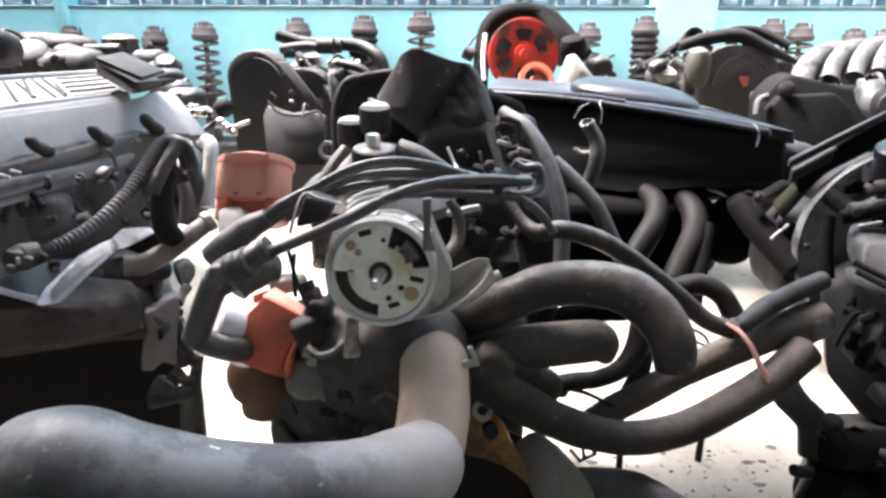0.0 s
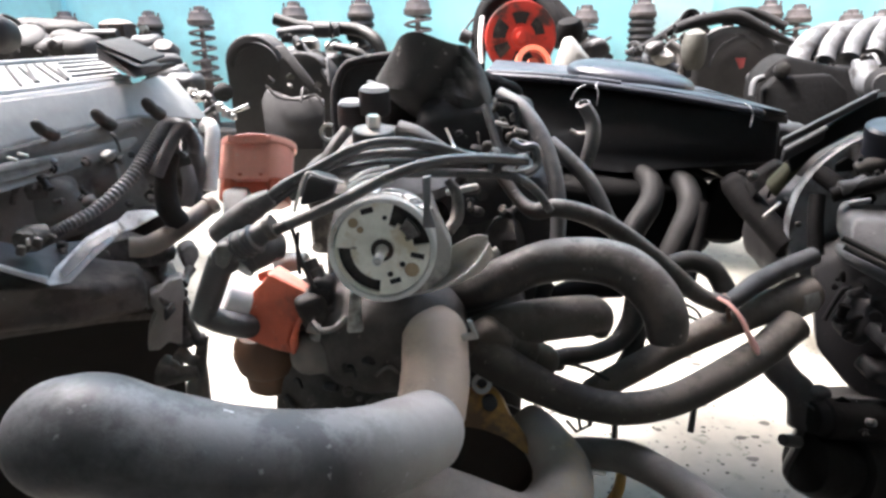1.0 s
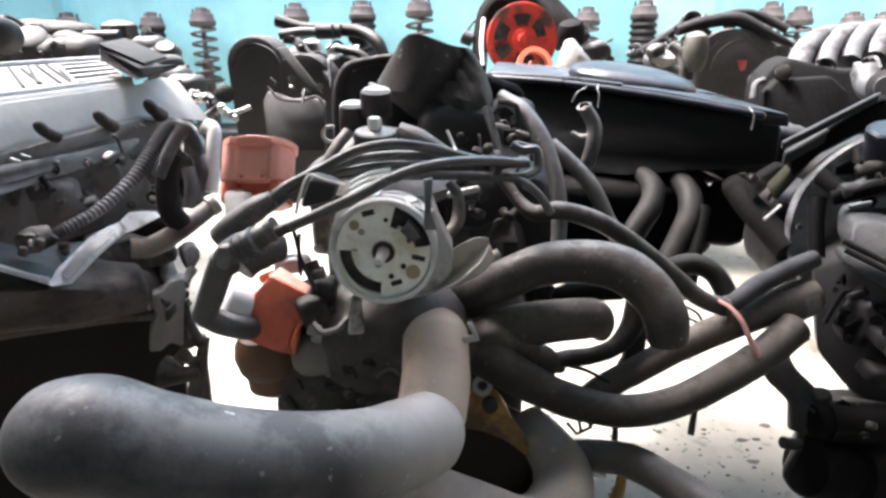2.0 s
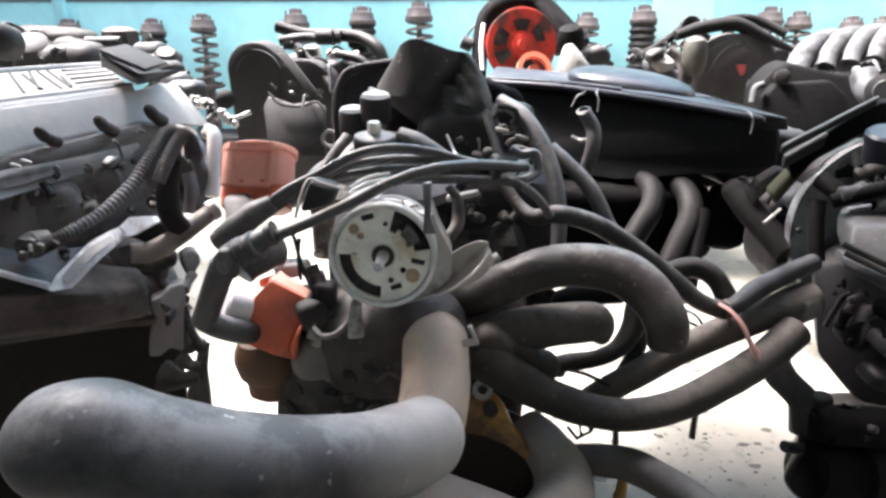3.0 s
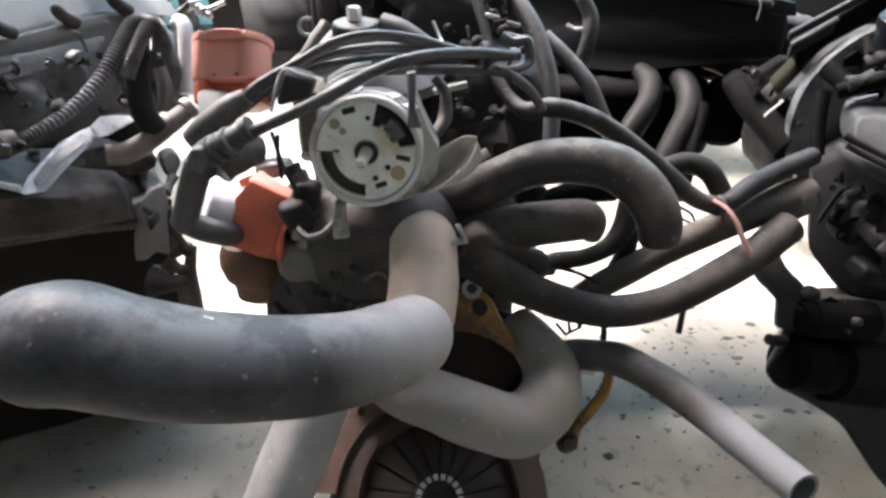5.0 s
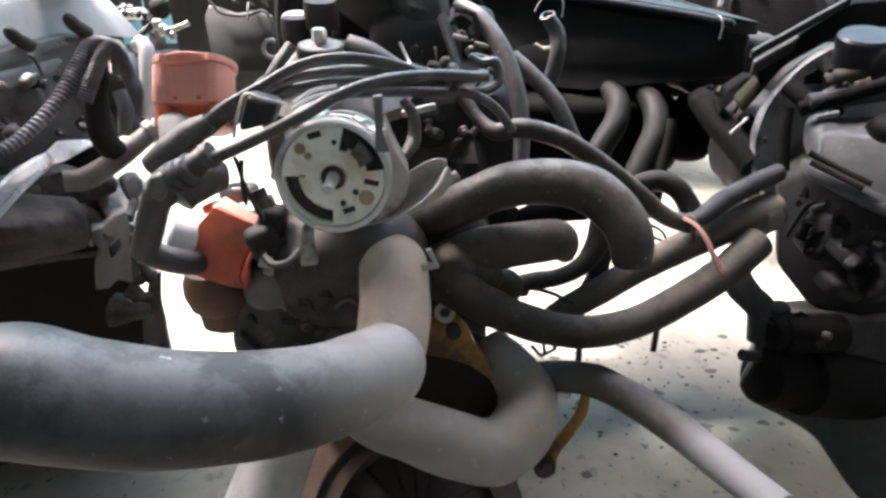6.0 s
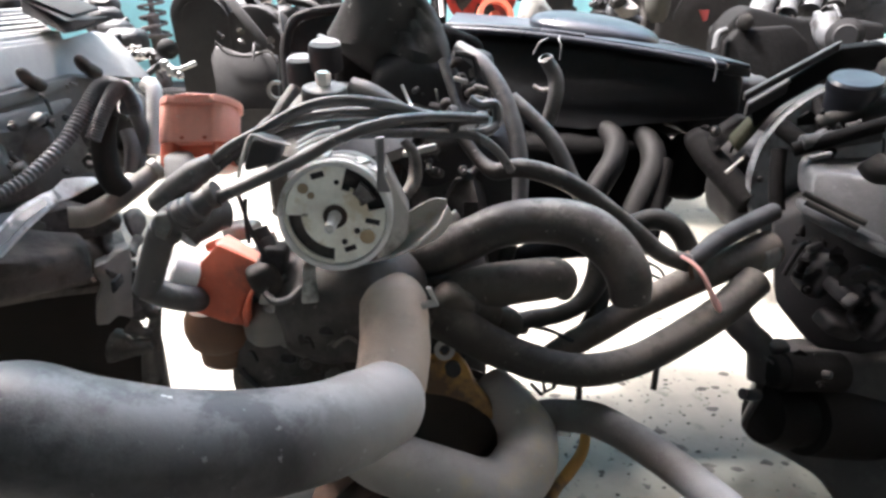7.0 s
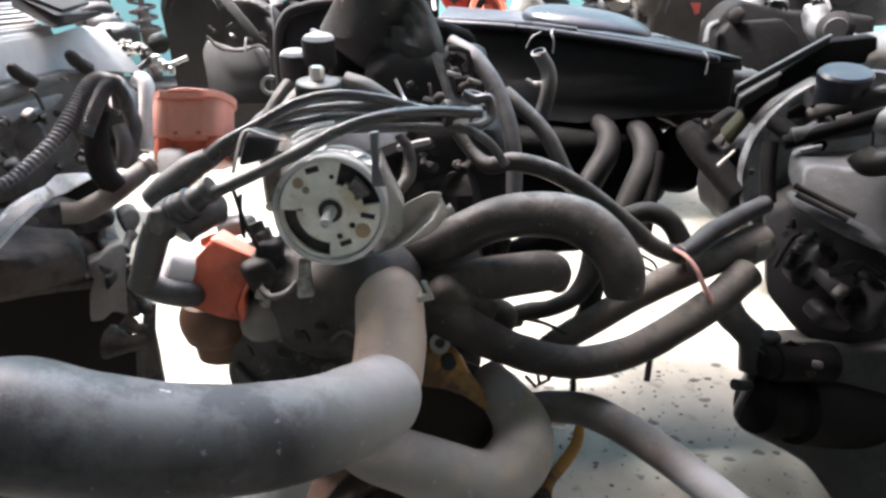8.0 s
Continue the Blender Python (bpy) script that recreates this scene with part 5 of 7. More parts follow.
    for i, (lx, lz, rx, rz, rise, turn, deep) in enumerate(duct):
        loop = []
        hx, hz, mx, mz = (rx - lx) / 2, (rz - lz) / 2, (lx + rx) / 2, (lz + rz) / 2
        for k in range(80):
            g = 2 * math.pi * k / 80
            d = (g - radians(turn) + math.pi) % (2 * math.pi) - math.pi
            fold = 1.5 * deep * math.exp(-(d / (0.16 if d > 0 else 0.45)) ** 2)
            lobe = 0.24 * min(i, 5) / 5 * math.exp(-((d - 0.75) / 0.45) ** 2)
            f = 1 - fold + lobe + 0.025 * math.sin(5 * g + 0.8 * i) + 0.02 * math.sin(9 * g - 1.1 * i)
            front = max(0.0, -math.sin(g))
            loop.append(bm.verts.new((mx + hx * math.cos(g) * (1 + 0.3 * (f - 1)), 0.705 + 0.72 * hx * f * math.sin(g), mz + hz * math.cos(g) + rise * front ** 1.5 * (1 - 0.35 * math.cos(g)) + 0.003 * math.sin(3 * g + i))))
        loops.append(loop)
    for a, b in zip(loops, loops[1:]):
        for k in range(80):
            bm.faces.new((a[k], a[(k + 1) % 80], b[(k + 1) % 80], b[k]))
    bm.faces.new(loops[0])
    bm.faces.new(loops[-1])
    part("air_duct", bm, "duct", t, "crumpled black rubber air duct")
    # added black filler: the dark beside the duct
    part("duct_fill", casting((0.062, 0.755, 0.648), (0.07, 0.05, 0.07), (0, 20, 0), 3.5, 0.004, 76, cuts=8), "blackcast", t)
    part("duct_lip", tube([(-0.0790, 0.690, 0.6815), (-0.0700, 0.668, 0.6800), (-0.0600, 0.656, 0.6770)], [0.003, 0.0045, 0.003], 10), "boot", t, "pale lip of the duct")
    # added black filler: the dark below the duct
    part("duct_fill", casting((-0.001, 0.735, 0.639), (0.14, 0.07, 0.075), (0, 6, 0), 3.5, 0.004, 77, cuts=10), "blackcast", t, "black filler for the dark under the air duct")
    for k, q in enumerate(((0.010, 0.659, 0.641), (0.019, 0.674, 0.653), (0.050, 0.621, 0.623))):
        part("linkage_clip", casting(q, (0.016, 0.012, 0.014), (0, 20, 0), 2.5, 0.001, k, cuts=5), "steel" if k == 0 else "iron", t)
    part("linkage_body", casting((0.020, 0.692, 0.614), (0.1, 0.09, 0.1), (0, 0, 0), 4, 0.006, 71), "plastic", t, "black throttle linkage body")
    part("linkage_body", casting((0.080, 0.700, 0.635), (0.05, 0.06, 0.06), (0, 0, 0), 4, 0.004, 72), "plastic", t)
    part("link_rod", rod((0.044, 0.605, 0.669), (0.057, 0.568, 0.625), 0.0045, 0.004), "bluegrey", t, "grey link rod")
    part("link_wire", tube([(0.005, 0.598, 0.648), (0.011, 0.593, 0.635), (0.016, 0.580, 0.627)], 0.0015, 6), "steel", t)
    part("clip_frame", tube([(0.058, 0.638, 0.670), (0.077, 0.636, 0.666), (0.079, 0.628, 0.644), (0.064, 0.627, 0.641)], 0.003, 6, 2), "plastic", t)
    for q in ((0.062, 0.619, 0.648), (0.082, 0.617, 0.641), (0.081, 0.603, 0.633), (0.048, 0.585, 0.614)):
        part("terminal", box(q, (0.014, 0.006, 0.004), (0, 15, 0), 0.001), "alu", t)
    part("loop_wire", tube([(0.064, 0.553, 0.643), (0.074, 0.552, 0.638), (0.087, 0.552, 0.638), (0.088, 0.546, 0.623), (0.075, 0.534, 0.618), (0.060, 0.534, 0.618)], 0.0045, 8), "lead", t)

    clutter(t, (0.003, 0.560, 0.603), (0.065, 0.568, 0.566), 12, 0.018, 61, ("iron", "plastic", "grimy"))
    clutter(t, (0.066, 0.665, 0.657), (0.082, 0.585, 0.614), 12, 0.013, 62, ("plastic", "alu_dark", "iron"))
    clutter(t, (0.010, 0.663, 0.651), (0.044, 0.607, 0.614), 10, 0.012, 63, ("plastic", "iron", "alu_dark"))
    clutter(t, (-0.119, 0.474, 0.514), (-0.043, 0.480, 0.500), 10, 0.014, 64, ("alu_dark", "iron", "alu"))
    clutter(t, (0.019, 0.507, 0.485), (0.051, 0.499, 0.465), 8, 0.014, 65, ("iron", "plastic"))
    clutter(t, (-0.120, 0.452, 0.452), (-0.040, 0.446, 0.474), 12, 0.016, 66, ("housing", "iron", "grimy", "plastic"))
    clutter(t, (-0.125, 0.462, 0.418), (-0.060, 0.450, 0.430), 10, 0.02, 67, ("iron", "housing", "blackcast"))
    # distributor
    c, ax = Vector((-0.046, 0.434, 0.584)), Vector((-0.06, -1, 0.1)).normalized()
    x, y, z = frame_of(ax)
    R = 0.042
    d = part("distributor", lathe(c - ax * 0.075, ax, [(0, 0.03), (0.01, 0.037), (0.03, 0.038), (0.031, 0.0405), (0.036, 0.0405), (0.037, 0.0385), (0.046, 0.0385), (0.047, 0.041), (0.052, 0.041), (0.054, 0.0385), (0.064, 0.0395), (0.066, R), (0.0755, R), (0.0765, R - 0.0012), (0.0765, R - 0.004), (0.064, R - 0.0048)], 56), "zinc_rim", t, "open distributor housing without its cap")

    def pt(u, v, h=0.0):
        k = 0.00044026
        return c + x * (u * k) + y * (v * k) + ax * h
    part("inner_floor", lathe(c - ax * 0.008, ax, [(0, R - 0.005), (0.0005, R - 0.005)], 48), "iron", d, "dark inside of the distributor")
    # breaker plate in sectors, with openings between them
    k = 0.00044026
    for r0, r1, a0, a1 in ((0.5, 46, 0, 360), (46, 56, -95, 20), (46, 56, 75, 175), (56, 84, -95, 8), (56, 84, 75, 178), (80, 86, -180, -95), (46, 57, -180, -95), (46, 54, 30, 60)):
        part("breaker_plate", plate_arc(c - ax * 0.006, ax, max(r0 * k, 0.0005), r1 * k, a0, a1, 0.004, 30), "zinc", d, "yellowed breaker plate")
    for u, v, w, h, a in ((-25, 70, 22, 10, 15), (62, -10, 24, 9, -12), (22, -57, 20, 9, 18)):
        q = pt(u, v, -0.0022)
        m = Matrix.Translation(q) @ Matrix((x, y, z)).transposed().to_4x4() @ pose(0, 0, 0, 0, 0, a)
        bm = bmesh.new()
        bmesh.ops.create_cube(bm, size=1, matrix=m @ Matrix.Diagonal((w * k, h * k, 0.001, 1)))
        part("slot", bm, "plastic", d, "dark slot in the plate")
    for u, v, r, mt in ((6, 58, 4, "plastic"), (35, -26, 5, "plastic"), (13, -45, 5, "plastic"), (52, -36, 13, "brown_tan"), (-50, 48, 9, "brown_tan"), (-38, 36, 6, "brown_tan")):
        part("spot", lathe(pt(u, v, -0.0025), ax, [(0, r * k), (0.0012, r * k), (0.0016, r * k * 0.8)], 18), mt, d)
    part("pick_up", plate_arc(c - ax * 0.004, ax, 52 * k, 74 * k, 24, 52, 0.007, 10), "alu_dark", d, "grey pick-up piece in the opening")
    part("shaft_collar", lathe(c - ax * 0.003, ax, [(0, 23 * k), (0.0016, 23 * k), (0.0022, 21.5 * k), (0.0012, 20 * k)], 36), "zinc", d, "pale rim round the shaft hole")
    part("shaft_seat", lathe(c - ax * 0.003, ax, [(0, 20 * k), (0.0019, 20 * k), (0.002, 13 * k)], 30), "iron_brown", d, "dark brown disc round the shaft")
    part("shaft", lathe(c - ax * 0.004, ax + Vector((0.02, 0, -0.02)), [(0, 11 * k), (0.009, 11 * k), (0.0095, 9.5 * k), (0.030, 9 * k), (0.0315, 8 * k), (0.0316, 6 * k), (0.029, 5 * k)], 22), "zinc_rim", d, "bright worn distributor shaft")
    for a in (100, 118, 62, 45):
        g = radians(a)
        q = c + (x * math.cos(g) + y * math.sin(g)) * (R + 0.001) - ax * 0.02
        part("rim_lug", box(q, (0.008, 0.014, 0.003), (0, 0, 90 - a), 0.001), "steel", d)
    part("spring_clip", prism([(-0.014, 0.431, 0.643), (-0.007, 0.431, 0.644), (-0.008, 0.423, 0.620), (-0.004, 0.423, 0.606), (-0.014, 0.423, 0.606), (-0.013, 0.424, 0.624)], (0, 0.003, 0), 0.001), "pipe_grey", d, "grey spring clip")
    part("side_wing", prism([(-0.009, 0.469, 0.617), (-0.001, 0.462, 0.597), (0.009, 0.455, 0.578), (0.007, 0.450, 0.557), (-0.007, 0.448, 0.543), (-0.020, 0.446, 0.539), (-0.011, 0.451, 0.567)], (0.0, 0.025, 0), 0.004), "alu", d, "cast side wing of the housing")
    dish = [[(-0.0292, 0.4520, 0.5359), (-0.0065, 0.4460, 0.5445), (0.0101, 0.4430, 0.5535), (0.0222, 0.4430, 0.5630), (0.0312, 0.4450, 0.5720), (0.0381, 0.4500, 0.5832)],
            [(-0.0210, 0.4620, 0.5441), (-0.0029, 0.4640, 0.5495), (0.0114, 0.4660, 0.5569), (0.0227, 0.4660, 0.5657), (0.0309, 0.4630, 0.5746), (0.0376, 0.4560, 0.5843)],
            [(-0.0149, 0.4550, 0.5602), (-0.0009, 0.4560, 0.5709), (0.0097, 0.4570, 0.5784), (0.0203, 0.4580, 0.5840), (0.0294, 0.4580, 0.5874), (0.0375, 0.4560, 0.5872)]]
    part("scoop", sheet(dish, (0.0, 0.004, -0.001)), "scoop", d, "thin dished vacuum bracket with a raised rim")
    skirt = [dish[0], [up(q, -0.0022 * k, 0.0008 * k, 0.004) for k, q in enumerate(dish[0])], [up(q, -0.004 * k - 0.001, 0.0005 * k, 0.014) for k, q in enumerate(dish[0])]]
    part("scoop_skirt", sheet(skirt, (0.0, 0.003, 0.0)), "scoop", d, "beige flank under the bracket's rim")
    # bright tube that paints the highlight along the bracket's edge
    part("scoop_edge_glint", tube(dish[0], 0.0013, 8), "alu_clean", d)
    part("scoop_pin", rod((0.037, 0.462, 0.566), (0.047, 0.464, 0.572), 0.004), "alu", d)
    part("condenser", tube([(0.006, 0.522, 0.616), (0.014, 0.518, 0.604), (0.014, 0.511, 0.585), (0.005, 0.497, 0.575)], [0.004, 0.005, 0.006, 0.005], 12), "grimy", d, "brown condenser tube")
    part("condenser_tab", box((0.019, 0.529, 0.605), (0.03, 0.006, 0.006), (0, -12, 0), 0.002), "alu", d)
    part("connector", prism([(-0.108, 0.433, 0.619), (-0.100, 0.442, 0.643), (-0.079, 0.444, 0.636), (-0.083, 0.440, 0.623)], (0, 0.02, 0), 0.004), "plastic", d, "black connector block")
    part("connector_clip", tube([(-0.109, 0.427, 0.618), (-0.105, 0.432, 0.632), (-0.099, 0.437, 0.645), (-0.088, 0.436, 0.642), (-0.073, 0.439, 0.637)], 0.0016, 8, 3, flat=0.6), "alu", d, "bent bright wire clip")
    for k in range(3):
        part("ring_edge", tube([up((-0.071, 0.442, 0.628), 0.003 * k, 0, 0.006 * k), up((-0.058, 0.449, 0.634), 0.003 * k, 0, 0.006 * k), up((-0.041, 0.455, 0.636), 0.003 * k, 0, 0.006 * k)], 0.0012, 6), "steel", d)

    # ignition leads, bundled towards the head
    leads = (
        (((-0.143, 0.432, 0.595), (-0.122, 0.431, 0.604), (-0.096, 0.431, 0.615), (-0.065, 0.433, 0.629), (-0.036, 0.441, 0.642), (-0.006, 0.459, 0.647), (0.031, 0.490, 0.643), (0.070, 0.518, 0.634)), 0.0045),
        (((-0.147, 0.477, 0.609), (-0.129, 0.482, 0.623), (-0.100, 0.487, 0.637), (-0.070, 0.492, 0.651), (-0.040, 0.499, 0.655), (-0.007, 0.508, 0.649), (0.028, 0.514, 0.638), (0.058, 0.518, 0.634), (0.076, 0.523, 0.633)), 0.0045),
        (((-0.148, 0.485, 0.602), (-0.122, 0.492, 0.620), (-0.088, 0.500, 0.637), (-0.055, 0.506, 0.643), (-0.021, 0.511, 0.643), (0.018, 0.520, 0.639), (0.054, 0.527, 0.630)), 0.0042),
        (((-0.128, 0.493, 0.609), (-0.099, 0.499, 0.626), (-0.070, 0.507, 0.632), (-0.041, 0.508, 0.634), (-0.002, 0.512, 0.632), (0.038, 0.522, 0.629), (0.075, 0.534, 0.633)), 0.0042),
        (((-0.040, 0.495, 0.629), (-0.002, 0.500, 0.628), (0.032, 0.505, 0.626), (0.063, 0.514, 0.621), (0.084, 0.519, 0.607), (0.099, 0.522, 0.587)), 0.004),
    )
    for pts, r in leads:
        part("ignition_lead", tube(pts, r, 12, 8), "lead", t, "grey black ignition lead")
    part("lead_clip", lathe((0.043, 0.510, 0.636), (1, 0.2, -0.1), [(0, 0.0105), (0.0015, 0.0115), (0.005, 0.0115), (0.0065, 0.0105)], 18), "plastic", t, "black clip holding the leads together")

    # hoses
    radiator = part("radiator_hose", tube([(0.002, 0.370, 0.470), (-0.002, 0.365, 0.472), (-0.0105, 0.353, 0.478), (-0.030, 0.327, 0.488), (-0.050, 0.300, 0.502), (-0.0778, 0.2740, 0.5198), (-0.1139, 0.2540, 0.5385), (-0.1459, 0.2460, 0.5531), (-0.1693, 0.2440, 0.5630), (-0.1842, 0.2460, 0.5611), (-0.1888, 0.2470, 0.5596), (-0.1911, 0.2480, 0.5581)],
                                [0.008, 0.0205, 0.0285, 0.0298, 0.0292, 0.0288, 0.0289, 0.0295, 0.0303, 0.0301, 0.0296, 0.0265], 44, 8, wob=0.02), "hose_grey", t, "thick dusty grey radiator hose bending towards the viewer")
    # flaking coat and small pits near the cut end
    rng = random.Random(5)
    axis_a, axis_b = Vector((-0.1814, 0.2450, 0.5626)), Vector((-0.1136, 0.2545, 0.5380))
    for k in range(44):
        u = rng.uniform(0.0, 1.0) ** 2.2
        q = axis_a.lerp(axis_b, u)
        along = (axis_b - axis_a).normalized()
        side = along.cross(Vector((0, 0, 1))).normalized()
        top = side.cross(along)
        g = radians(rng.uniform(35, 95))
        out = top * math.sin(g) + side * math.cos(g) * (1 if side.y < 0 else -1)
        q = q + out * 0.0292
        w, h = rng.uniform(0.0008, 0.0022), rng.uniform(0.0006, 0.0012)
        x = along
        y = out.cross(x)
        ring = [q + x * w * math.cos(a) * rng.uniform(0.6, 1.2) + y * h * math.sin(a) * rng.uniform(0.6, 1.2) - out * 0.0004 for a in (0, 1.1, 2.2, 3.1, 4.2, 5.3)]
        part("flake", prism(ring, out * 0.0011, 0), "flake" if k % 4 else "rubber", radiator, "" if k else "pale flake of the hose coat")
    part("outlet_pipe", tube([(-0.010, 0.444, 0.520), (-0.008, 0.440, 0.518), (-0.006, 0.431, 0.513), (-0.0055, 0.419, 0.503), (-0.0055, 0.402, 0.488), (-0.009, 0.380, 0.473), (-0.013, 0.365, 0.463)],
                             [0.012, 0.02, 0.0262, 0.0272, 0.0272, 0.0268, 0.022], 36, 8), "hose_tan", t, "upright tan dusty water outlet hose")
    part("lower_hose", tube([(0.083, 0.490, 0.379), (0.096, 0.466, 0.377), (0.108, 0.436, 0.367), (0.101, 0.407, 0.357), (0.073, 0.386, 0.351), (0.038, 0.383, 0.365), (0.005, 0.386, 0.380), (-0.024, 0.400, 0.383), (-0.050, 0.423, 0.383)], [0.02, 0.022, 0.026, 0.028, 0.028, 0.027, 0.026, 0.025, 0.024], 30, 8), "hose_beige", t, "dusty beige grey lower water hose")
    part("standing_hose", tube([(-0.079, 0.421, 0.399), (-0.096, 0.389, 0.384), (-0.109, 0.364, 0.361), (-0.125, 0.340, 0.331), (-0.138, 0.326, 0.299), (-0.155, 0.316, 0.244)], 0.027, 28), "hose_pale", t, "pale grey hose hanging to the floor")
    part("heater_hose", tube([(0.121, 0.463, 0.363), (0.146, 0.455, 0.369), (0.171, 0.441, 0.375), (0.197, 0.409, 0.379), (0.217, 0.372, 0.383), (0.238, 0.316, 0.391), (0.250, 0.278, 0.398)], [0.0145, 0.015, 0.0153, 0.015, 0.0142, 0.0133, 0.0128], 30, 10, hollow=0.02), "hose_two", t, "dusty heater hose, brown turning pale grey, cut off")
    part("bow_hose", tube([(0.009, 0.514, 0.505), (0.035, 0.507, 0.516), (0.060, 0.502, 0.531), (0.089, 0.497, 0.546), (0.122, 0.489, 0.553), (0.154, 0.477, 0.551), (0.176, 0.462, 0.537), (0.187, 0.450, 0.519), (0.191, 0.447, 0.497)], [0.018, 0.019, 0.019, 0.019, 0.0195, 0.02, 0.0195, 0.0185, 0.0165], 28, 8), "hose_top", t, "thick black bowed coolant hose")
    part("stub_hose", tube([(0.020, 0.508, 0.461), (0.051, 0.503, 0.476), (0.088, 0.501, 0.485), (0.125, 0.502, 0.489), (0.142, 0.507, 0.487), (0.150, 0.515, 0.478), (0.158, 0.529, 0.460)], [0.021, 0.021, 0.0205, 0.02, 0.019, 0.016, 0.01], 24, 8), "hose_dark", t, "short dusty coolant hose")
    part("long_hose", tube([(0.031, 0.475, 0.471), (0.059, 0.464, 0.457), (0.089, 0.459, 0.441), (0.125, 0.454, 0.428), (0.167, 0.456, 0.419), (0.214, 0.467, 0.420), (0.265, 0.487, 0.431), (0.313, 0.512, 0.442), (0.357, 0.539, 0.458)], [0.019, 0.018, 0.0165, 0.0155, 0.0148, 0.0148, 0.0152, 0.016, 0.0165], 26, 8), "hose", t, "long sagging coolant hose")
    part("cross_hose", tube([(0.1442, 0.5160, 0.3882), (0.1596, 0.5190, 0.3983), (0.1978, 0.5240, 0.4190), (0.2372, 0.5300, 0.4403), (0.2993, 0.5480, 0.4587), (0.3665, 0.5700, 0.4728), (0.3910, 0.5770, 0.4772)], [0.0125, 0.0132, 0.0138, 0.014, 0.0158, 0.018, 0.0185], 24, 8), "hose_dark", t, "straight dusty coolant hose")
    part("hose_cuff", rod((0.367, 0.570, 0.469), (0.388, 0.577, 0.474), 0.0205), "alu_dark", t, "grey metal cuff")
    part("steel_pipe", tube([(0.398, 0.596, 0.510), (0.367, 0.583, 0.504), (0.321, 0.558, 0.496), (0.291, 0.539, 0.487), (0.274, 0.537, 0.480)], [0.0095, 0.0102, 0.0102, 0.009, 0.007], 20, 6), "bluegrey", t, "grey bent steel pipe")
    part("thin_hose", tube([(0.060, 0.581, 0.603), (0.075, 0.564, 0.585), (0.089, 0.551, 0.577), (0.111, 0.547, 0.581), (0.144, 0.544, 0.573), (0.177, 0.542, 0.554), (0.215, 0.538, 0.526), (0.250, 0.532, 0.497), (0.280, 0.533, 0.484)], [0.006, 0.006, 0.008, 0.009, 0.009, 0.0088, 0.0085, 0.009, 0.009], 18, 8), "hose_top", t, "thin black vacuum hose")
    part("upright_hose", tube([(0.064, 0.670, 0.672), (0.085, 0.645, 0.660), (0.103, 0.620, 0.635), (0.114, 0.598, 0.604), (0.118, 0.581, 0.573), (0.117, 0.568, 0.536)], [0.007, 0.0082, 0.0086, 0.0084, 0.008, 0.008], 20, 8), "pipe_grey", t, "grey rubber breather hose")
    part("upright_hose", tube([(0.122, 0.672, 0.618), (0.139, 0.656, 0.604), (0.162, 0.637, 0.581), (0.179, 0.620, 0.548), (0.193, 0.605, 0.521)], 0.0085, 16), "boot", t)
    part("dark_hose", tube([(0.249, 0.615, 0.490), (0.277, 0.617, 0.496), (0.298, 0.609, 0.489), (0.310, 0.597, 0.471), (0.314, 0.580, 0.452)], 0.0115, 16), "rubber", t)
    part("dark_hose", tube([(0.0823, 0.5120, 0.4111), (0.0999, 0.5150, 0.4262), (0.1217, 0.5200, 0.4341), (0.1507, 0.5240, 0.4355), (0.1764, 0.5300, 0.4442), (0.1922, 0.5400, 0.4618), (0.1996, 0.5500, 0.4841)], [0.012, 0.0105, 0.009, 0.0088, 0.0095, 0.0115, 0.013], 16), "rubber", t, "thin black hose in an S bend")
    part("rear_hose", tube([(0.1117, 0.6000, 0.4541), (0.1390, 0.6050, 0.4628), (0.1681, 0.6100, 0.4681), (0.2013, 0.6150, 0.4657)], [0.012, 0.0135, 0.0135, 0.012], 16), "blackcast", t, "black hose behind the bowed one")
    part("dark_hose", tube([(0.200, 0.551, 0.461), (0.201, 0.543, 0.439), (0.187, 0.533, 0.412)], 0.009, 14), "rubber", t)
    for pts in (((0.166, 0.483, 0.391), (0.167, 0.478, 0.378), (0.166, 0.474, 0.365)), ((0.264, 0.524, 0.387), (0.260, 0.517, 0.368), (0.257, 0.510, 0.349))):
        part("hanging_wire", tube(pts, 0.0032, 8), "plastic", t, "hanging cut black wire")
    part("thin_wire", tube([(0.124, 0.518, 0.428), (0.144, 0.516, 0.423), (0.167, 0.512, 0.412)], 0.002, 6), "plastic", t)
    part("thin_wire", tube([(0.245, 0.554, 0.469), (0.257, 0.551, 0.461), (0.271, 0.549, 0.456)], 0.0014, 6), "plastic", t)
    part("thin_wire", tube([(0.249, 0.556, 0.475), (0.262, 0.553, 0.468), (0.268, 0.550, 0.459)], 0.0014, 6), "plastic", t)
    part("wire_clip", tube([(0.1175, 0.4700, 0.3955), (0.1275, 0.4700, 0.3825), (0.1398, 0.4700, 0.3897), (0.1355, 0.4700, 0.4025), (0.1284, 0.4700, 0.3987), (0.1316, 0.4700, 0.3845)], 0.0018, 6, 1), "plastic", t, "small open black plastic clip")
    part("wire_clip", tube([(0.1404, 0.4720, 0.3881), (0.1412, 0.4720, 0.3971), (0.1360, 0.4720, 0.4016)], 0.0022, 6, 2), "plastic", t)
    part("cable_tie", tube([(0.266, 0.522, 0.498), (0.276, 0.515, 0.493), (0.285, 0.507, 0.482), (0.293, 0.502, 0.466), (0.303, 0.499, 0.450)], [0.003, 0.0035, 0.0045, 0.0055, 0.006], 10, 4, flat=0.4), "pink", t, "faded pink plastic tie")
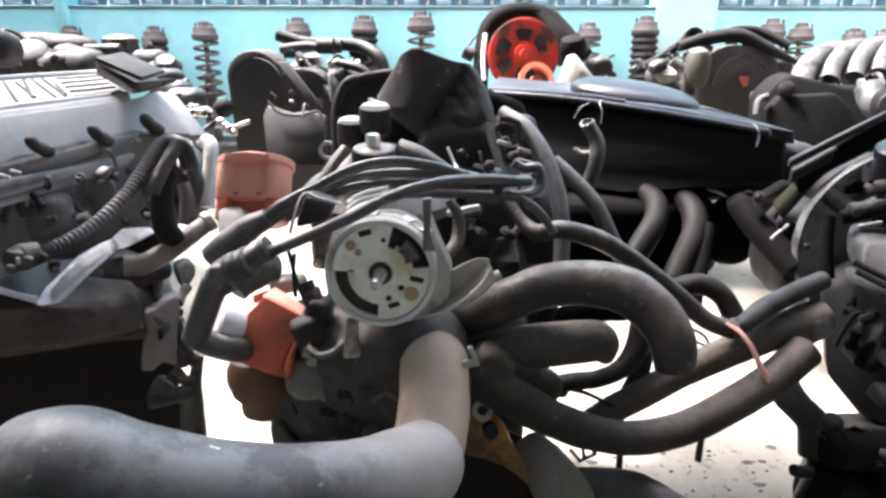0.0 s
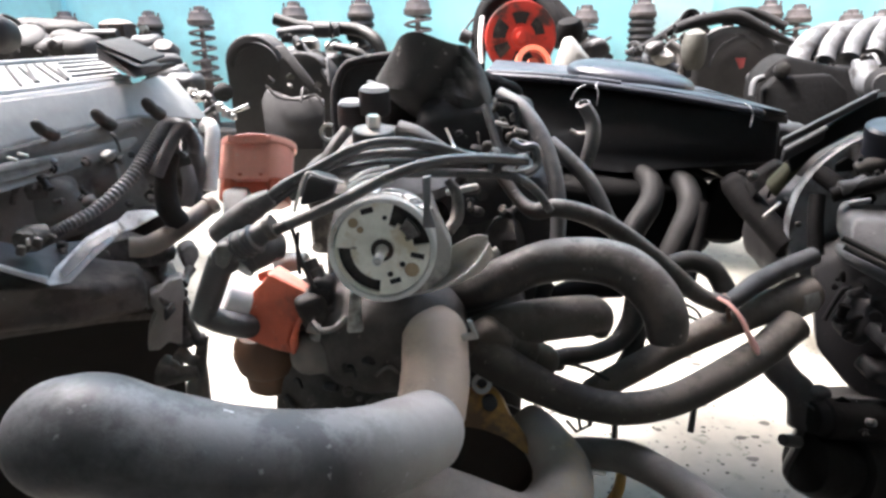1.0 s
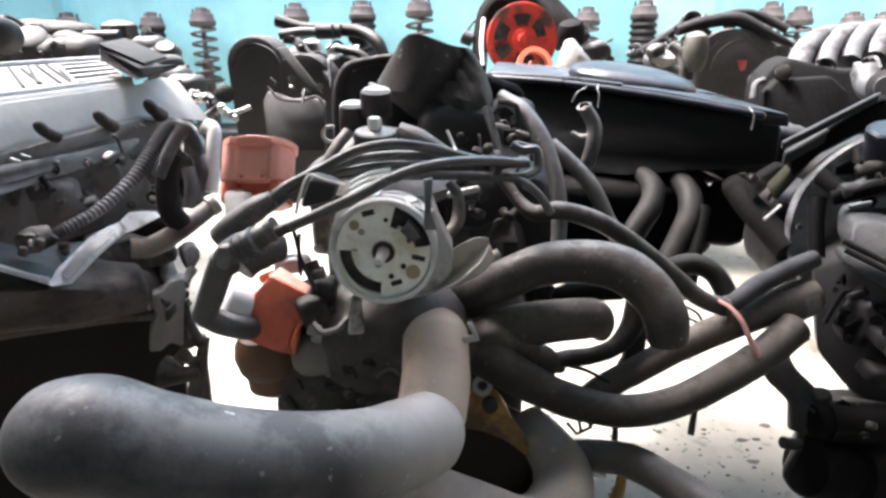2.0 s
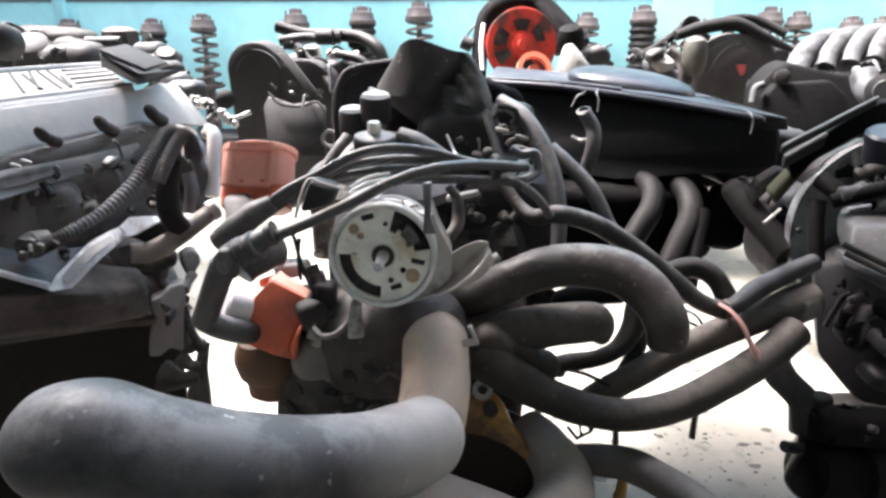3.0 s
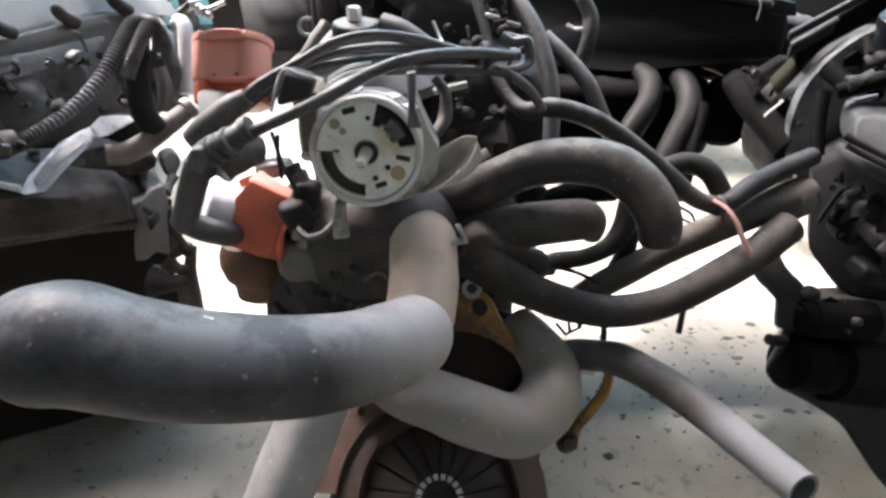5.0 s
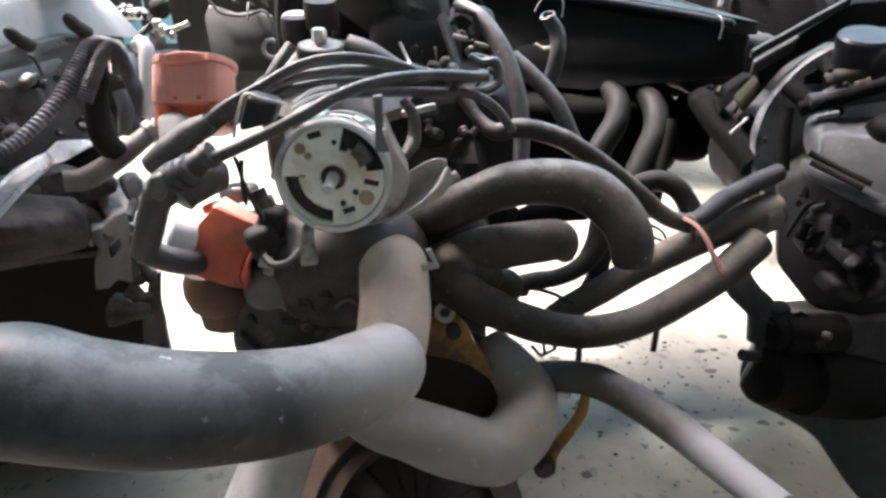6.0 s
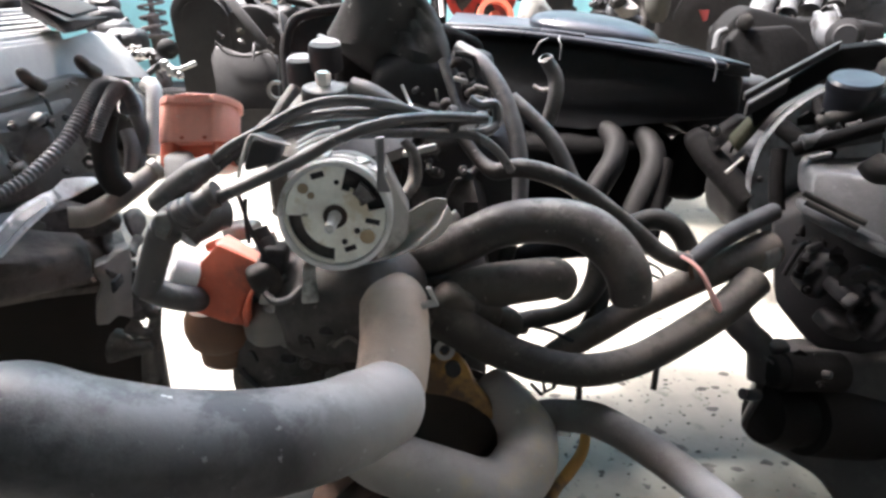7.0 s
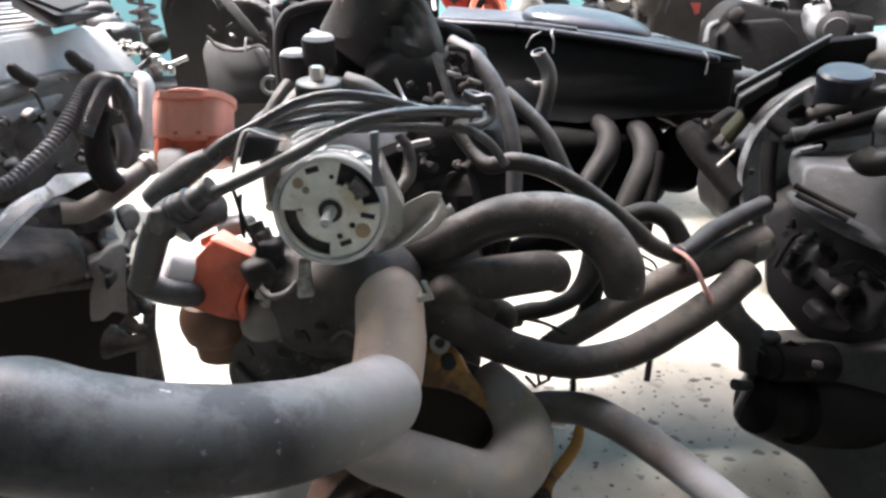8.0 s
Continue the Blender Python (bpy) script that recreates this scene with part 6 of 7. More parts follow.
    part("tie_loop", plate_arc((0.282, 0.536, 0.479), (0.9, -0.3, 0.3), 0.0125, 0.015, 0, 360, 0.004, 24), "brown", t)
    part("junction", casting((0.043, 0.478, 0.477), (0.036, 0.03, 0.034), (0, 35, 10), 4, 0.005, 78, cuts=10), "hose_dark", t, "grimy clamp lump at the hose joint")
    for q, s in (((0.069, 0.493, 0.462), (0.045, 0.03, 0.035)), ((0.094, 0.507, 0.443), (0.04, 0.03, 0.03)), ((0.113, 0.519, 0.430), (0.02, 0.02, 0.016))):
        part("junction", casting(q, s, (0, 20, 10), 3, 0.004, 79, cuts=7), "hose_dark", t)
    part("junction", casting((0.051, 0.499, 0.465), (0.05, 0.05, 0.05), (0, 10, 20), 3, 0.003, 70, cuts=10), "grimy", t, "grimy hose junction")
    part("rear_pipe", tube([(0.100, 0.568, 0.449), (0.105, 0.575, 0.468), (0.112, 0.582, 0.488)], 0.0085, 12), "rubber", t)
    part("rear_mass", casting((0.054, 0.583, 0.461), (0.055, 0.05, 0.05), (0, 4, 0), 4, 0.005, 73, cuts=9), "blackcast", t)
    part("corner_bracket", prism([(0.014, 0.413, 0.520), (0.024, 0.413, 0.522), (0.019, 0.417, 0.531), (0.023, 0.417, 0.531), (0.029, 0.412, 0.518), (0.015, 0.411, 0.516)], (0, 0.004, 0), 0.0008), "alu", t, "small bent metal bracket")

    # runners under the filter housing
    part("intake_runner", tube([(0.306, 0.900, 0.524), (0.309, 0.869, 0.520), (0.308, 0.847, 0.510), (0.298, 0.826, 0.494), (0.279, 0.807, 0.475), (0.252, 0.785, 0.438), (0.237, 0.771, 0.406)], [0.013, 0.0155, 0.0165, 0.017, 0.017, 0.0175, 0.018], 22, 8), "runner", t, "dark grey curved intake runner")
    part("intake_runner", tube([(0.358, 0.893, 0.518), (0.358, 0.858, 0.515), (0.356, 0.829, 0.504), (0.349, 0.807, 0.486), (0.332, 0.786, 0.464), (0.310, 0.764, 0.428), (0.294, 0.750, 0.396)], [0.013, 0.016, 0.017, 0.0175, 0.0175, 0.018, 0.0185], 22, 8), "runner", t, "dark grey curved intake runner")
    # added black filler over a bright sliver of floor
    part("rear_fill", casting((0.436, 0.885, 0.467), (0.075, 0.05, 0.1), (0, 8, 0), 4, 0.006, 74, cuts=8), "blackcast", t)
    part("stay", rod((0.368, 0.810, 0.500), (0.324, 0.721, 0.402), 0.01), "blackcast", t)

    # yellow tensioner plate and strap
    plate = part("tensioner_plate", prism([(0.021, 0.475, 0.421), (0.036, 0.477, 0.425), (0.050, 0.476, 0.423), (0.058, 0.471, 0.415), (0.064, 0.464, 0.402), (0.082, 0.451, 0.382), (0.082, 0.445, 0.371), (0.059, 0.458, 0.383), (0.038, 0.462, 0.390), (0.018, 0.464, 0.393)], (0.0, 0.012, 0.0), 0.003), "yellow", t, "yellow chromated tensioner plate")
    part("washer", plate_arc((0.037, 0.478, 0.432), (0, -1, 0.4), 0.005, 0.0095, 0, 360, 0.003, 22), "alu", plate, "grey washer")
    part("hole", lathe((0.044, 0.467, 0.418), (0, -1, 0.4), [(-0.006, 0.0072), (0.003, 0.0072)], 16), "plastic", plate)
    part("hole", lathe((0.037, 0.478, 0.432), (0, -1, 0.4), [(-0.006, 0.004), (0.003, 0.004)], 16), "plastic", plate)
    part("tensioner_drum", lathe((0.051, 0.487, 0.335), (0.1, -1, 0.5), [(-0.03, 0.05), (-0.01, 0.056), (0.0, 0.056), (0.001, 0.049), (-0.02, 0.046)], 36), "clutchmat", t, "dark drum behind the plate")
    part("drum_rim", plate_arc((0.051, 0.485, 0.337), (0.1, -1, 0.5), 0.05, 0.057, 190, 350, 0.004, 24), "rust_dark", t, "brown rim of the drum")
    part("tensioner_strap", tube([(0.166, 0.443, 0.359), (0.160, 0.430, 0.347), (0.146, 0.418, 0.336), (0.131, 0.409, 0.322), (0.125, 0.400, 0.306)], [0.0045, 0.005, 0.0055, 0.005, 0.007], 12, 6, flat=0.5), "yellow", t, "yellow curved strap")
    part("strap_bolt", hexbolt((0.121, 0.399, 0.314), (0.2, -1, 0.5), 0.007, 0.006), "rust_dark", t)
    part("pin", tube([(0.139, 0.443, 0.359), (0.151, 0.442, 0.357)], 0.0025, 8), "steel", t)


engine_distributor()


# ---- loose caps hanging on the leads ----
def upper_cap():
    t = thing("distributor_cap", (-0.1812, 0.5730, 0.5768), "pale orange distributor cap with a grey connector", "distributor cap", "orange caps")
    c = Vector((-0.1812, 0.5730, 0.5868))
    ax = Vector((0.0, 0.6, 1)).normalized()
    front = Vector((0.0, -1, 0.6)).normalized()

    def ring(outline, h):
        return [c + Vector((1, 0, 0)) * u + front * f + ax * h for u, f in outline]
    # two round columns with a recessed face between them
    hull = [(-0.033, -0.012), (-0.0345, 0.004), (-0.033, 0.016), (-0.027, 0.0235), (-0.02, 0.0235), (-0.0165, 0.0185), (0.0125, 0.0185), (0.017, 0.0235), (0.0245, 0.0225), (0.0315, 0.015), (0.034, 0.003), (0.032, -0.013), (0.018, -0.03), (-0.018, -0.03)]
    part("cap_body", prism(ring(hull, 0.012), ax * 0.035, 0.0025), "orange_pale", t, "pale orange cap body with a recessed front face")
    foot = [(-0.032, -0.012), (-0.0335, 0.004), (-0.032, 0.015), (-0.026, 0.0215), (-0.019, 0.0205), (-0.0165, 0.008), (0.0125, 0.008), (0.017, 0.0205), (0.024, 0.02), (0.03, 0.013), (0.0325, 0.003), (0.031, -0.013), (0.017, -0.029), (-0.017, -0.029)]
    # shade below the front face is painted with the darker orange
    part("cap_foot", prism(ring(foot, -0.008), ax * 0.021, 0.002), "orange", t, "cap foot in darker orange for its shade")
    lid = [(0.0365 * math.cos(radians(a)), 0.0345 * math.sin(radians(a))) for a in range(126, 414, 12)]
    lid += [(0.0195, 0.0285), (0.0135, 0.0245), (-0.0165, 0.0245), (-0.021, 0.0275)]
    part("cap_lid", prism(ring(lid, 0.0465), ax * 0.0065, 0.0022, seg=3), "orange_pale", t, "thin orange lid notched at the front")
    part("lid_crown", lathe(c + ax * 0.0525, ax, [(0, 0.031), (0.0012, 0.0295), (0.0032, 0.02), (0.0042, 0.008)], 40), "orange_pale", t, "slightly domed top of the lid")
    for u in (-0.0115, 0.0085):
        part("cap_pip", casting(c + Vector((u, 0, 0)) + front * 0.019 + ax * 0.0165, (0.004, 0.004, 0.003), (0, 0, 0), 2.5, 0.0002, 1, cuts=3), "orange", t)
    part("grey_connector", prism([(-0.2060, 0.5450, 0.5996), (-0.1853, 0.5450, 0.5985), (-0.1755, 0.5300, 0.5888), (-0.1823, 0.5150, 0.5796), (-0.1993, 0.5200, 0.5801)], (0, 0.022, 0), 0.004), "grey_plug", t, "grey plastic connector")
    part("lead_boot", tube([(-0.186, 0.473, 0.582), (-0.171, 0.472, 0.594), (-0.154, 0.476, 0.606), (-0.140, 0.479, 0.614)], [0.0105, 0.0112, 0.0105, 0.007], 18), "boot", t, "thick black rubber boot")
    return t


def lower_cap():
    t = thing("distributor_cap", (-0.154, 0.469, 0.471), "orange distributor cap with leads plugged in, brown underside", "distributor cap", "orange caps")
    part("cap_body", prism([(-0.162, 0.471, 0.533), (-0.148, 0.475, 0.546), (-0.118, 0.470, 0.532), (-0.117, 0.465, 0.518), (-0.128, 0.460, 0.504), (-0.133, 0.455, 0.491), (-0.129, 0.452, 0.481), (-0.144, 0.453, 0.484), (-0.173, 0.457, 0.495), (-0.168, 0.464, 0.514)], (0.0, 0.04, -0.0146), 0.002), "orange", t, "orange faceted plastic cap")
    part("cap_top", prism([(-0.152, 0.480, 0.544), (-0.146, 0.497, 0.545), (-0.120, 0.491, 0.529), (-0.117, 0.470, 0.531)], (0.0, 0.005, -0.002), 0.0015), "orange_pale", t, "pale orange upper edge")
    part("cap_flange", prism([(-0.129, 0.447, 0.482), (-0.131, 0.451, 0.493), (-0.126, 0.456, 0.506), (-0.118, 0.460, 0.518), (-0.114, 0.460, 0.517), (-0.123, 0.454, 0.503), (-0.125, 0.447, 0.483)], (0, 0.012, 0), 0.002), "orange", t)
    part("cap_corner", prism([(-0.162, 0.487, 0.533), (-0.164, 0.489, 0.540), (-0.154, 0.491, 0.544), (-0.151, 0.488, 0.537)], (0, 0.02, -0.007), 0.002), "orange", t)
    part("underside", lathe((-0.165, 0.499, 0.479), (0.1, 0.0, -1), [(0, 0.026), (0.01, 0.032), (0.02, 0.034), (0.034, 0.032), (0.04, 0.027), (0.055, 0.0275), (0.06, 0.022), (0.062, 0.01)], 36), "brown", t, "brown bakelite underside")
    part("white_plug", rod((-0.188, 0.468, 0.527), (-0.170, 0.476, 0.517), 0.0165, 0.0155, 24), "white", t, "white plastic plug")
    part("white_plug_ring", rod((-0.173, 0.468, 0.511), (-0.170, 0.470, 0.517), 0.006), "cream", t)
    for pts, r in ((((-0.132, 0.434, 0.602), (-0.148, 0.434, 0.592), (-0.165, 0.436, 0.583), (-0.171, 0.437, 0.571)), (0.007, 0.0105, 0.0108, 0.011)),
                   (((-0.171, 0.439, 0.577), (-0.182, 0.442, 0.556), (-0.193, 0.444, 0.532), (-0.198, 0.446, 0.522)), (0.011, 0.0105, 0.01, 0.0105)),
                   (((-0.199, 0.446, 0.524), (-0.187, 0.449, 0.516), (-0.173, 0.453, 0.509), (-0.164, 0.469, 0.499)), (0.0095, 0.0105, 0.0108, 0.0108)),
                   (((-0.164, 0.442, 0.571), (-0.157, 0.450, 0.577), (-0.144, 0.456, 0.579), (-0.133, 0.465, 0.576)), (0.017, 0.0185, 0.016, 0.011))):
        part("lead_boot", tube(pts, r, 18), "boot", t, "black rubber lead boot")
    part("boot_clip", prism([(-0.170, 0.423, 0.593), (-0.159, 0.424, 0.595), (-0.158, 0.420, 0.585), (-0.165, 0.421, 0.573), (-0.173, 0.423, 0.577)], (0, 0.012, 0), 0.003), "alu_dark", t, "grey plastic clip")
    part("small_clamp", lathe((-0.132, 0.432, 0.603), (1, 0.0, 0.4), [(0, 0.0095), (0.006, 0.0095)], 16), "alu_dark", t)
    for pts in (((-0.118, 0.469, 0.587), (-0.119, 0.464, 0.572), (-0.117, 0.457, 0.554)), ((-0.123, 0.470, 0.589), (-0.115, 0.460, 0.563), (-0.105, 0.453, 0.543))):
        part("thin_wire", tube(pts, 0.0018, 6), "plastic", t)
    for k, q in enumerate(((-0.144, 0.432, 0.594), (-0.151, 0.433, 0.590), (-0.158, 0.434, 0.587))):
        part("boot_ring", lathe(q, (0.8, -0.05, 0.45), [(0, 0.0105), (0.0008, 0.0118), (0.0028, 0.0118), (0.0036, 0.0105)], 20), "boot", t)
    part("ring_clamp", tube([(-0.108, 0.448, 0.514), (-0.100, 0.441, 0.510), (-0.088, 0.442, 0.512), (-0.079, 0.449, 0.518)], 0.0028, 8), "alu_dark", t, "thin metal ring clamp")
    for p0, p1, r0, mt in (((-0.117, 0.489, 0.553), (-0.105, 0.479, 0.527), 0.008, "plastic"), ((-0.110, 0.481, 0.546), (-0.102, 0.471, 0.534), 0.007, "rubber"), ((-0.117, 0.465, 0.516), (-0.108, 0.462, 0.510), 0.007, "alu_dark"), ((-0.110, 0.468, 0.511), (-0.097, 0.475, 0.516), 0.006, "alu_dark"), ((-0.115, 0.460, 0.504), (-0.106, 0.459, 0.501), 0.006, "alu")):
        part("plug_piece", rod(p0, p1, r0, r0 * 0.8, 12), mt, t)
    part("plug_plate", prism([(-0.117, 0.501, 0.543), (-0.108, 0.501, 0.544), (-0.103, 0.497, 0.531), (-0.110, 0.493, 0.520)], (0, 0.004, 0), 0.001), "alu", t, "small pale metal plate")
    part("pale_lump", casting((-0.144, 0.534, 0.532), (0.035, 0.02, 0.016), (0, -10, 0), 3, 0.003, 7, cuts=7), "alu_clean", t, "pale dirty casting")
    part("tail_wire", tube([(-0.144, 0.465, 0.429), (-0.136, 0.461, 0.420), (-0.126, 0.458, 0.410)], 0.003, 8), "plastic", t)


upper_cap()
lower_cap()


# ---- air filter housing ----
def filter_housing():
    t = thing("air_filter_housing", (0.300, 0.920, 0.511), "long black plastic air filter housing with glossy lid", "air filter")
    p = [(0.073, 1.027, 0.659), (0.193, 0.973, 0.655), (0.335, 0.914, 0.640), (0.441, 0.866, 0.624), (0.493, 0.862, 0.615)]
    part("tub", prism([(0.090, 1.022, 0.644), (0.194, 0.974, 0.643), (0.336, 0.916, 0.630), (0.443, 0.868, 0.614), (0.487, 0.864, 0.605), (0.482, 0.849, 0.549), (0.418, 0.857, 0.542), (0.273, 0.893, 0.523), (0.160, 0.946, 0.523), (0.095, 0.985, 0.542)], (0.05, 0.2, 0), 0.008), "tub", t, "matt black plastic tub")
    lid = part("lid", prism([(0.073, 1.022, 0.658), (0.192, 0.967, 0.654), (0.333, 0.909, 0.639), (0.438, 0.860, 0.624), (0.491, 0.862, 0.614), (0.449, 1.068, 0.624), (0.287, 1.183, 0.647), (0.105, 1.198, 0.661)], (0, 0, 0.006), 0.002), "lid", t, "glossy black lid with a bluish sheen")
    part("lid_rim", tube([(0.075, 1.019, 0.656), (0.191, 0.964, 0.652), (0.332, 0.906, 0.637), (0.437, 0.857, 0.622), (0.449, 0.857, 0.619)], 0.0055, 10, 6), "lid", lid)
    part("lid_rim", tube([(0.075, 1.021, 0.661), (0.193, 0.974, 0.658), (0.273, 0.939, 0.651)], 0.0045, 10, 6), "lid", lid)
    part("lid_dome", casting((0.317, 1.045, 0.648), (0.21, 0.16, 0.05), (0, 8, -20), 2.2, 0.0005, 1, cuts=14), "lid", lid, "raised dome of the lid")
    part("end_tab", prism([(0.449, 0.866, 0.626), (0.462, 0.864, 0.618), (0.493, 0.863, 0.616), (0.493, 0.858, 0.603), (0.449, 0.859, 0.607)], (0, 0.05, 0), 0.003), "plastic", t)
    for pts in (((0.199, 0.941, 0.627), (0.207, 0.941, 0.642), (0.219, 0.944, 0.648), (0.231, 0.960, 0.650)), ((0.235, 0.923, 0.621), (0.236, 0.924, 0.638), (0.234, 0.934, 0.650), (0.247, 0.961, 0.653)), ((0.431, 0.842, 0.602), (0.433, 0.844, 0.618), (0.431, 0.851, 0.628), (0.436, 0.878, 0.629))):
        part("wire_clip", tube(pts, 0.0013, 8), "pipe_grey", t, "thin bright wire clip")
    part("inlet_hose", tube([(0.189, 0.806, 0.637), (0.200, 0.800, 0.618), (0.2, 0.792, 0.596), (0.195, 0.793, 0.569), (0.189, 0.796, 0.549)], [0.009, 0.0096, 0.0098, 0.0096, 0.009], 20), "boot", t, "short grey rubber hose stub")
    part("hose_mouth", lathe((0.188, 0.807, 0.638), (-0.35, -0.35, 1), [(0, 0.0094), (0.003, 0.0098), (0.004, 0.007), (-0.004, 0.006)], 20), "boot", t)
    part("lever", tube([(0.182, 0.846, 0.599), (0.192, 0.844, 0.594), (0.202, 0.834, 0.596)], 0.0028, 8), "alu", t)
    part("lower_shell", casting((0.487, 0.936, 0.553), (0.14, 0.12, 0.09), (0, 0, 0), 5, 0.004, 5), "plastic", t)


filter_housing()


# ---- clutch on the floor ----
def clutch():
    c = Vector((0.003, 0.500, 0.103))
    ax = Vector((0.02, -0.6, 0.8)).normalized()
    t = thing("clutch_pressure_plate", (c.x, c.y, 0), "rusty clutch pressure plate lying tilted on the floor", "clutch")
    part("cover_rim", lathe(c - ax * 0.03571, ax, [(0, 0.1286), (0.002381, 0.1381), (0.009524, 0.1393), (0.01429, 0.1333), (0.02857, 0.119), (0.03571, 0.1095), (0.0369, 0.1), (0.02381, 0.09524), (0.0119, 0.09524)], 60), "rust_dark", t, "rusty pressed steel cover")
    part("pressure_ring", lathe(c - ax * 0.04167, ax, [(0, 0.08333), (0.004762, 0.1274), (0.01429, 0.1274), (0.01905, 0.08929)], 48), "rust_dark", t)
    n = 18
    x, y, z = frame_of(ax)
    for k in range(n):
        g = 2 * math.pi * k / n
        d, s = x * math.cos(g) + y * math.sin(g), -x * math.sin(g) + y * math.cos(g)
        p0, p1 = c + d * 0.09286 - ax * 0.01667, c + d * 0.0235 + ax * 0.004762
        pts = [p0 - s * 0.0146, p0 + s * 0.0146, p1 + s * 0.0032, p1 - s * 0.0032]
        fi = part("finger", prism(pts, ax * 0.002976, 0.0005952), "clutchmat", t, "dark spring steel finger with a bright tip")
        q = [p1 + d * 0.006 - s * 0.0034, p1 + d * 0.006 + s * 0.0034, p1 - d * 0.00119 + s * 0.0028, p1 - d * 0.00119 - s * 0.0028]
        part("finger_tip", prism([v + ax * 0.002381 for v in q], ax * 0.002381, 0.0004762), "steel", fi)
    part("release_hole", lathe(c - ax * 0.01429, ax, [(0, 0.022), (0.00119, 0.022)], 24), "plastic", t)
    part("mount_ear", plate_arc(c - ax * 0.012, ax, 0.128, 0.158, 92, 176, 0.014, 24), "rust", t, "pinkish rusty mounting flange with a bolt hole")
    x, y, z = frame_of(ax)
    part("ear_hole", lathe(c + (x * math.cos(radians(133)) + y * math.sin(radians(133))) * 0.146 - ax * 0.002, ax, [(0, 0.0055), (0.0055, 0.0055)], 16), "plastic", t)
    part("rear_housing", casting((c.x + 0.02, c.y + 0.11, 0.07), (0.24, 0.1, 0.14), (20, 0, 0), 4, 0.004, 91), "rust_dark", t)


clutch()


# ---- the engine with the toothed ring ----
def engine_ring():
    t = thing("car_engine", (0.6, 0.78, 0), "used dark engine with ring gear, belts and grey casing", "engine", "engines in the front row")
    c, ax = Vector((0.542, 0.677, 0.514)), Vector((-0.25, -1, 0.12)).normalized()
    ring = part("ring_gear", lathe(c - ax * 0.012, ax, [(0, 0.092), (0.001, 0.118), (0.012, 0.12), (0.022, 0.117), (0.024, 0.091), (0.012, 0.088)], 64), "ring_steel", t, "worn grey steel ring")
    part("ring_web", lathe(c - ax * 0.02, ax, [(0, 0.08), (0.004, 0.09), (0.008, 0.08), (0.01, 0.03)], 40), "iron", ring)
    for k in range(3):
        g = radians(120 + 30 * k)
        x, y, z = frame_of(ax)
        q = c + (x * math.cos(g) + y * math.sin(g)) * 0.108 + ax * 0.012
        part("rivet", lathe(q, ax, [(0, 0.004), (0.002, 0.0035), (0.003, 0.0015)], 14), "bluegrey", ring)
    # long bars of the belt cover
    for p0, p1, th, r in (((0.417, 0.732, 0.607), (0.505, 0.711, 0.668), 0.006, 0.0026), ((0.417, 0.723, 0.596), (0.458, 0.717, 0.625), 0.01, 0.004)):
        a, b = Vector(p0), Vector(p1)
        n = Vector((0, 0.0, -th))
        part("belt_cover_bar", prism([a, b, b + n * 1.6, a + n * 1.6], (0.004, 0.012, 0), 0.002), "plastic", t, "black plastic belt cover bar")
        part("bar_edge", tube([a, a.lerp(b, 0.5), b], r, 8, 3, flat=0.7), "casing", t, "dusty edge of the bar")
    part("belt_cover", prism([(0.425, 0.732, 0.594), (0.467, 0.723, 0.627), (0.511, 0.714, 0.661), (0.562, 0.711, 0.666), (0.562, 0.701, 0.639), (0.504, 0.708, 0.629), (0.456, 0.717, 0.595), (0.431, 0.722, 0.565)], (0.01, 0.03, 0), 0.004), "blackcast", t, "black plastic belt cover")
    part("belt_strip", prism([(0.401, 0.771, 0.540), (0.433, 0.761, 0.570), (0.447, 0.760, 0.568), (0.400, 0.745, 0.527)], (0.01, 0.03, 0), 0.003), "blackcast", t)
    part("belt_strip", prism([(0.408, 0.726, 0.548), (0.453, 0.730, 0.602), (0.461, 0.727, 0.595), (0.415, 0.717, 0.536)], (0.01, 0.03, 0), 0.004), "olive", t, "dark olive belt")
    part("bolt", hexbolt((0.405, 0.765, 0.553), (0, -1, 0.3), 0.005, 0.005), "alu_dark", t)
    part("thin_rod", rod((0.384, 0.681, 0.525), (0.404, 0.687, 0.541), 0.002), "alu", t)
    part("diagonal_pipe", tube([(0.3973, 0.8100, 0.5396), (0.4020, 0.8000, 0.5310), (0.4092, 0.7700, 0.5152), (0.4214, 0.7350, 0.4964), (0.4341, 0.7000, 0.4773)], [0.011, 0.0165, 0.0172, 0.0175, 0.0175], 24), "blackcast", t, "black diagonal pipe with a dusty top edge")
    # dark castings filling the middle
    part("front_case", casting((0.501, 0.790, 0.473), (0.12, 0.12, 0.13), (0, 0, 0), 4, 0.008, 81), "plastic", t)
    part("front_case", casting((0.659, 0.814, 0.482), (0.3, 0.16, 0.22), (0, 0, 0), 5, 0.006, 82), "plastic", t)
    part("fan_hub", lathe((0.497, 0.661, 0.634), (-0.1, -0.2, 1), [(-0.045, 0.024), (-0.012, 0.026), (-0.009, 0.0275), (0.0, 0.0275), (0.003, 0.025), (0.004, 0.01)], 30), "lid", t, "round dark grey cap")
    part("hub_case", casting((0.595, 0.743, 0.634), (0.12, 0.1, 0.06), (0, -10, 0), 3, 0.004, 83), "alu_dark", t)
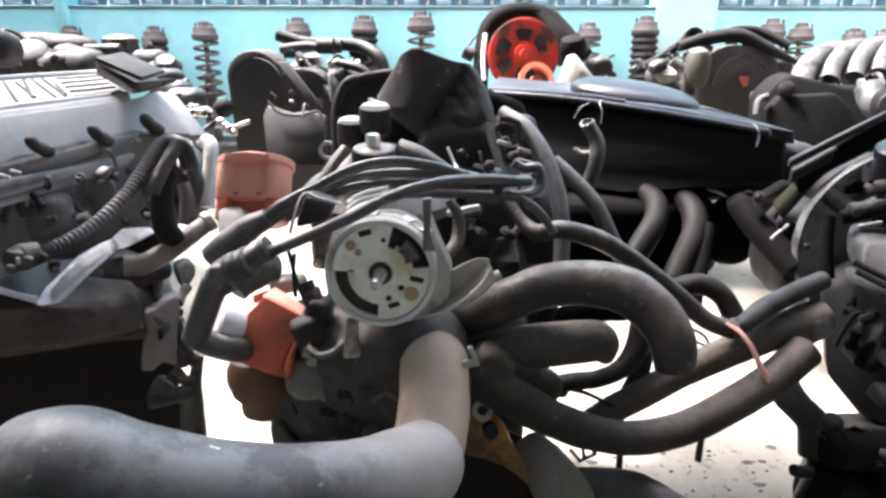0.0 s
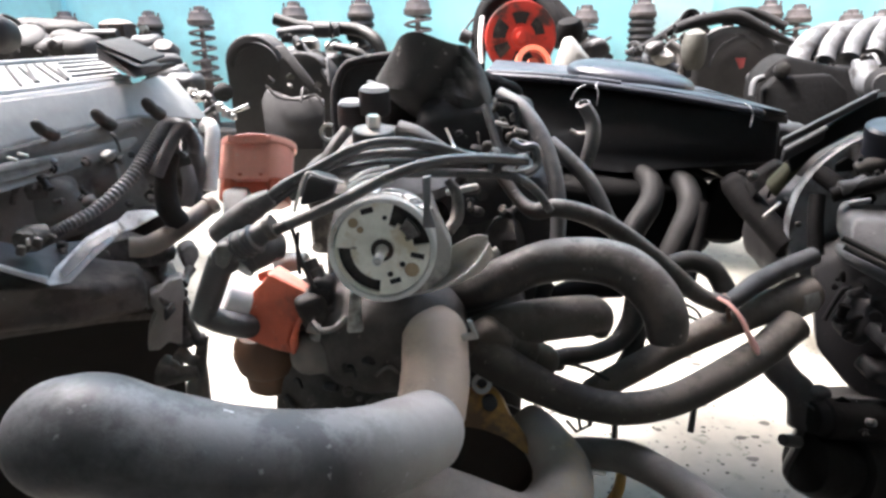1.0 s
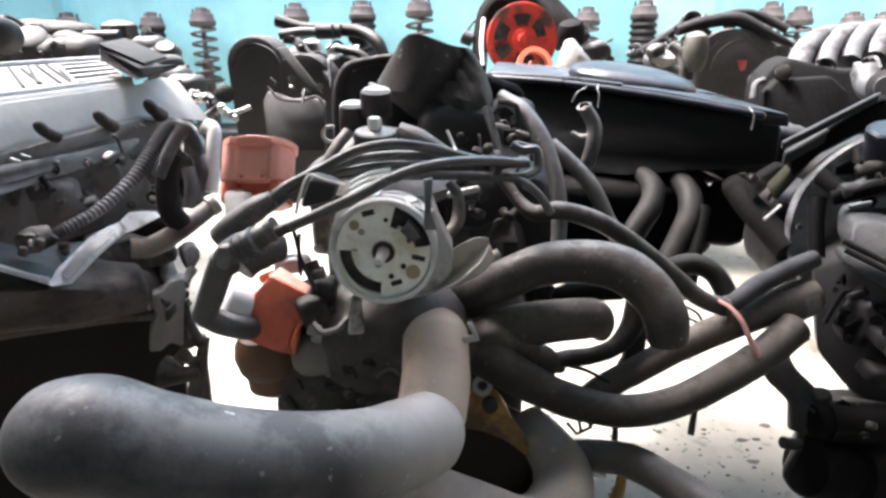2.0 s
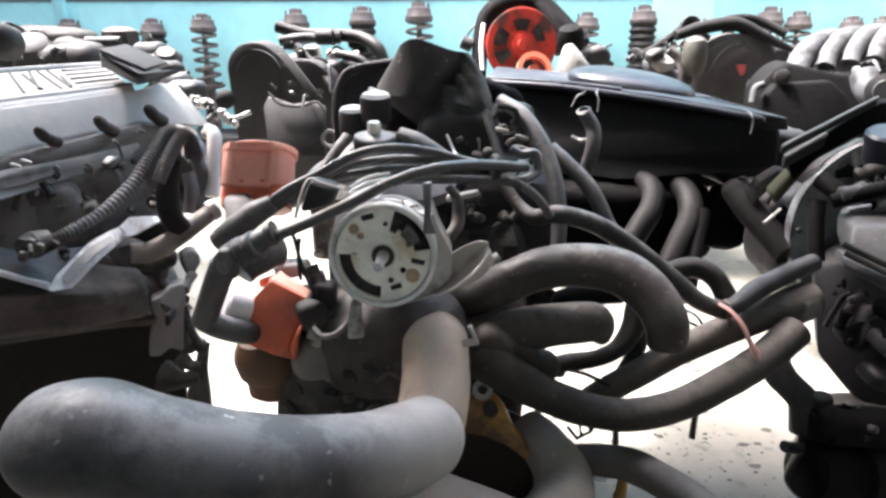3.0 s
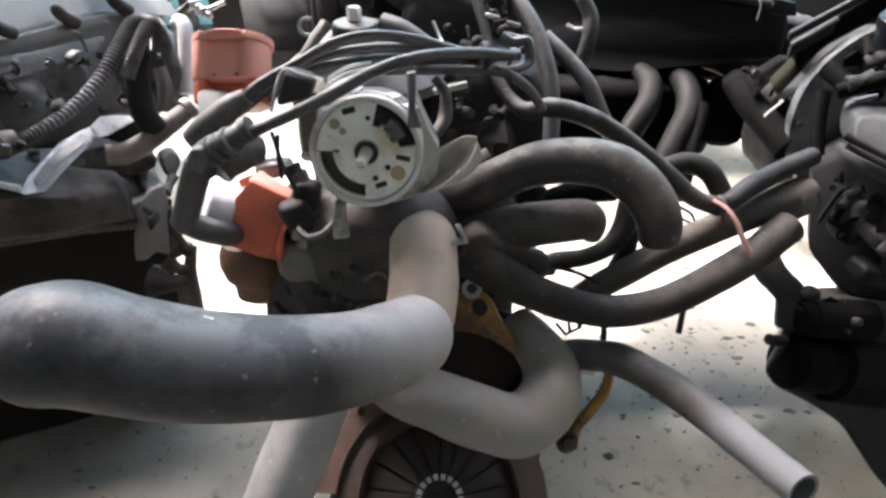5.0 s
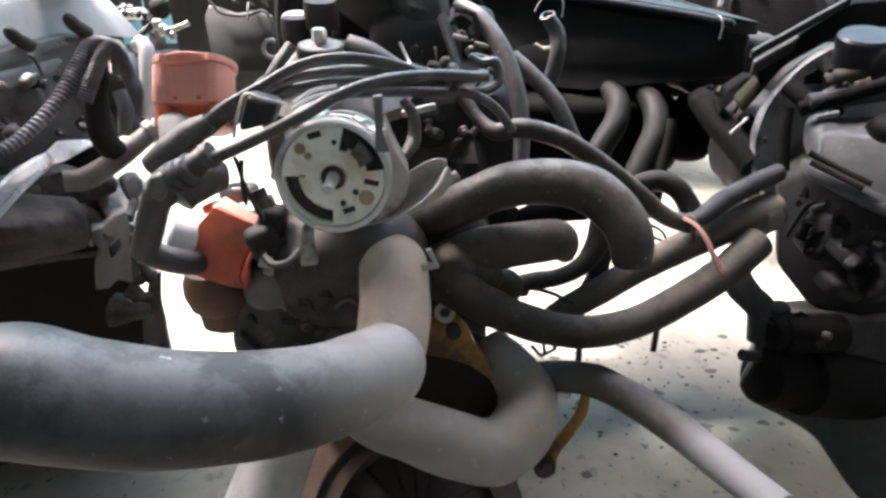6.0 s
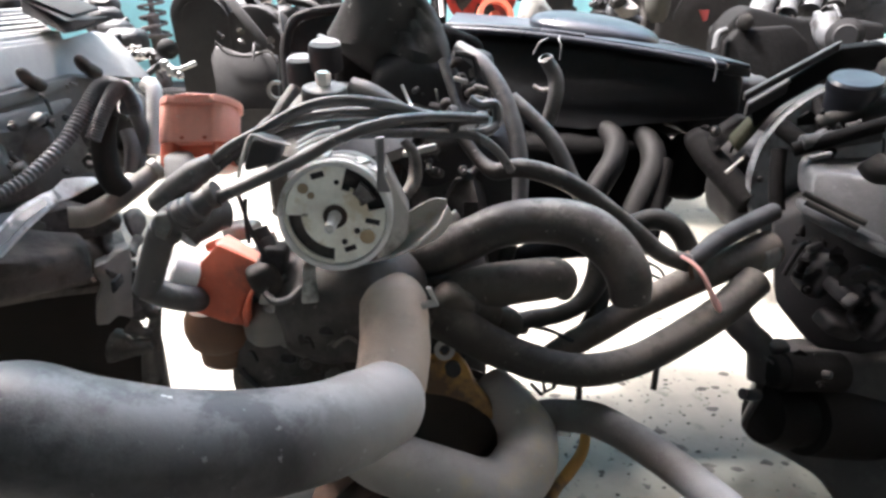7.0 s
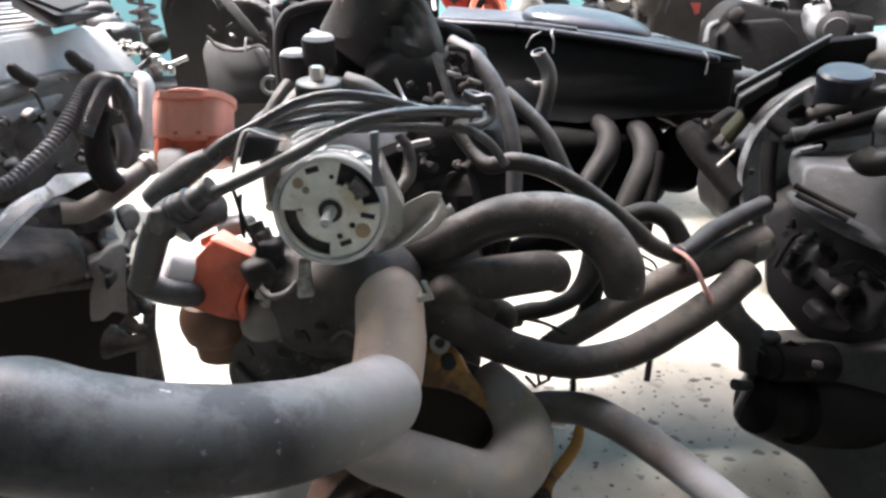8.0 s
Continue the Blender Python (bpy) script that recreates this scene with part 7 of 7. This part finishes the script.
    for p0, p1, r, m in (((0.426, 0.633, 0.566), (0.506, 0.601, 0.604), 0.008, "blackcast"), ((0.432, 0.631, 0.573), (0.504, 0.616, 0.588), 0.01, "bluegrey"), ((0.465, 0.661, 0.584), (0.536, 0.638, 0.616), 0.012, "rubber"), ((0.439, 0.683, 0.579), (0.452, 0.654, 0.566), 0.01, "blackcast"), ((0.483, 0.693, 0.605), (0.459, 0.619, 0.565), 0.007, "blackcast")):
        part("linkage_rod", rod(p0, p1, r, seg=14), m, t)
    part("steel_clip", prism([(0.424, 0.601, 0.568), (0.448, 0.601, 0.573), (0.447, 0.599, 0.568), (0.427, 0.599, 0.564)], (0, 0.004, 0), 0.001), "pipe_grey", t)
    part("black_grommet", tube([(0.448, 0.549, 0.579), (0.452, 0.539, 0.572), (0.464, 0.534, 0.574), (0.480, 0.534, 0.577)], 0.012, 14), "rubber", t)
    part("pale_boss", lathe((0.510, 0.598, 0.598), (-0.5, -1, 0.2), [(0, 0.014), (0.02, 0.013), (0.026, 0.008)], 20), "pipe_grey", t)
    clutter(t, (0.453, 0.666, 0.592), (0.514, 0.604, 0.588), 14, 0.018, 71, ("blackcast", "plastic", "bluegrey"))
    clutter(t, (0.407, 0.807, 0.522), (0.466, 0.736, 0.501), 12, 0.02, 72, ("blackcast", "plastic"))
    clutter(t, (0.420, 0.555, 0.451), (0.483, 0.495, 0.429), 12, 0.022, 73, ("blackcast", "plastic"))
    # grey casing with grooves
    case = part("side_casing", prism([(0.420, 0.579, 0.546), (0.427, 0.588, 0.554), (0.438, 0.589, 0.557), (0.453, 0.571, 0.557), (0.480, 0.545, 0.566), (0.511, 0.536, 0.576), (0.495, 0.460, 0.474), (0.453, 0.488, 0.502), (0.437, 0.514, 0.506), (0.417, 0.557, 0.522), (0.415, 0.567, 0.532)], (0.02, 0.06, 0), 0.012, seg=3), "casing", t, "grey oily cast casing with two grooves")
    # no grooves are cut: black tubes paint their shade
    for p in (((0.394, 0.554, 0.547), (0.415, 0.537, 0.538), (0.435, 0.514, 0.530)), ((0.394, 0.548, 0.540), (0.413, 0.531, 0.532), (0.429, 0.515, 0.525))):
        part("groove_line", tube(p, 0.0035, 8), "rubber", case, "dark tube drawn as a groove in the casing")
    part("casing_ledge", prism([(0.400, 0.557, 0.532), (0.434, 0.515, 0.520), (0.450, 0.489, 0.514), (0.448, 0.489, 0.502), (0.432, 0.514, 0.506), (0.399, 0.555, 0.521)], (0.01, 0.03, 0), 0.004), "bluegrey", case)
    part("post", tube([(0.423, 0.651, 0.561), (0.418, 0.637, 0.536), (0.416, 0.619, 0.502)], 0.0085, 12), "blackcast", t)
    # block and lower parts
    # block kept near-black, deep shade included in its colour
    part("block", prism([(0.426, 0.645, 0.484), (0.457, 0.633, 0.510), (0.516, 0.541, 0.492), (0.516, 0.502, 0.386), (0.481, 0.550, 0.343), (0.457, 0.576, 0.354), (0.425, 0.600, 0.391)], (0.16, 0.2, 0), 0.015), "tub", t, "near-black engine block, shade put into its colour")
    for q, s in (((0.442, 0.565, 0.451), (0.02, 0.04, 0.05)), ((0.461, 0.536, 0.442), (0.05, 0.04, 0.018)), ((0.471, 0.509, 0.434), (0.02, 0.04, 0.05)), ((0.455, 0.531, 0.407), (0.05, 0.03, 0.018))):
        part("block_boss", casting(q, s, (10, 20, 10), 5, 0.003, 85, cuts=8), "tub", t)
    clutter(t, (0.417, 0.595, 0.486), (0.484, 0.504, 0.449), 18, 0.018, 75, ("tub", "plastic", "blackcast"))
    part("sump", prism([(0.66, 0.78, 0.0), (0.64, 0.78, 0.05), (0.61, 0.77, 0.28), (0.7, 0.7, 0.42), (1.05, 0.6, 0.48), (1.05, 0.6, 0.0)], (0.19, 0.22, 0), 0.015), "blackcast", t, "black sump standing on the floor")
    part("hanging_arm", tube([(0.364, 0.574, 0.407), (0.364, 0.559, 0.395), (0.370, 0.546, 0.388), (0.379, 0.532, 0.378), (0.385, 0.521, 0.351)], [0.014, 0.016, 0.015, 0.016, 0.02], 16), "plastic", t, "black hanging arm")
    alt = part("starter_motor", prism([(0.380, 0.530, 0.369), (0.371, 0.519, 0.350), (0.366, 0.509, 0.333), (0.354, 0.502, 0.302), (0.369, 0.500, 0.280), (0.412, 0.488, 0.261), (0.444, 0.477, 0.243), (0.466, 0.434, 0.209), (0.514, 0.363, 0.169), (0.590, 0.525, 0.362), (0.422, 0.532, 0.372)], (0.07, 0.1, -0.05), 0.01, seg=3), "plastic", t, "black starter motor hanging low on the engine")
    part("starter_nose", lathe((0.370, 0.496, 0.322), (0.9, 0.1, -0.25), [(0, 0.012), (0.004, 0.03), (0.03, 0.034), (0.032, 0.03), (0.05, 0.03), (0.054, 0.038), (0.16, 0.038)], 28), "blackcast", alt, "round black starter barrel")
    part("solenoid", lathe((0.374, 0.507, 0.369), (0.95, 0.05, -0.1), [(0, 0.008), (0.002, 0.016), (0.012, 0.018), (0.014, 0.021), (0.08, 0.021)], 24), "blackcast", alt, "small black solenoid barrel")
    clutter(t, (0.368, 0.523, 0.376), (0.426, 0.470, 0.386), 5, 0.016, 74, ("blackcast", "plastic"))
    part("terminal", rod((0.345, 0.496, 0.350), (0.367, 0.502, 0.342), 0.006), "plastic", alt)
    part("terminal", casting((0.389, 0.524, 0.387), (0.022, 0.02, 0.014), (0, 0, 0), 3, 0.002, 3, cuts=6), "plastic", alt)
    part("terminal_screw", rod((0.421, 0.512, 0.382), (0.426, 0.511, 0.381), 0.003), "steel", alt)


engine_ring()
